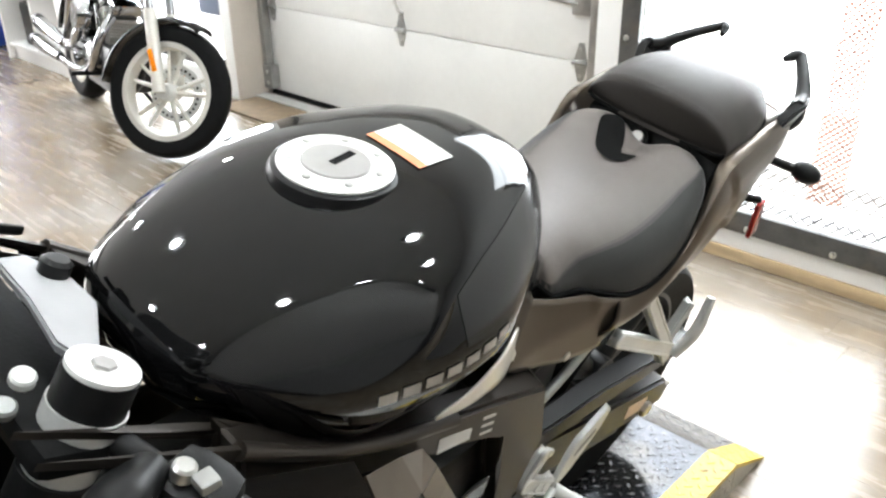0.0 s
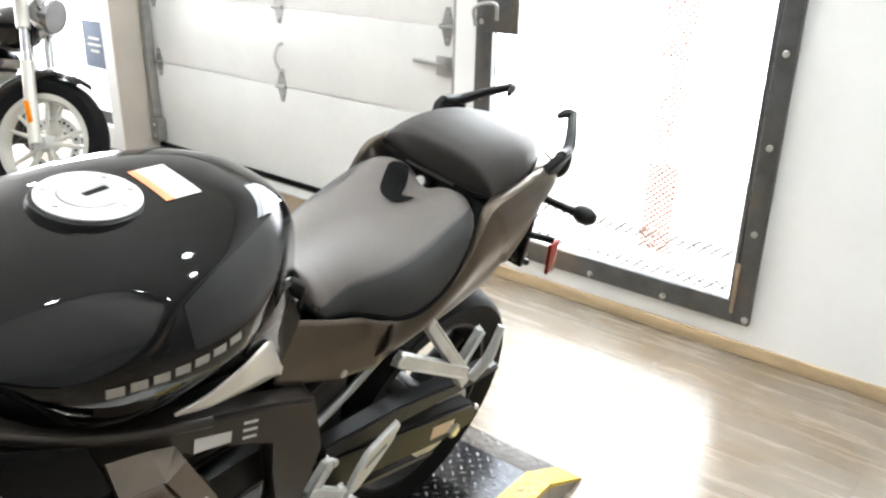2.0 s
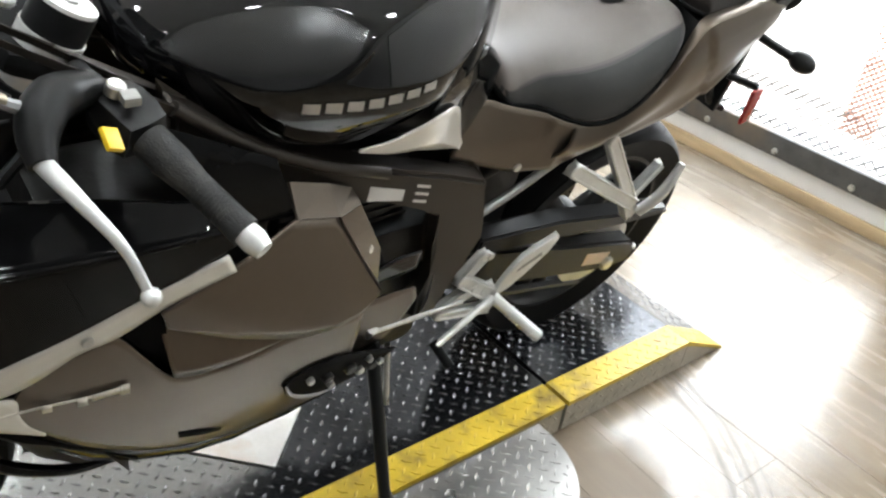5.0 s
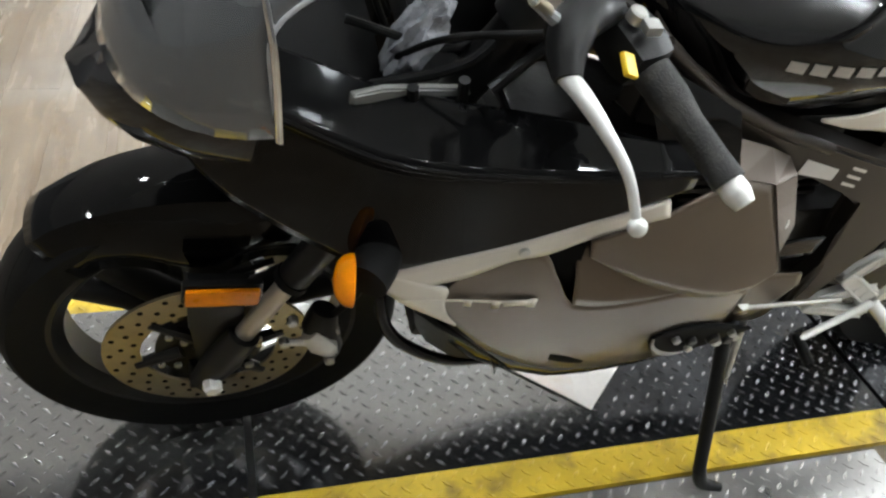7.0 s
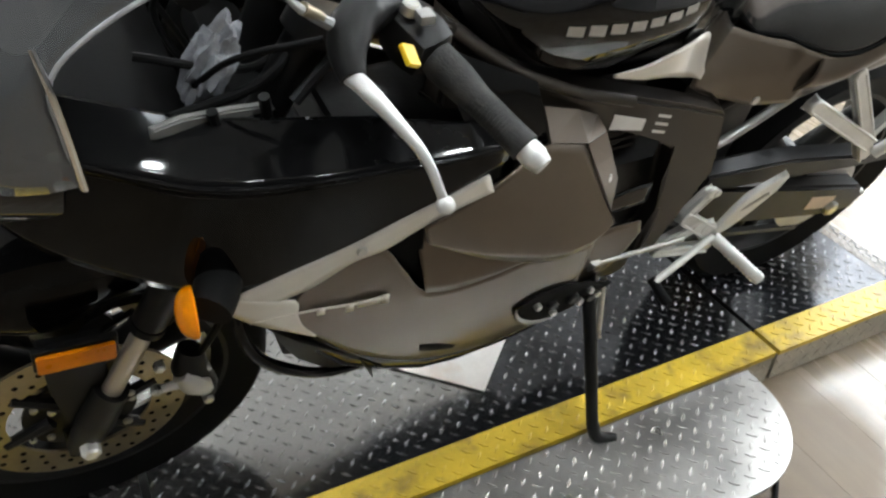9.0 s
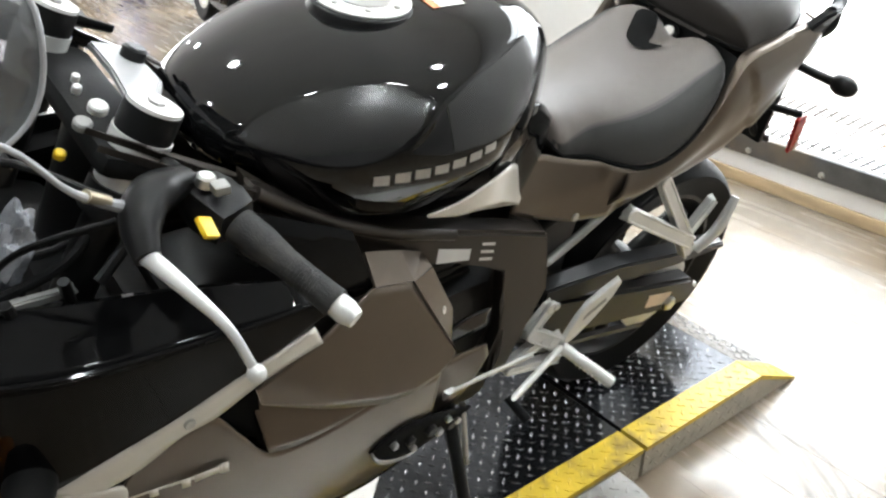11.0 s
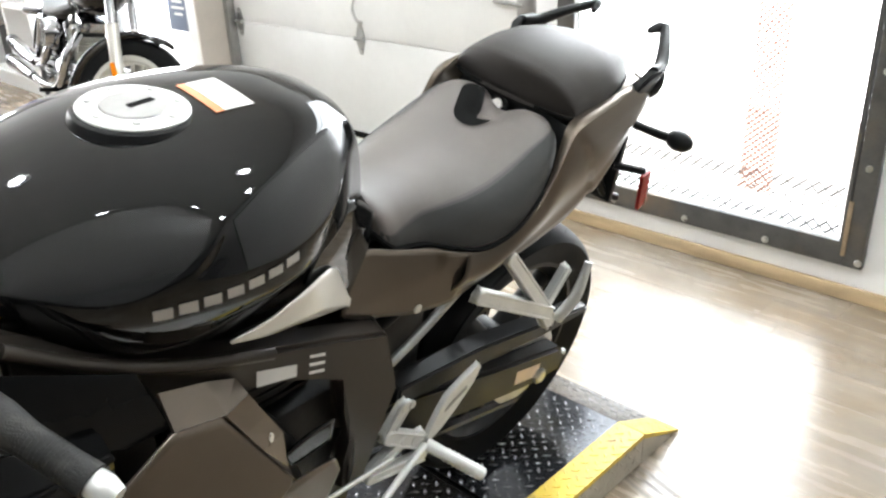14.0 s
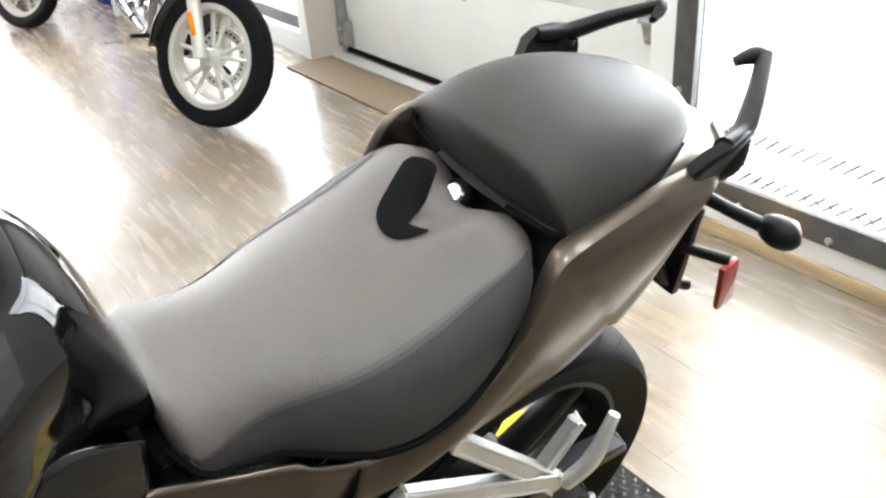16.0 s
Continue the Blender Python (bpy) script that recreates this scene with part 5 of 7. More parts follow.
for k, (a, b, c) in enumerate((((0.09, 0.12, 0.90), (0.11, 0.22, 0.88), (0.06, 0.28, 0.86)), ((0.14, 0.14, 0.86), (0.13, 0.24, 0.88), (0.09, 0.30, 0.92)), ((0.15, 0.26, 0.86), (0.135, 0.31, 0.90), (0.12, 0.33, 0.90)))):
    bp("wire", tube([a, b, c], 0.0045 + 0.001 * (k % 3), 8), RUBBER if k % 2 else SATINBLACK, "black wire")
for at, r, mat in (((0.073, 0.261, 0.961), 0.006, YELLOWBTN), ((0.10, 0.285, 0.93), 0.007, ZINC), ((0.074, 0.302, 1.004), 0.0095, CASTALU), ((0.088, 0.282, 0.998), 0.009, CASTDARK), ((0.018, 0.300, 1.008), 0.004, CASTALU), ((0.043, 0.293, 1.010), 0.0045, CASTALU)):
    bp("connector", disc(at, (0.3, 0.2, 0.9), r, 0.008, 14), mat)
bp("clutch_cable", tube([(0.20, 0.285, 0.975), (0.222, 0.233, 1.023), (0.226, 0.19, 1.08), (0.20, 0.10, 1.12)], [0.007, 0.0028, 0.0026, 0.0026], 8), LITEGREY, "grey clutch cable")
part("adjuster", tube([(0.210, 0.262, 0.997), (0.218, 0.243, 1.014)], 0.006, 10), DISC, bike, "brass cable adjuster")

# clip-on handlebars
for s in (1, -1):
    A0, A1 = Vector((s * 0.135, 0.330, 0.968)), Vector((s * 0.342, 0.415, 0.906))
    d = (A1 - A0).normalized()
    hb = bp("handlebar", tube([A0, A1 - d * 0.012], 0.011, 14), SATINBLACK, "black clip-on handlebar")
    hb.location = (0, s * 0.009, 0)
    back = Vector((0, s * 0.009, 0))
    part("clamp", tube([fork_point(s, 0.855) - back, fork_point(s, 0.897) - back], 0.031, 20, steps=3), SATINBLACK, hb, "black bar clamp")
    part("clamp_band", tube([fork_point(s, 0.895) - back, fork_point(s, 0.93) - back, fork_point(s, 0.966) - back], [0.027, 0.0295, 0.0302], 24, steps=5), CASTALU, hb, "bare cast fork band")
    bm = bmesh.new()
    n = 22
    p0, p1 = A0 + d * 0.098, A1 - d * 0.012
    tube([p0, p0 + d * 0.006, p0 + d * 0.012, p1 - d * 0.01, p1], [0.0185, 0.0185, 0.0144, 0.0140, 0.0155], 18, bm, steps=30)
    g = part("grip", bm, GRIPRUBBER, hb, "ribbed black rubber grip")
    bm = bmesh.new()
    for k in range(n):
        c = p0 + d * (0.016 + k * 0.0042)
        tube([c, c + d * 0.0018], 0.0149, 16, bm, steps=2)
    part("rib", bm, GRIPRUBBER, g)
    part("bar_end", tube([A1 - d * 0.012, A1 + d * 0.004, A1 + d * 0.012], [0.0125, 0.0132, 0.0095], 18), CASTALU, hb, "bare aluminium bar end")
    # switch housing
    c = A0 + d * 0.072
    frame3 = Matrix.Translation(c) @ d.to_track_quat("X", "Z").to_matrix().to_4x4()
    sw = part("switch_housing", block((-0.034, -0.027, -0.027), (0.028, 0.028, 0.025), 0.022, frame3), SATINBLACK, hb, "black switch housing")
    if s == 1:
        part("switch_button", block((-0.011, -0.004, -0.003), (0.011, 0.013, 0.003), 0.002, Matrix.Translation((0.244, 0.322, 0.969)) @ Matrix.Rotation(radians(25), 4, "Y") @ Matrix.Rotation(radians(-30), 4, "X")), YELLOWBTN, sw, "yellow flash button")
        part("switch_button", block((-0.008, -0.008, -0.004), (0.008, 0.008, 0.006), 0.003, Matrix.Translation((0.215, 0.352, 0.984))), CASTDARK, sw)
        part("mirror_cap", disc((0.196, 0.345, 0.978), (0.1, 0.2, 0.95), 0.009, 0.012, 16), ZINC, sw, "bare bolt head")
    # lever and perch
    PB = Vector((s * 0.19, 0.305, 0.972))
    lv = part("lever_perch", tube([PB + Vector((-s * 0.018, 0.028, 0.0)), PB + Vector((s * 0.008, -0.014, 0.008)), PB + Vector((s * 0.036, -0.032, 0.0)), PB + Vector((s * 0.062, -0.037, -0.012))], [0.018, 0.026, 0.022, 0.013], 14, flat=0.8), SATINBLACK, hb, "black lever perch")
    L0 = Vector((s * 0.246, 0.268, 0.960))
    BALL = Vector((s * 0.363, 0.313, 0.897))
    part("lever", tube([L0, L0 + Vector((s * 0.026, 0.004, 0.003)), Vector((s * 0.302, 0.283, 0.955)), Vector((s * 0.337, 0.301, 0.933)), BALL], [0.0088, 0.0080, 0.0058, 0.0046, 0.0043], 12, flat=0.72), CASTALU, lv, "bare cast aluminium lever")
    bm = bmesh.new()
    bmesh.ops.create_uvsphere(bm, u_segments=16, v_segments=10, radius=0.0088)
    bmesh.ops.translate(bm, verts=bm.verts, vec=BALL)
    part("lever_ball", bm, CASTALU, lv)
    bp("control_cable", tube([PB + Vector((-s * 0.015, -0.03, 0.0)), (s * 0.12, 0.20, 1.0), (s * 0.06, 0.15, 0.93), (s * 0.05, 0.20, 0.80)], 0.004, 8), SATINBLACK, "thin control cable")
    bp("control_cable", tube([PB + Vector((s * 0.01, -0.035, -0.005)), (s * 0.165, 0.20, 0.935), (s * 0.10, 0.17, 0.86)], 0.0035, 8), RUBBER, "black cable sheath")

# ---- tank ----
TY = [0.408, 0.425, 0.46, 0.52, 0.59, 0.66, 0.73, 0.795, 0.840, 0.880, 0.910, 0.935, 0.958]


def tank_sections(y):
    top = ease(y, TY, [0.950, 0.969, 0.990, 1.013, 1.032, 1.040, 1.041, 1.040, 1.0365, 1.027, 1.004, 0.950, 0.850])
    low = ease(y, TY, [0.915, 0.905, 0.892, 0.868, 0.850, 0.838, 0.836, 0.840, 0.842, 0.842, 0.838, 0.828, 0.815])
    half = ease(y, TY, [0.061, 0.097, 0.134, 0.177, 0.198, 0.206, 0.199, 0.172, 0.145, 0.112, 0.088, 0.068, 0.05])
    return top, low, half


def hollow(y, a):
    """Depth of the two hollows pressed into the tank's side: a long oval, and the knee recess behind it."""
    deep = 0.0
    s = (y - 0.432) / 0.205
    if 0 < s < 1:
        hi = ease(s, [0, 0.08, 0.25, 0.5, 0.85, 1.0], [0.55, 0.44, 0.365, 0.345, 0.40, 0.50])
        lo = ease(s, [0, 0.08, 0.3, 0.6, 0.88, 1.0], [0.56, 0.66, 0.735, 0.725, 0.62, 0.51])
        q = (a - hi) / max(lo - hi, 1e-4)
        if 0 < q < 1:
            deep = 0.0085 * math.sin(math.pi * q ** 0.8) * math.sin(math.pi * s) ** 0.5
    s = (y - 0.600) / 0.290
    if 0 < s < 1:
        hi = ease(s, [0, 0.2, 0.6, 1.0], [0.70, 0.52, 0.40, 0.36])
        lo = ease(s, [0, 0.2, 0.6, 1.0], [0.71, 0.76, 0.77, 0.62])
        q = (a - hi) / max(lo - hi, 1e-4)
        if 0 < q < 1:
            deep = max(deep, 0.0075 * math.sin(math.pi * q ** 0.8) * math.sin(math.pi * min(s * 1.4, 0.5 + s * 0.5)) ** 0.5)
    return deep


def tank_point(y, a):
    """Point of the tank's skin at y; a from 0 (crest) to 1 (lower edge)."""
    top, low, half = tank_sections(y)
    ph = a * math.pi * 0.5 * 1.22
    px_, pz_ = ease(y, [0.40, 0.58, 0.72, 0.84, 0.96], [0.91, 0.91, 0.84, 0.78, 0.72]), ease(y, [0.40, 0.58, 0.72, 0.84, 0.96], [0.84, 0.79, 0.66, 0.54, 0.45])
    x = half * math.copysign(abs(math.sin(max(min(ph, math.pi / 2), -1.5))) ** px_, ph)
    belt = low + (top - low) * 0.34
    if ph <= math.pi / 2:
        z = belt + (top - belt) * max(math.cos(ph), 0) ** pz_
    else:
        q = (ph - math.pi / 2) / (math.pi * 0.11)
        z = belt + (low - belt) * q
        knee = ease(y, [0.38, 0.55, 0.70, 0.82, 0.96], [0.10, 0.10, 0.22, 0.30, 0.2])
        x = half * (1 - knee * q**1.3)
    return x - math.copysign(hollow(y, abs(a)), a), z


rings = []
for y in np.linspace(TY[0], TY[-1], 130):
    pts = [tank_point(y, a) for a in np.linspace(0, 1, 90)]
    rings.append([(-x, y, z) for x, z in pts[::-1]] + [(x, y, z) for x, z in pts[1:]])
tank = bp("fuel_tank", loft(rings, True), GLOSSBLACK, "gloss black fuel tank", smooth=50)


def tank_patch(name, y0, y1, a_top, a_low, mat, label, off=0.0012, n=24, m=8):
    bm = bmesh.new()
    rows = []
    for j in range(m + 1):
        row = []
        for i in range(n):
            s = i / (n - 1)
            y = y0 + (y1 - y0) * s
            a = a_top(s) + (a_low(s) - a_top(s)) * j / m
            x, z = tank_point(y, a)
            x2, z2 = tank_point(y, a + 0.01)
            nx, nz = z - z2, x2 - x
            k = off / max(math.hypot(nx, nz), 1e-6)
            row.append(bm.verts.new((x + nx * k, y, z + nz * k)))
        rows.append(row)
    for p, q in zip(rows, rows[1:]):
        for i in range(n - 1):
            bm.faces.new((p[i], p[i + 1], q[i + 1], q[i]))
    bmesh.ops.remove_doubles(bm, verts=bm.verts[:], dist=1e-5)
    return part(name, bm, mat, tank, label)


# grey skins that paint pale reflections into the hollows
tank_patch("tank_inlay", 0.436, 0.634, lambda s: ease(s, [0, 0.08, 0.25, 0.5, 0.85, 1.0], [0.555, 0.45, 0.375, 0.355, 0.41, 0.505]), lambda s: ease(s, [0, 0.08, 0.3, 0.6, 0.88, 1.0], [0.56, 0.65, 0.728, 0.718, 0.615, 0.51]), TANKSHEEN, "grey oval skin imitating a reflection", 0.0008, 40, 14)
tank_patch("tank_inlay", 0.655, 0.868, lambda s: ease(s, [0, 0.3, 1.0], [0.54, 0.45, 0.385]), lambda s: ease(s, [0, 0.3, 0.6, 1.0], [0.745, 0.755, 0.74, 0.60]), TANKSHEEN, "grey knee skin imitating a reflection", 0.0008, 36, 12)
# maker's lettering as plain bars
for k in range(7):
    y0 = 0.553 + 0.0252 * k
    tank_patch("badge_bar", y0, y0 + 0.0192, lambda s, k=k: 0.790 - 0.0035 * k, lambda s, k=k: 0.824 - 0.005 * k, LETTER, "silver badge bar", 0.0014, 4, 3)
# filler cap
nrm = Vector((0, 0.03, 1)).normalized()
C = Vector((0, 0.650, 1.0385))
turn = nrm.to_track_quat("Z", "Y").to_matrix().to_4x4()
turn.translation = C


def turned(profile, n=48):
    bm = lathe(profile, n, "z")
    bmesh.ops.transform(bm, matrix=turn, verts=bm.verts)
    return bm


cap = part("filler_cap", turned([(-0.03, 0.072), (-0.006, 0.069), (0.001, 0.066), (0.003, 0.062), (0.003, 0.052)]), SATINBLACK, tank, "black filler surround")
part("cap_ring", turned([(0.001, 0.0600), (0.005, 0.0605), (0.0075, 0.0575), (0.0075, 0.038), (0.006, 0.036)]), CAPWHITE, cap, "pale aluminium cap ring")
part("cap_centre", turned([(0.006, 0.037), (0.0085, 0.035), (0.009, 0.0)]), CAPGREY, cap, "grey lock centre")
bm = block((-0.0042, -0.017, 0.009), (0.0042, 0.017, 0.0098), 0.0)
bmesh.ops.transform(bm, matrix=turn @ Matrix.Translation((0, -0.008, 0)) @ Matrix.Rotation(radians(12), 4, "Z"), verts=bm.verts)
part("key_slot", bm, GROOVE, cap)
for k in range(7):
    a = 2 * math.pi * k / 7
    bm = bmesh.new()
    disc((0.048 * math.cos(a), 0.048 * math.sin(a), 0.007), (0, 0, 1), 0.0045, 0.003, 12, bm)
    bmesh.ops.transform(bm, matrix=turn, verts=bm.verts)
    part("screw", bm, ZINC, cap)
# warning label behind the cap
def tank_cover(name, x0, x1, y0, y1, mat, label, off):
    """A thin label on the tank's top."""
    def height(x, y):
        lo, hi = 0.0, 0.8
        for _ in range(24):
            q = (lo + hi) / 2
            lo, hi = (q, hi) if tank_point(y, q)[0] < abs(x) else (lo, q)
        return tank_point(y, lo)[1]

    return part(name, loft([[(x, y, height(x, y) + off) for x in np.linspace(x0, x1, 15)] for y in np.linspace(y0, y1, 6)], False), mat, tank, label)


tank_cover("warning_label", -0.034, 0.050, 0.733, 0.773, LABEL, "white warning label", 0.0014)
tank_cover("label_band", -0.034, 0.050, 0.721, 0.7325, LABELORANGE, "orange label band", 0.0014)
# black trim under the tank
for s in (1, -1):
    bp("spar_edge", tube([(s * 0.168, 0.420, 0.930), (s * 0.168, 0.453, 0.904), (s * 0.168, 0.490, 0.876), (s * 0.168, 0.529, 0.851), (s * 0.168, 0.571, 0.829), (s * 0.168, 0.616, 0.807), (s * 0.168, 0.715, 0.770)], 0.0085, 12, steps=60), SPARSHADED, "rounded upper edge of the frame spar")
    thick(bp("trim_wing", patch([(0.638, 0.847), (0.682, 0.851), (0.73, 0.860), (0.780, 0.862), (0.815, 0.852), (0.840, 0.815), (0.874, 0.758)], [(0.638, 0.844), (0.682, 0.832), (0.737, 0.820), (0.80, 0.790), (0.872, 0.745)], lambda y, v: ease(y, [0.64, 0.70, 0.752, 0.80, 0.867], [0.197, 0.196, 0.187, 0.168, 0.133]), 26, 6, s), SILVER, "silver trim wing below the tank"), 0.003)
    thick(bp("knee_panel", patch([(0.755, 0.862), (0.81, 0.900), (0.87, 0.915), (0.930, 0.868)], [(0.765, 0.848), (0.81, 0.822), (0.862, 0.770), (0.925, 0.815)], lambda y, v: ease(y, [0.75, 0.82, 0.88, 0.93], [0.178, 0.152, 0.128, 0.106]) - 0.10 * max(v - 0.86, 0), 26, 10, s), GLOSSBLACK, "gloss black knee panel under the tank" if s == 1 else ""), 0.004, -1.0 if s == 1 else 1.0)
    bp("knee_filler", tube([(s * 0.085, 0.66, 0.815), (s * 0.08, 0.78, 0.80), (s * 0.07, 0.90, 0.80)], [0.03, 0.035, 0.03], 12), SATINBLACK, "black plastic filler under the tank")

# ---- frame, engine ----
for s in (1, -1):
    u0 = 0.168
    fr = bp("frame_spar", prism([(0.420, 0.935), (0.453, 0.909), (0.490, 0.881), (0.529, 0.856), (0.571, 0.834), (0.616, 0.812), (0.715, 0.775), (0.823, 0.737), (0.918, 0.700), (0.955, 0.575), (0.93, 0.50), (0.90, 0.40), (0.86, 0.40), (0.865, 0.52), (0.845, 0.645), (0.80, 0.675), (0.66, 0.745), (0.55, 0.79), (0.42, 0.825)], lambda y, z, d: (s * (u0 - 0.03 + d), y, z), 0.032, bevel=0.006), SPARSHADED, "grey-brown frame spar")
    if s == 1:
        part("sticker", prism([(0.690, 0.755), (0.752, 0.732), (0.752, 0.700 + 0.012), (0.690, 0.735 - 0.006)], lambda y, z, d: (u0 + 0.0022 + d, y, z), 0.0006), LABEL, fr, "pale data sticker")
        for k, (y, z) in enumerate(((0.785, 0.736), (0.785, 0.722), (0.785, 0.708))):
            part("text_bar", prism([(y - 0.012, z), (y + 0.014, z - 0.009), (y + 0.014, z - 0.014), (y - 0.012, z - 0.005)], lambda a, b, d: (u0 + 0.0022 + d, a, b), 0.0005), LABEL, fr)
    bp("engine_cover", lathe([(0.0, 0.0), (0.0, 0.085), (-0.02, 0.10), (-0.12, 0.10)], 32, "x", (s * 0.155 if s == 1 else -0.035, 0.70, 0.44)), ENGINE, "black engine side cover")
bp("crankcase", block((-0.13, 0.50, 0.28), (0.13, 0.92, 0.60), 0.03), ENGINE, "black engine crankcase")
bp("front_cylinder", block((-0.10, 0.36, 0.42), (0.10, 0.60, 0.70), 0.03), ENGINE, "black front cylinder")
bp("rear_cylinder", block((-0.10, 0.62, 0.52), (0.10, 0.82, 0.76), 0.03), ENGINE, "black rear cylinder")
for k in range(9):
    bp("cooling_fin", block((-0.103, 0.605, 0.555 + 0.017 * k), (0.103, 0.83, 0.562 + 0.017 * k)), ENGINE, "", smooth=0)
bp("coolant_hose", tube([(0.13, 0.62, 0.72), (0.155, 0.70, 0.66), (0.15, 0.76, 0.56)], 0.013, 12), RUBBER, "black coolant hose")
bp("exhaust_pipe", tube([(0.05, 0.42, 0.50), (0.07, 0.38, 0.36), (0.05, 0.48, 0.24), (0.0, 0.75, 0.235), (-0.10, 1.0, 0.30), (-0.17, 1.4, 0.46)], [0.022, 0.022, 0.022, 0.026, 0.028, 0.05], 14), SATINBLACK, "black exhaust pipe")
part("oil_filter", disc((0.12, 0.66, 0.66), (1, 0, 0), 0.03, 0.03, 20), ENGINE, bike)

# ---- swing arm and rear ----
def casting(legs, u, depth, s):
    """Flat cast legs (y0, z0, half width, y1, z1, half width) that meet in one bracket."""
    bms = []
    for y0, z0, w0, y1, z1, w1 in legs:
        d = Vector((y1 - y0, z1 - z0)).normalized()
        n = Vector((-d.y, d.x))
        out = [(y0 + n.x * w0, z0 + n.y * w0), (y1 + n.x * w1, z1 + n.y * w1), (y1 + d.x * w1 * 0.6, z1 + d.y * w1 * 0.6), (y1 - n.x * w1, z1 - n.y * w1), (y0 - n.x * w0, z0 - n.y * w0), (y0 - d.x * w0 * 0.6, z0 - d.y * w0 * 0.6)]
        bms.append(prism(out, lambda y, z, q: (s * (u + q + 0.04 * (y - y0)), y, z), depth, bevel=0.003))
    return merged(*bms)


def ribs(legs, u, depth, s, parent):
    """Raised edges and a round boss along each cast leg."""
    for y0, z0, w0, y1, z1, w1 in legs:
        d = Vector((y1 - y0, z1 - z0)).normalized()
        n = Vector((-d.y, d.x))
        for e in (-0.82, 0.82):
            ends = [(s * (u + depth + 0.04 * (y - y0)), y + n.x * w * e, z + n.y * w * e) for y, z, w in ((y0, z0, w0), (y1, z1, w1))]
            part("rib", tube(ends, 0.0028, 8), CASTALU, parent)
        part("boss", disc((s * (u + depth * 0.6), y0, z0), (s, 0, 0), w0 * 0.95, depth * 0.7, 16), CASTALU, parent)


for s in (1, -1):
    sa = bp("swing_arm", prism([(0.93, 0.50), (1.05, 0.475), (1.30, 0.40), (1.50, 0.345), (1.53, 0.315), (1.515, 0.272), (1.40, 0.285), (1.20, 0.335), (1.0, 0.39), (0.92, 0.42)], lambda y, z, d: (s * (0.105 + d + 0.01 * max(y - 1.2, 0)), y, z), 0.036, bevel=0.007), SATINBLACK, "black box-section swing arm")
    part("axle_nut", disc((s * 0.141, RA[0] + 0.0, RA[1]), (s, 0, 0), 0.018, 0.014, 6), ZINC, sa, "bright axle nut")
    part("adjuster", disc((s * 0.135, 1.50, 0.312), (0, 1, 0), 0.008, 0.035, 10), ZINC, sa)
    if s == 1:
        part("sticker", prism([(1.345, 0.362), (1.43, 0.338), (1.43, 0.304), (1.345, 0.326)], lambda y, z, d: (0.1432 + d, y, z), 0.0006), WARMLABEL, sa, "pale chain sticker")
PEG_LEGS = [(1.222, 0.697, 0.012, 1.375, 0.515, 0.014), (1.152, 0.645, 0.014, 1.385, 0.505, 0.015), (1.375, 0.512, 0.016, 1.412, 0.462, 0.017), (1.375, 0.515, 0.012, 1.425, 0.592, 0.009)]
REST_LEGS = [(0.980, 0.516, 0.013, 0.948, 0.464, 0.012), (0.948, 0.464, 0.014, 1.025, 0.405, 0.016), (0.990, 0.432, 0.014, 0.914, 0.394, 0.010), (0.914, 0.388, 0.009, 1.045, 0.358, 0.010), (1.020, 0.415, 0.018, 1.055, 0.365, 0.017)]
bp("chain_guard", prism([(0.99, 0.525), (1.2, 0.502), (1.4, 0.458), (1.572, 0.425), (1.578, 0.408), (1.40, 0.424), (1.2, 0.455), (0.99, 0.485)], lambda y, z, d: (0.108 + d, y, z), 0.036, bevel=0.004), SATINBLACK, "black chain guard")
bp("rear_hugger", loft([[(0.088 * math.sin(q), RA[0] - 0.325 * math.sin(a) * (0.93 + 0.07 * math.cos(q)), RA[1] + 0.325 * math.cos(a) * (0.93 + 0.07 * math.cos(q))) for q in np.linspace(-1.3, 1.3, 11)] for a in np.linspace(0.35, 1.25, 14)], False), SATINBLACK, "black rear hugger")
bp("battery_box", block((-0.095, 0.90, 0.46), (0.095, 1.09, 0.70), 0.02), SATINBLACK, "black battery box under the seat")
bp("inner_fender", loft([[(x, y, z) for x in np.linspace(-0.095, 0.095, 7)] for y, z in ((1.085, 0.48), (1.10, 0.60), (1.20, 0.672), (1.36, 0.70), (1.50, 0.745), (1.60, 0.80))], False), SATINBLACK, "black inner rear fender")
bp("shock", tube([(0, 1.0, 0.45), (0, 1.06, 0.72)], 0.035, 16), SATINBLACK, "black rear shock absorber")
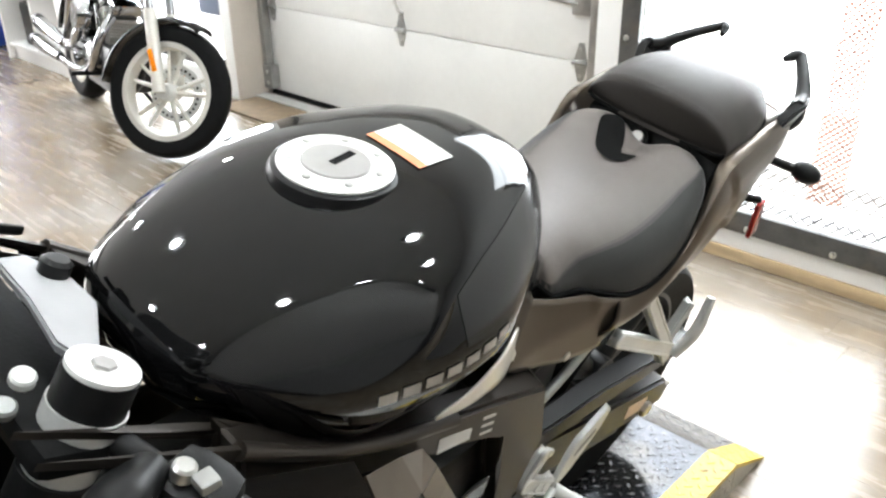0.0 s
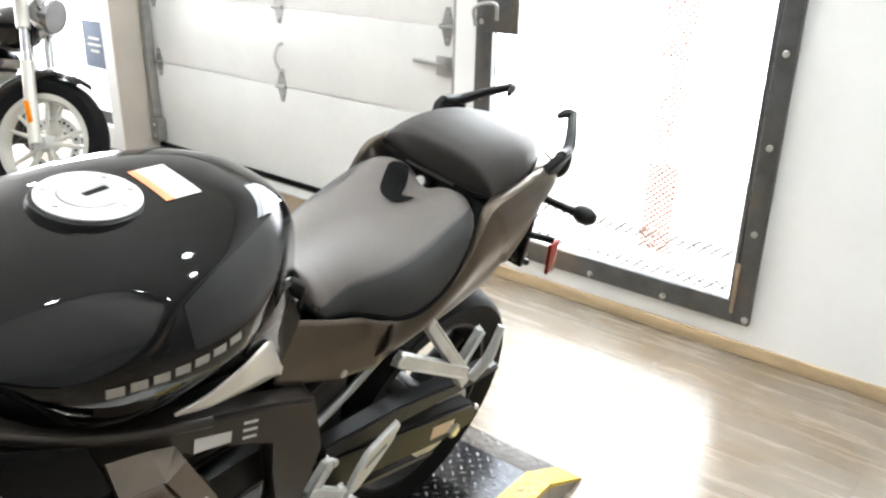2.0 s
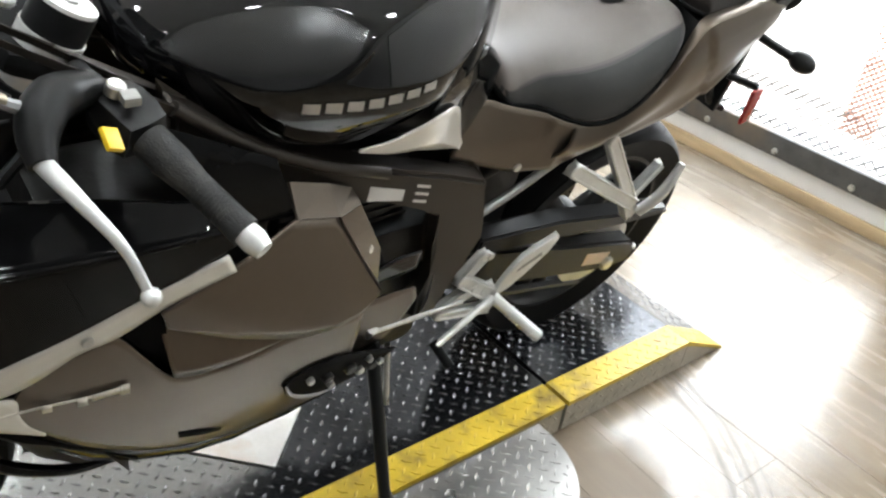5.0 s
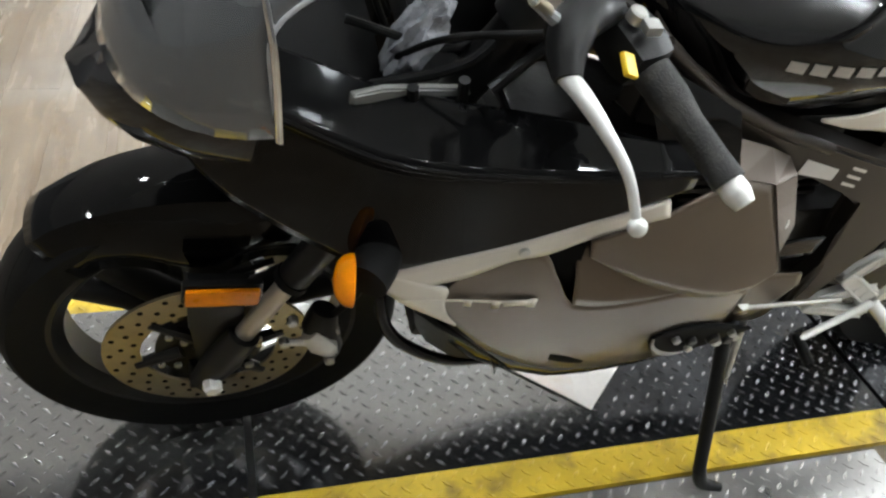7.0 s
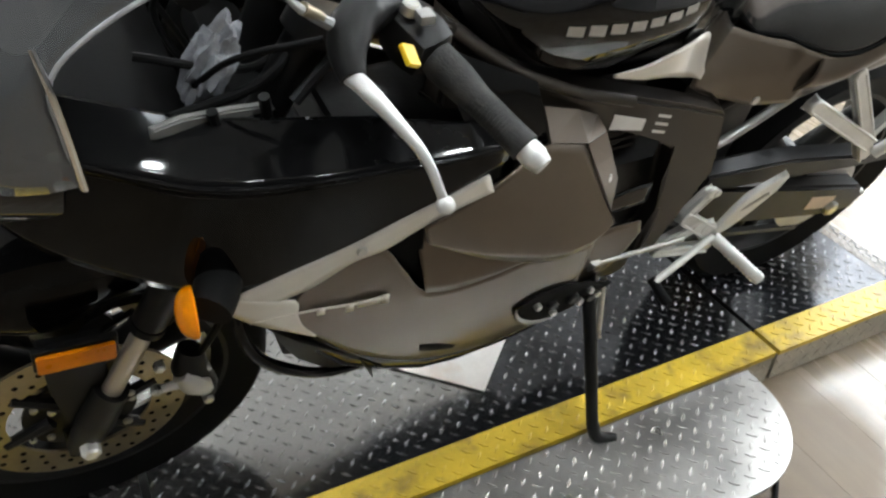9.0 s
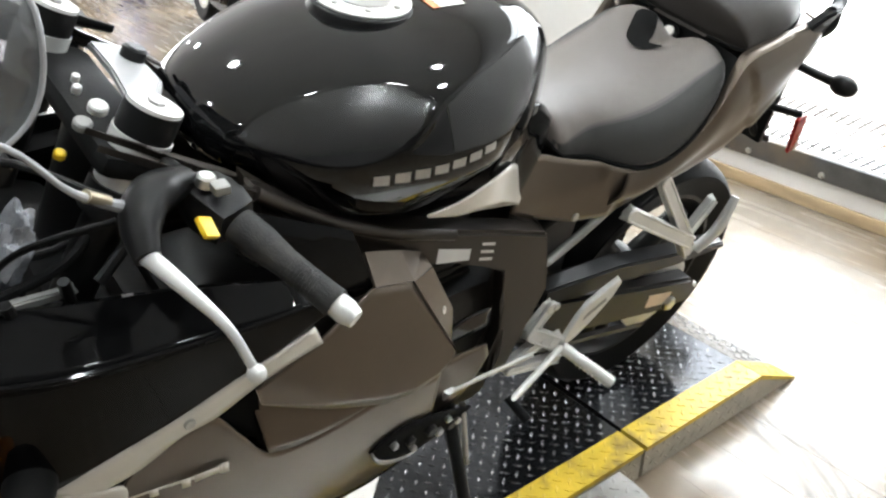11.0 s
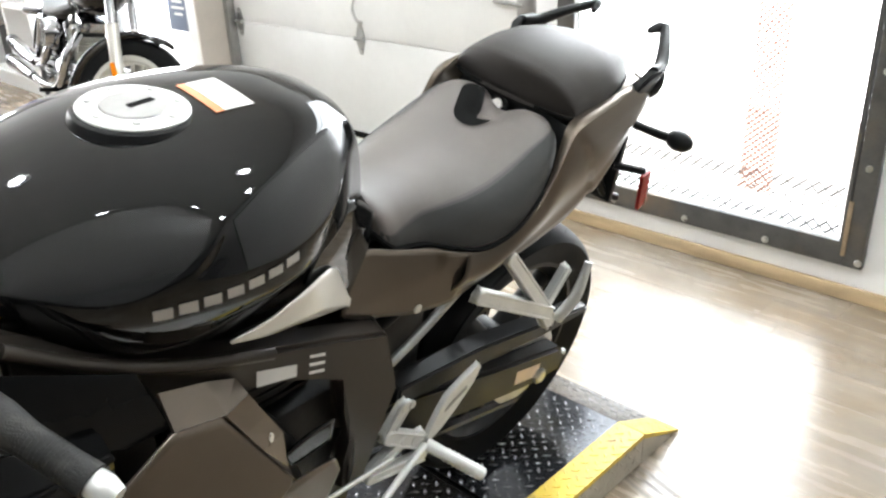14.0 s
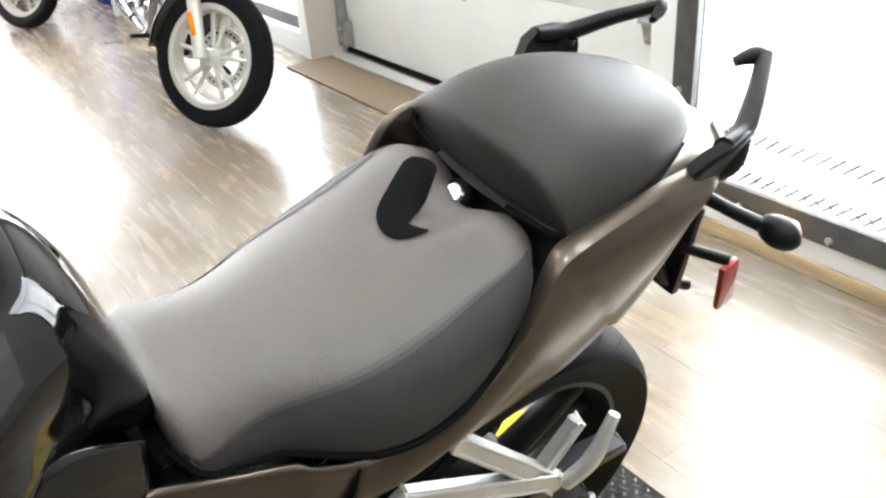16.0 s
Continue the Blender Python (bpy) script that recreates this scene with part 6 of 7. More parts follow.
for s in (1, -1):
    bp("subframe_rail", tube([(s * 0.10, 0.92, 0.62), (s * 0.105, 1.10, 0.70), (s * 0.095, 1.42, 0.79)], 0.012, 10), SATINBLACK, "black subframe tube")
    bp("brake_line" if s == -1 else "linkage_tube", tube([(s * 0.125, 0.938, 0.560), (s * 0.128, 1.02, 0.60), (s * 0.125, 1.125, 0.655)], 0.008, 10), CASTDARK, "grey tube behind the frame")
    # passenger peg bracket
    pb = bp("passenger_bracket", casting(PEG_LEGS, 0.140, 0.013, s), CASTALU, "cast aluminium passenger peg bracket")
    ribs(PEG_LEGS, 0.140, 0.013, s, pb)
    part("passenger_peg", tube([(s * 0.16, 1.418, 0.475), (s * 0.175, 1.44, 0.53), (s * 0.17, 1.468, 0.598)], [0.011, 0.012, 0.008], 10), CASTALU, pb, "folded passenger peg")
    # rear set
    rs = bp("footrest_bracket", casting(REST_LEGS, 0.160, 0.011, s), CASTALU, "cast aluminium footrest bracket")
    ribs(REST_LEGS, 0.160, 0.011, s, rs)
    part("heel_plate", prism([(1.035, 0.385), (1.045, 0.425), (1.062, 0.455), (1.080, 0.481), (1.120, 0.500), (1.155, 0.513), (1.164, 0.503), (1.150, 0.472), (1.110, 0.430), (1.075, 0.402)], lambda y, z, d: (s * (0.168 + d), y, z), 0.008, bevel=0.002), CASTALU, rs, "aluminium heel plate")
    part("heel_slot", prism([(1.078, 0.446), (1.085, 0.456), (1.128, 0.478), (1.130, 0.470)], lambda y, z, d: (s * (0.1745 + d), y, z), 0.003), CASTDARK, rs, "slot in the heel plate")
    part("footpeg", tube([(s * 0.175, 1.040, 0.392), (s * 0.22, 1.071, 0.369), (s * 0.262, 1.105, 0.342)], [0.012, 0.0105, 0.0115], 12), CASTALU, rs, "aluminium foot peg")
    for k in range(8):
        q = 0.36 + 0.08 * k
        c = Vector((s * (0.175 + 0.087 * q), 1.040 + 0.065 * q, 0.392 - 0.050 * q))
        part("peg_ridge", disc(c, (s * 0.087, 0.065, -0.05), 0.0128, 0.003, 12), CASTALU, rs)
    for y, z in ((0.99, 0.515), (0.94, 0.41), (1.04, 0.40)):
        part("bolt", disc((s * 0.170, y, z), (s, 0, 0), 0.008, 0.006, 12), ZINC, rs)
sh = bp("shift_lever", tube([(0.178, 1.035, 0.395), (0.20, 0.95, 0.385), (0.215, 0.885, 0.372)], [0.007, 0.0065, 0.006], 10), CASTALU, "aluminium shift lever")
part("toe_peg", tube([(0.205, 0.885, 0.372), (0.252, 0.895, 0.352)], 0.009, 12), RUBBER, sh, "black rubber toe peg")
part("linkage_rod", tube([(0.182, 0.76, 0.435), (0.182, 0.95, 0.425)], 0.0045, 8), ZINC, sh, "thin linkage rod")
part("linkage_joint", tube([(0.17, 0.755, 0.415), (0.182, 0.757, 0.445)], 0.010, 10), CASTALU, sh)
# side stand, down
st = bp("side_stand", tube([(0.135, 0.812, 0.330), (0.235, 0.790, 0.215), (0.315, 0.778, 0.105)], [0.014, 0.0125, 0.0115], 12), SATINBLACK, "black side stand, swung down")
part("stand_foot", tube([(0.310, 0.779, 0.112), (0.325, 0.790, 0.082), (0.338, 0.825, 0.074)], [0.0125, 0.013, 0.009], 12), SATINBLACK, st)
part("stand_spring", tube([(0.150, 0.835, 0.330), (0.205, 0.822, 0.225)], 0.006, 10), ZINC, st, "bright return spring")

# ---- seats and tail ----
SY = [0.952, 0.966, 1.0, 1.04, 1.08, 1.123, 1.17, 1.22, 1.27, 1.31, 1.335]


def seat_top(y):
    return ease(y, SY, [0.874, 0.866, 0.861, 0.859, 0.860, 0.864, 0.871, 0.884, 0.904, 0.920, 0.912])


def seat_low(y):
    return ease(y, SY, [0.818, 0.797, 0.785, 0.776, 0.763, 0.753, 0.757, 0.779, 0.814, 0.845, 0.872])


def seat_half(y):
    return ease(y, SY, [0.080, 0.104, 0.106, 0.109, 0.126, 0.146, 0.157, 0.160, 0.152, 0.135, 0.105])


P0, P1 = Vector((-0.054, 1.308)), Vector((-0.010, 1.243))  # the strap pocket's line


def seat_point(y, a):
    """Half section of the seat at y: a from 0 (crown) to 1 (lower edge), the right half negative."""
    t, l, h = seat_top(y), seat_low(y), seat_half(y)
    q = ease(y, [0.945, 1.05, 1.15, 1.335], [0.95, 0.85, 0.60, 0.52])
    b = min(abs(a), 1) * math.pi / 2
    x = math.copysign(h * max(math.sin(b), 0) ** 0.9, a)
    z = l + (t - l) * max(math.cos(b), 0) ** q
    z -= 0.020 * math.exp(-((x - 0.012) / 0.034) ** 2 - ((y - 1.290) / 0.034) ** 2)
    z -= 0.036 * math.exp(-((x - 0.005) / 0.042) ** 2 - ((y - 1.34) / 0.030) ** 2)
    return x, z


SEAT_N, SEAT_M = 150, 121
grid = [[(seat_point(y, a)[0], y, seat_point(y, a)[1]) for a in np.linspace(-1, 1, SEAT_M)] for y in np.linspace(SY[0], SY[-1], SEAT_N)]
skin = bmesh.new()
vs = [[skin.verts.new(c) for c in r] for r in grid]
for i in range(SEAT_N - 1):
    for j in range(SEAT_M - 1):
        skin.faces.new([vs[i][j], vs[i][j + 1], vs[i + 1][j + 1], vs[i + 1][j]])
skin.faces.new(vs[-1])
skin.faces.new(vs[0])
seat = bp("rider_seat", skin, VINYL, "grey-brown vinyl rider seat with charcoal side inlay", smooth=70)


def seat_height(x, y):
    h = seat_half(y)
    a = math.asin(min((abs(x) / h) ** (1 / 0.9), 1.0)) / (math.pi / 2)
    return seat_point(y, a if x >= 0 else -a)[1]


# black skin laid over the seat to imitate the strap pocket's shade
path = spline([P0, P0.lerp(P1, 0.55), P1, (0.012, 1.236), (0.032, 1.256)], 34)
liner = []
for i, p in enumerate(path):
    d = Vector(path[min(i + 1, 33)] - path[max(i - 1, 0)]).normalized()
    r = ease(i / 33, [0.0, 0.06, 0.5, 0.72, 0.9, 1.0], [0.012, 0.020, 0.0225, 0.016, 0.008, 0.002])
    row = []
    for q in np.linspace(-1, 1, 9):
        x, y = p[0] - d.y * r * q, min(p[1] + d.x * r * q, 1.333)
        row.append((x, y, seat_height(x, y) + 0.0022))
    liner.append(row)
part("strap_recess", loft(liner, False), GROOVE, seat, "black skin for the strap pocket's shade", 60)
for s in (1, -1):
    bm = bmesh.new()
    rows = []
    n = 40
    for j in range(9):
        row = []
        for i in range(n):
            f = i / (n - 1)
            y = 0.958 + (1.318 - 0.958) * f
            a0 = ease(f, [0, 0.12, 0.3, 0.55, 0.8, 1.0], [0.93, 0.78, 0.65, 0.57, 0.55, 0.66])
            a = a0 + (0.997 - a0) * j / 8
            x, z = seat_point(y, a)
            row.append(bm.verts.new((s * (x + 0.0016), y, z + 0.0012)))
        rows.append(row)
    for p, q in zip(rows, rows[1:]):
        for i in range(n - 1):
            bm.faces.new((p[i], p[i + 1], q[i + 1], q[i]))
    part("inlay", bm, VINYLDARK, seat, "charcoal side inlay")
    # tinted bands put the soft sheen along the inlay into colour
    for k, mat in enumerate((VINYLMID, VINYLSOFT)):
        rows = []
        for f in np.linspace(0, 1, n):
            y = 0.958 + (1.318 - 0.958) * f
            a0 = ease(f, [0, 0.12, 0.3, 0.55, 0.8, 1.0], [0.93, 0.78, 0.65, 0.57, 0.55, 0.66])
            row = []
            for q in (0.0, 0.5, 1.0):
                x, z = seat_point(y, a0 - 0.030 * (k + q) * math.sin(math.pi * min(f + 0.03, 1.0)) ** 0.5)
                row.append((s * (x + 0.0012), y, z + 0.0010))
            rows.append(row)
        part("inlay_edge", loft(rows, False), mat, seat, "sheen gradient beside the inlay, in tinted bands", 70)
    ys = np.linspace(0.947, 1.334, 30)
    part("piping", tube([(s * (seat_half(y) + 0.002), y, seat_low(y) - 0.002) for y in ys], 0.0042, 8, steps=70), GROOVE, seat, "black seat edge")
bp("seat_base", block((-0.088, 0.935, 0.70), (0.088, 1.345, 0.80), 0.02), SATINBLACK, "black under-seat tray")
lk = bp("seat_lock", disc((-0.007, 1.3254, 0.8872), (0.10, -0.72, 0.68), 0.0185, 0.010, 24), RUBBER, "bright round seat lock in a black collar")
part("lock_barrel", disc((-0.0065, 1.3219, 0.8908), (0.10, -0.72, 0.68), 0.0125, 0.010, 20), CHROME, lk, "bright lock barrel")
part("key_slot", block((-0.0012, -0.006, 0.0), (0.0012, 0.006, 0.0008), 0.0, Matrix.Translation((-0.006, 1.3181, 0.8945)) @ Vector((0.10, -0.72, 0.68)).to_track_quat("Z", "Y").to_matrix().to_4x4()), GROOVE, lk)
bp("lock_plate", loft([[(x, y, z + 0.012 * (1 - (x / 0.13) ** 2)) for x in np.linspace(-0.125, 0.125, 11)] for y, z in ((1.325, 0.842), (1.342, 0.862), (1.352, 0.895), (1.39, 0.912))], False), SATINBLACK, "dark tail hump under the pillion seat")


fair("side_panel", [(0.895, 0.800), (0.925, 0.806), (0.960, 0.795), (1.0, 0.784), (1.04, 0.775), (1.09, 0.757), (1.125, 0.747)], [(0.855, 0.738), (0.885, 0.718), (0.92, 0.701), (0.955, 0.688), (1.0, 0.673), (1.04, 0.668), (1.085, 0.666)], GREYPAINT, 0.0, "satin grey-brown side panel", n=30, m=10, surf=lambda y, v: ease(y, [0.855, 0.93, 1.0, 1.1], [0.138, 0.132, 0.137, 0.150]) - 0.55 * max(v - 0.735, 0) * (0.6 if y < 1.05 else 0.2))
screw((0.1365, 1.012, 0.679), r=0.008)
FRONT = [(0.149, 1.102, 0.749), (0.151, 1.123, 0.748), (0.161, 1.17, 0.752), (0.164, 1.22, 0.776)]
TAIL_TOP = FRONT + [(0.156, 1.27, 0.815), (0.146, 1.300, 0.868), (0.138, 1.325, 0.912), (0.138, 1.350, 0.924), (0.140, 1.42, 0.935), (0.138, 1.488, 0.943), (0.134, 1.56, 0.941), (0.10, 1.63, 0.918), (0.05, 1.68, 0.907)]
TAIL_EDGE = [(x + 0.002, y, z - 0.003) for x, y, z in FRONT] + [(0.163, 1.27, 0.810), (0.161, 1.300, 0.860), (0.158, 1.322, 0.900), (0.157, 1.345, 0.913), (0.155, 1.40, 0.923), (0.151, 1.48, 0.934), (0.145, 1.56, 0.931), (0.105, 1.63, 0.908), (0.055, 1.68, 0.897)]
TAIL_LOW = [(0.141, 1.066, 0.668), (0.142, 1.105, 0.664), (0.143, 1.155, 0.674), (0.143, 1.22, 0.684), (0.143, 1.285, 0.693), (0.142, 1.33, 0.701), (0.142, 1.36, 0.707), (0.141, 1.40, 0.718), (0.140, 1.455, 0.752), (0.140, 1.505, 0.806), (0.138, 1.552, 0.868), (0.10, 1.63, 0.865), (0.05, 1.68, 0.87)]
for s in (1, -1):
    T, A, B = (spline(c, 90) for c in (TAIL_TOP, TAIL_EDGE, TAIL_LOW))
    rows = [[(s * t[0], t[1], t[2]) for t in T]]
    for j in range(17):
        q = j / 16
        row = []
        for a, b in zip(A, B):
            p = a + (b - a) * q
            behind = p[1] - 1.322 - 0.745 * (0.918 - p[2])
            swell = 0.013 * math.sin(math.pi * min(q * 1.25, 1.0)) * min(max((1.66 - p[1]) * 6, 0.0), 1.0)
            step = 0.007 * min(max(behind / 0.006, 0.0), 1.0) * min(q * 8, 1.0) * min(max((1.62 - p[1]) * 8, 0.0), 1.0)
            row.append((s * (p[0] + (swell if behind < 0 else swell * 0.75) + step), p[1], p[2]))
        rows.append(row)
    thick(bp("tail_fairing", loft(rows, False), GREYPAINT, "satin grey-brown tail fairing" if s == 1 else "", smooth=28), 0.004, -1.0 if s == 1 else 1.0)
thick(bp("tail_top", loft([[(x * w, y, z) for x in np.linspace(-1, 1, 9)] for y, w, z in ((1.352, 0.130, 0.914), (1.42, 0.137, 0.924), (1.50, 0.136, 0.932), (1.56, 0.132, 0.934), (1.63, 0.10, 0.914), (1.69, 0.05, 0.90))], False), GREYPAINT, "grey-brown tail top"), 0.004)
bp("tail_lamp", loft([[(0.05 * math.cos(a), 1.68 + 0.012 * math.sin(a), 0.868 + 0.018 * math.sin(a)) for a in np.linspace(0, 2 * math.pi, 16, endpoint=False)], [(0.045 * math.cos(a), 1.695, 0.866 + 0.015 * math.sin(a)) for a in np.linspace(0, 2 * math.pi, 16, endpoint=False)]]), RED, "red tail lamp")
# pillion seat: a low dome cut off by a dark, slightly overhung front face
PY = [1.330, 1.36, 1.42, 1.48, 1.55, 1.60, 1.625]
rows = [(1.334, 0.130, 0.922, 0.917, 3.0), (1.328, 0.134, 0.945, 0.916, 3.0), (1.326, 0.136, 0.964, 0.916, 3.0), (1.327, 0.1365, 0.974, 0.916, 3.0)]
for y in list(np.linspace(1.330, 1.36, 5)) + list(np.linspace(1.37, PY[-1], 26)):
    rows.append((y, ease(y, PY, [0.137, 0.138, 0.138, 0.128, 0.100, 0.068, 0.036]), ease(y, PY, [0.979, 0.991, 1.002, 1.002, 0.988, 0.970, 0.952]), ease(y, PY, [0.917, 0.921, 0.931, 0.939, 0.942, 0.940, 0.936]), ease(y, PY, [3.0, 2.8, 2.5, 2.4, 2.4, 2.4, 2.2])))
rings = []
for y, h, t, l, k in rows:
    bow = 0.022 * max(1 - (y - 1.326) / 0.12, 0)
    ring = [(h * q, y + bow * q * q, l + (t - l) * max(1 - abs(q) ** k, 0.0) ** 0.6) for q in [math.sin(a) for a in np.linspace(-math.pi / 2, math.pi / 2, 41)]]
    rings.append(ring + [(h * q, y + bow * q * q, l - 0.004) for q in np.linspace(0.96, -0.96, 9)])
pill = bp("pillion_seat", loft(rings), PILLION, "black vinyl pillion seat", smooth=48)
for s in (1, -1):
    part("piping", tube([(s * 0.060, 1.334, 0.913), (s * 0.132, 1.352, 0.915), (s * 0.139, 1.42, 0.929), (s * 0.129, 1.48, 0.937), (s * 0.100, 1.55, 0.941)], 0.0032, 8, steps=40), GROOVE, pill)
# grab handles
for s in (1, -1):
    gh = bp("grab_handle", prism([(1.492, 0.906), (1.505, 0.926), (1.515, 0.946), (1.530, 0.964), (1.552, 0.972), (1.580, 0.974), (1.602, 0.972), (1.600, 0.948), (1.590, 0.925), (1.560, 0.898), (1.520, 0.896)], lambda y, z, d: (s * (0.126 + 0.45 * max(z - 0.915, 0) - 0.35 * max(y - 1.56, 0) + d), y, z), 0.015, bevel=0.004), SATINBLACK, "black moulded grab handle")
    part("handle_foot", tube([(s * 0.096, 1.540, 0.912), (s * 0.122, 1.556, 0.914), (s * 0.140, 1.582, 0.932), (s * 0.139, 1.592, 0.960)], [0.014, 0.019, 0.019, 0.014], 14, steps=20), SATINBLACK, gh)
    part("handle_bar", tube([(s * 0.150, 1.548, 0.966), (s * 0.141, 1.592, 0.964), (s * 0.115, 1.640, 0.983), (s * 0.080, 1.694, 1.003)], [0.012, 0.0145, 0.012, 0.0105], 12, steps=30, flat=0.8), SATINBLACK, gh)
    part("handle_tip", tube([(s * 0.084, 1.690, 1.002), (s * 0.074, 1.688, 1.003), (s * 0.064, 1.662, 0.996)], [0.0105, 0.010, 0.006], 10, flat=0.8), SATINBLACK, gh)
    ts = bp("turn_signal", tube([(s * 0.05, 1.66, 0.812), (s * 0.11, 1.68, 0.804), (s * 0.15, 1.695, 0.800)], [0.011, 0.009, 0.010], 10), SATINBLACK, "rear turn signal on a black stalk")
    bm = bmesh.new()
    bmesh.ops.create_uvsphere(bm, u_segments=18, v_segments=12, radius=1.0)
    bmesh.ops.transform(bm, matrix=Matrix.Translation((s * 0.173, 1.703, 0.799)) @ Matrix.Diagonal((0.030, 0.021, 0.021, 1)), verts=bm.verts)
    part("signal_body", bm, SATINBLACK, ts, "black signal housing")
    bm = bmesh.new()
    bmesh.ops.create_uvsphere(bm, u_segments=16, v_segments=10, radius=1.0)
    bmesh.ops.transform(bm, matrix=Matrix.Translation((s * 0.177, 1.716, 0.797)) @ Matrix.Diagonal((0.019, 0.012, 0.0175, 1)), verts=bm.verts)
    part("signal_lens", bm, AMBER, ts, "amber lens")
    part("lens", tube([(s * 0.177, 1.714, 0.799), (s * 0.181, 1.724, 0.799)], [0.019, 0.013], 14), AMBER, ts, "amber lens")
# number plate bracket
nb = bp("plate_bracket", merged(block((-0.03, 1.60, 0.70), (0.03, 1.68, 0.86), 0.012), block((-0.06, 1.70, 0.60), (0.06, 1.715, 0.76), 0.004, Matrix.Translation((0, 0, 0)))), SATINBLACK, "black number plate bracket")
part("plate_arm", tube([(0.02, 1.66, 0.72), (0.04, 1.70, 0.62), (0.055, 1.74, 0.60)], 0.009, 10), SATINBLACK, nb)
part("side_reflector", block((-0.005, -0.017, -0.046), (0.005, 0.017, 0.046), 0.004, Matrix.Translation((0.112, 1.742, 0.645)) @ Matrix.Rotation(radians(14), 4, "X")), RED, nb, "red side reflector")
part("reflector_arm", tube([(0.05, 1.70, 0.69), (0.108, 1.735, 0.690)], 0.009, 10), SATINBLACK, nb)

# ---- the cruiser standing by the glazed door: x forward, y to its left, z up ----
cruiser = thing("cruiser_motorcycle", "black and chrome cruiser motorcycle with pale cast wheels", "motorcycle", at=Matrix.Translation((-4.58, 2.272, 0.0)) @ Matrix.Rotation(radians(-9.0), 4, "Z") @ Matrix.Rotation(radians(-9.0), 4, "X"))


STEER = Matrix.Translation((1.52, 0, 0.335)) @ Matrix.Rotation(radians(40), 4, Vector((-0.25, 0, 0.685)).normalized()) @ Matrix.Translation((-1.52, 0, -0.335))
TURNED = {"front_wheel", "fork_leg", "handlebar", "triple_clamp", "headlamp", "front_mudguard", "turn_signal"}


def cp(name, bm, mat, label="", parent=None, smooth=40):
    ob = part(name, bm, mat, parent or cruiser, label, smooth)
    if name in TURNED and parent is None:
        ob.matrix_basis = STEER
    return ob


def cruiser_wheel(name, xc, r, width, rim_r, label):
    half = width / 2
    w = cp(name, lathe([(-0.06, 0.0), (-0.06, 0.035), (-0.03, 0.045), (0.03, 0.045), (0.06, 0.035), (0.06, 0.0)], 24, "y", (xc, 0, r)), CASTALU, label)
    prof = [(-half * 0.75, rim_r - 0.003)] + [(half * math.sin(a) / math.sin(1.3), rim_r + (r - rim_r) * (0.2 + 0.8 * math.cos(a) ** 0.5)) for a in np.linspace(-1.3, 1.3, 13)] + [(half * 0.75, rim_r - 0.003)]
    part("tyre", lathe(prof, 64, "y", (xc, 0, r), True), RUBBER, w, "black rubber tyre")
    part("rim", lathe([(-half * 0.78, rim_r + 0.008), (-half * 0.78, rim_r - 0.022), (-half * 0.4, rim_r - 0.034), (half * 0.4, rim_r - 0.034), (half * 0.78, rim_r - 0.022), (half * 0.78, rim_r + 0.008), (0, rim_r - 0.006)], 64, "y", (xc, 0, r), True), PALECAST, w, "pale cast rim")
    for k in range(5):
        for da in (-0.17, 0.17):
            a = 2 * math.pi * k / 5 + 0.35
            part("spoke", tube([(xc + 0.036 * math.cos(a + da), 0, r + 0.036 * math.sin(a + da)), (xc + (rim_r - 0.028) * math.cos(a + 1.2 * da), 0, r + (rim_r - 0.028) * math.sin(a + 1.2 * da))], [0.013, 0.010], 8), PALECAST, w)
    return w


SHOWCHROME = material("cruiser_chrome", (0.42, 0.42, 0.43), 0.14, 1.0, var=0.25, scale=14)
PALECAST = material("pale_cast_alloy", (0.62, 0.60, 0.55), 0.35, 0.35, var=0.06)
WB = 1.52
fw = cruiser_wheel("front_wheel", WB, 0.335, 0.10, 0.245, "front wheel with pale ten-spoke rim")
d = part("brake_disc", lathe([(0.062, 0.10), (0.067, 0.10), (0.067, 0.145), (0.062, 0.145)], 48, "y", (WB, 0, 0.335), True), CASTALU, fw, "steel brake disc", 30)
bm = bmesh.new()
for k in range(28):
    a = 2 * math.pi * k / 28
    disc((WB + 0.123 * math.cos(a), 0.060, 0.335 + 0.123 * math.sin(a)), (0, -1, 0), 0.007, 0.003, 8, bm, False)
part("drilling", bm, GROOVE, d)
cruiser_wheel("rear_wheel", 0.0, 0.32, 0.15, 0.215, "rear wheel with pale rim")
HEAD = Vector((WB - 0.25, 0, 1.02))
AXF = Vector((WB, 0, 0.335))
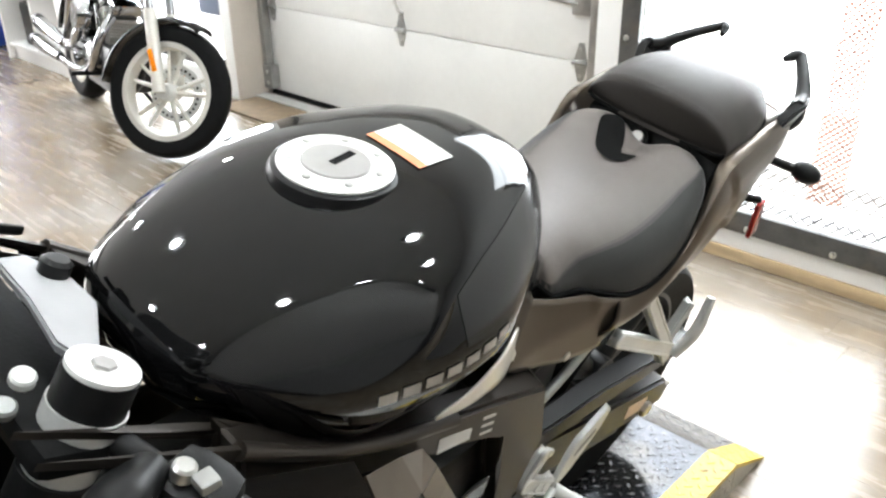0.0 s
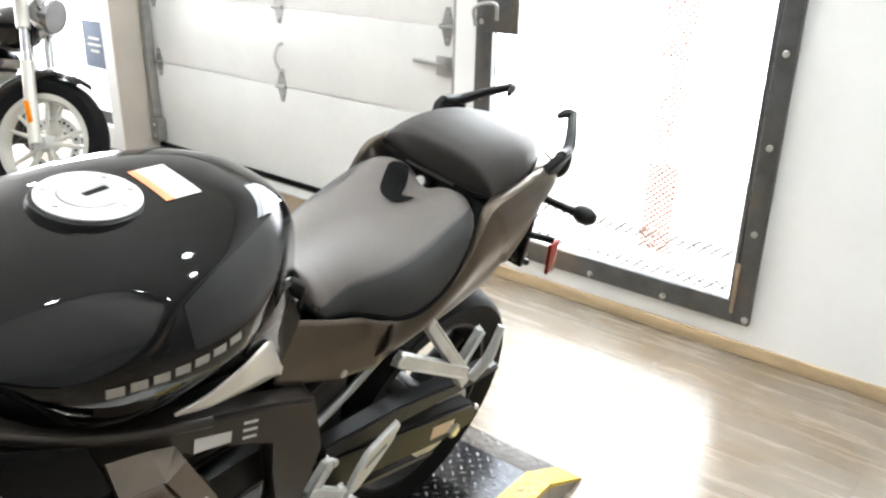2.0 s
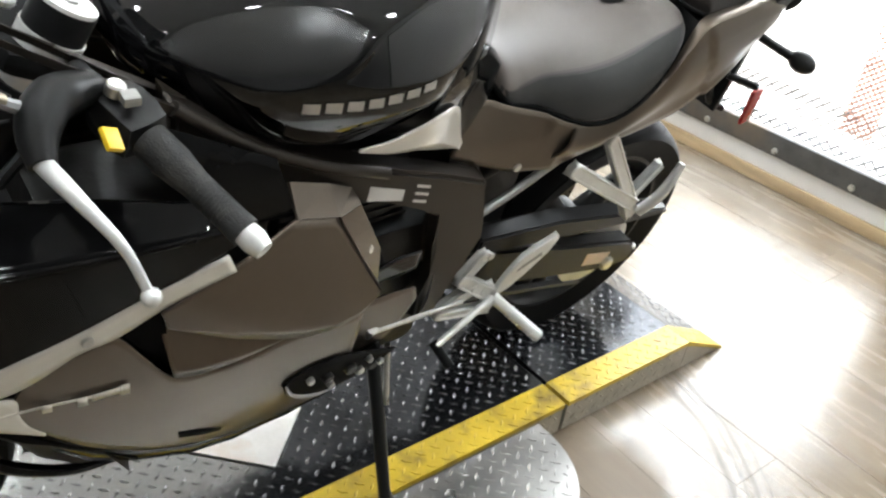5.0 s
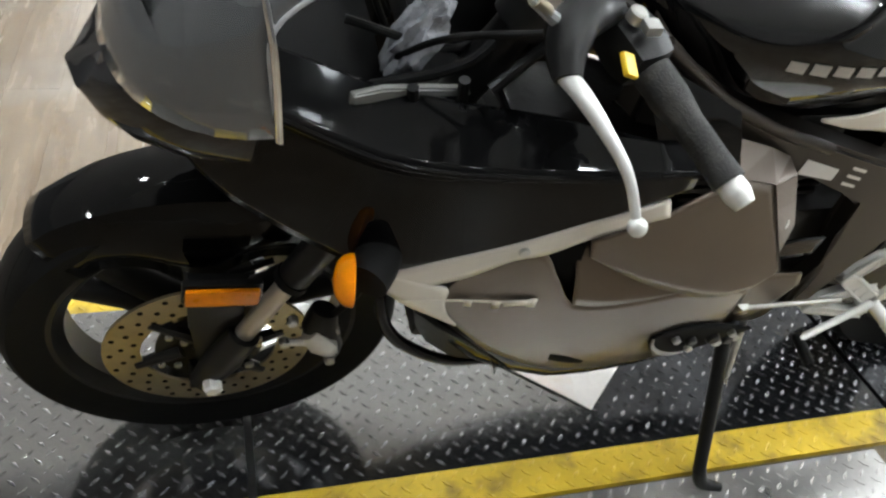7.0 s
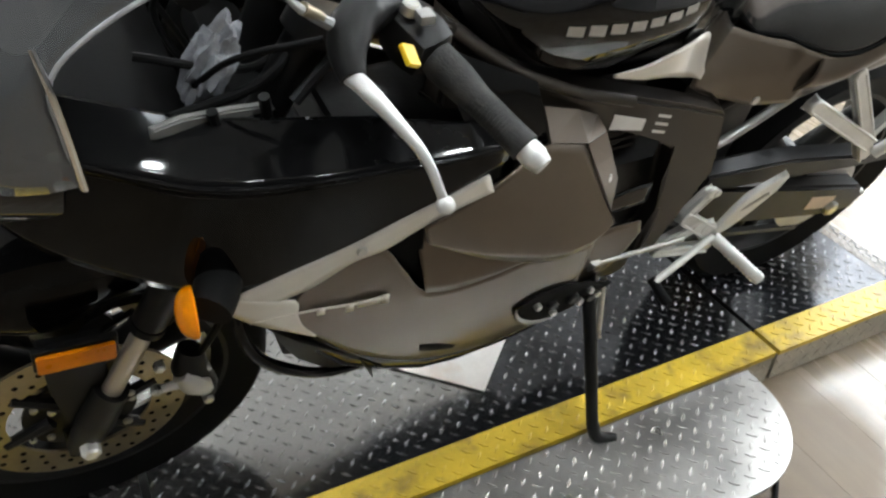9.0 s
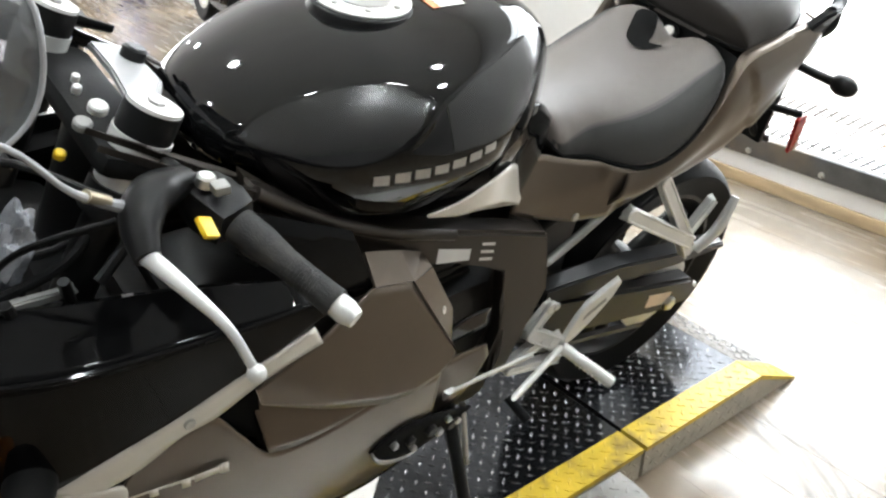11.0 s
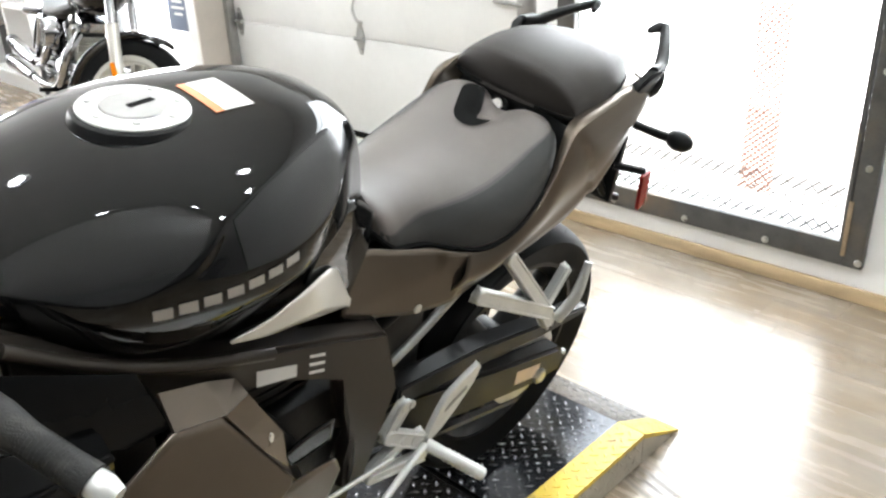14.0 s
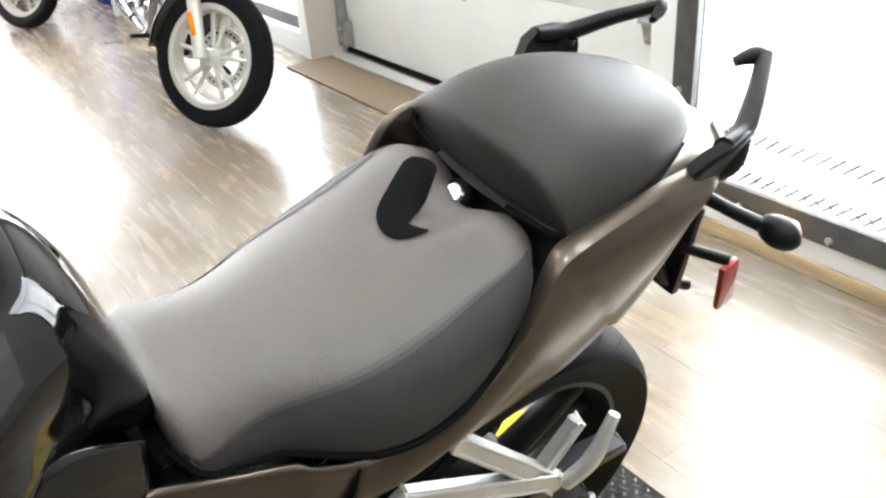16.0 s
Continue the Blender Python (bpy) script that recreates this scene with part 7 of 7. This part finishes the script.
for s in (1, -1):
    leg = cp("fork_leg", tube([AXF + Vector((0, s * 0.095, -0.01)), AXF.lerp(HEAD, 0.55) + Vector((0, s * 0.095, 0))], 0.031, 16), PALECAST, "grey fork slider")
    part("fork_tube", tube([AXF.lerp(HEAD, 0.5) + Vector((0, s * 0.095, 0)), HEAD + Vector((0, s * 0.095, 0.02))], 0.022, 14), SHOWCHROME, leg, "chrome fork tube")
    part("fork_cover", tube([AXF.lerp(HEAD, 0.78) + Vector((0, s * 0.095, 0)), HEAD + Vector((-0.03, s * 0.095, 0.08))], 0.034, 14), PALECAST, leg, "grey fork cover")
    part("reflector", block((-0.012, -0.006, -0.055), (0.012, 0.006, 0.055), 0.004, Matrix.Translation(AXF.lerp(HEAD, 0.2) + Vector((0.0, s * 0.130, 0))) @ Matrix.Rotation(radians(-28), 4, "Y")), ORANGE, leg, "orange fork reflector")
    cp("handlebar", tube([HEAD + Vector((-0.05, s * 0.05, 0.10)), HEAD + Vector((-0.06, s * 0.15, 0.24)), HEAD + Vector((-0.16, s * 0.33, 0.27)), HEAD + Vector((-0.28, s * 0.40, 0.25))], 0.014, 12), SHOWCHROME, "chrome handlebar")
    cp("turn_signal", tube([HEAD + Vector((0.02, s * 0.12, 0.0)), HEAD + Vector((0.02, s * 0.20, 0.0)), HEAD + Vector((-0.02, s * 0.22, 0.0))], [0.01, 0.032, 0.03], 14), SHOWCHROME, "chrome turn signal")
    cp("shock", tube([(0.10, s * 0.15, 0.36), (0.26, s * 0.15, 0.66)], 0.028, 14), SHOWCHROME, "chrome rear shock")
    cp("swing_arm", tube([(0.0, s * 0.12, 0.32), (0.45, s * 0.11, 0.38)], 0.022, 10), SATINBLACK, "black swing arm")
cp("triple_clamp", block((-0.04, -0.13, -0.02), (0.05, 0.13, 0.02), 0.01, Matrix.Translation(HEAD + Vector((0, 0, 0.03)))), PALECAST, "grey fork yoke")
hl = cp("headlamp", lathe([(-0.10, 0.0), (-0.09, 0.05), (-0.03, 0.085), (0.04, 0.09), (0.05, 0.086)], 28, "x", (HEAD.x + 0.10, 0, 0.97)), SHOWCHROME, "chrome headlamp")
part("lens", lathe([(0.045, 0.085), (0.055, 0.05), (0.058, 0.0)], 28, "x", (HEAD.x + 0.10, 0, 0.97)), LITEGREY, hl, "clear headlamp lens")


def mudguard(name, xc, zc, r, w, a0, a1, label):
    rings = []
    for a in np.linspace(a0, a1, 24):
        rings.append([(xc - (r - 0.035 * (1 - math.cos(q))) * math.sin(a), w * math.sin(q), zc + (r - 0.035 * (1 - math.cos(q))) * math.cos(a)) for q in np.linspace(-1.45, 1.45, 13)])
    thick(cp(name, loft(rings, False), GLOSSBLACK, label), 0.004)


mudguard("front_mudguard", WB, 0.335, 0.375, 0.07, radians(-22), radians(95), "black front mudguard")
mudguard("rear_mudguard", 0.0, 0.33, 0.37, 0.10, radians(-75), radians(80), "black rear mudguard")
rings = []
for x, w, z0, z1 in ((0.66, 0.06, 0.79, 0.83), (0.72, 0.12, 0.74, 0.90), (0.85, 0.155, 0.72, 0.96), (1.0, 0.15, 0.73, 0.985), (1.12, 0.115, 0.77, 0.98), (1.19, 0.05, 0.84, 0.93)):
    rings.append([(x, w * math.cos(a), (z0 + z1) / 2 + (z1 - z0) / 2 * math.sin(a)) for a in np.linspace(0, 2 * math.pi, 24, endpoint=False)])
tk = cp("fuel_tank", loft(rings), GLOSSBLACK, "gloss black teardrop fuel tank")
for s in (1, -1):
    part("badge", disc((0.92, s * 0.152, 0.85), (0, s, 0.1), 0.035, 0.006, 20), SHOWCHROME, tk, "round chrome badge")
rings = []
for x, w, z0, z1 in ((-0.12, 0.07, 0.70, 0.76), (0.05, 0.10, 0.68, 0.76), (0.25, 0.15, 0.65, 0.74), (0.50, 0.15, 0.66, 0.75), (0.68, 0.08, 0.72, 0.79)):
    rings.append([(x, w * math.copysign(abs(math.cos(a)) ** 0.6, math.cos(a)), (z0 + z1) / 2 + (z1 - z0) / 2 * math.sin(a)) for a in np.linspace(0, 2 * math.pi, 20, endpoint=False)])
cp("seat", loft(rings), VINYLDARK, "black vinyl seat")
# V-twin engine
cp("crankcase", merged(block((0.42, -0.13, 0.20), (0.92, 0.13, 0.46), 0.05), block((0.22, -0.12, 0.24), (0.46, 0.12, 0.44), 0.05)), ENGINE, "black crankcase")
for s in (1, -1):
    cp("engine_cover", lathe([(0.0, 0.0), (0.0, 0.08), (-0.015, 0.10), (-0.05, 0.105)] if s == 1 else [(0.0, 0.0), (0.0, 0.08), (0.015, 0.10), (0.05, 0.105)], 28, "y", (0.68, s * 0.18, 0.36)), SHOWCHROME, "chrome engine cover")
    cp("primary_cover", lathe([(0.0, 0.0), (0.0, 0.06), (-0.015 * s, 0.075), (-0.05 * s, 0.08)], 24, "y", (0.38, s * 0.17, 0.34)), SHOWCHROME, "chrome gear cover")
for lean in (-24, 22):
    m = Matrix.Translation((0.68, 0, 0.42)) @ Matrix.Rotation(radians(lean), 4, "Y")
    cy = cp("cylinder", block((-0.06, -0.065, 0.0), (0.06, 0.065, 0.30), 0.015, m), ENGINE, "black finned cylinder")
    for k in range(9):
        part("fin", block((-0.085, -0.088, 0.05 + 0.02 * k), (0.085, 0.088, 0.057 + 0.02 * k), 0.0, m), PALECAST, cy, "bare cooling fin", 0)
    part("rocker_cover", block((-0.075, -0.08, 0.24), (0.075, 0.08, 0.31), 0.02, m), SHOWCHROME, cy, "chrome rocker cover")
    for y in (-0.10,):
        part("pushrod_tube", tube([m @ Vector((0.02, y, 0.0)), m @ Vector((0.02, y, 0.25))], 0.011, 10), SHOWCHROME, cy)
cp("air_cleaner", lathe([(0.0, 0.0), (0.0, 0.075), (0.04, 0.09), (0.07, 0.09)], 28, "y", (0.66, -0.24, 0.60)), SHOWCHROME, "round chrome air cleaner")
for z, x0, xe, up in ((0.0, 0.92, -0.14, 0.10), (0.10, 0.52, -0.05, 0.12)):
    ex = cp("exhaust_pipe", tube([(x0 - 0.02, -0.10, 0.62), (x0 + 0.03, -0.18, 0.52), (x0 - 0.06, -0.20, 0.36 + z * 0.6), (x0 - 0.3, -0.21, 0.29 + z), (xe + 0.12, -0.21, 0.29 + z * 1.1)], 0.024, 14), SHOWCHROME, "chrome exhaust header")
    part("muffler", tube([(xe + 0.36, -0.215, 0.29 + z), (xe + 0.28, -0.215, 0.29 + z * 1.05), (xe - 0.20, -0.22, 0.30 + z * 1.3)], [0.028, 0.043, 0.045], 18), SHOWCHROME, ex, "chrome muffler")
    part("muffler_tip", tube([(xe - 0.20, -0.22, 0.30 + z * 1.3), (xe - 0.29, -0.22, 0.305 + z * 1.35)], [0.047, 0.044], 18), SATINBLACK, ex, "black muffler tip")
cp("frame_tube", tube([(HEAD.x - 0.03, 0, 0.95), (HEAD.x - 0.10, 0, 0.60), (0.98, 0, 0.25), (0.4, 0, 0.19), (0.2, 0, 0.40)], 0.022, 12), SATINBLACK, "black frame tube")
cp("backbone", tube([(HEAD.x - 0.03, 0, 0.95), (0.55, 0, 0.78), (0.15, 0, 0.62)], 0.026, 12), SATINBLACK, "black frame backbone")
cp("oil_tank", block((0.28, -0.14, 0.42), (0.46, 0.14, 0.66), 0.04), GLOSSBLACK, "black oil tank")
cp("side_prop", tube([(0.62, 0.12, 0.20), (0.66, 0.28, 0.004)], 0.012, 10), SATINBLACK, "black prop stand")
cp("foot_peg", tube([(0.78, -0.12, 0.30), (0.80, -0.30, 0.30)], 0.014, 10), RUBBER, "black foot peg")
cp("rear_signal", tube([(-0.12, 0.0, 0.66), (-0.14, -0.14, 0.66), (-0.17, -0.16, 0.66)], [0.008, 0.028, 0.026], 12), SHOWCHROME, "chrome rear signal")
other = copy_thing(cruiser, Matrix.Translation((-7.9, 1.9, 0.0)) @ Matrix.Rotation(radians(-6.0), 4, "Z") @ Matrix.Rotation(radians(-9.0), 4, "X"))
tagged(other, "black and chrome cruiser motorcycle farther down the showroom", "motorcycle")
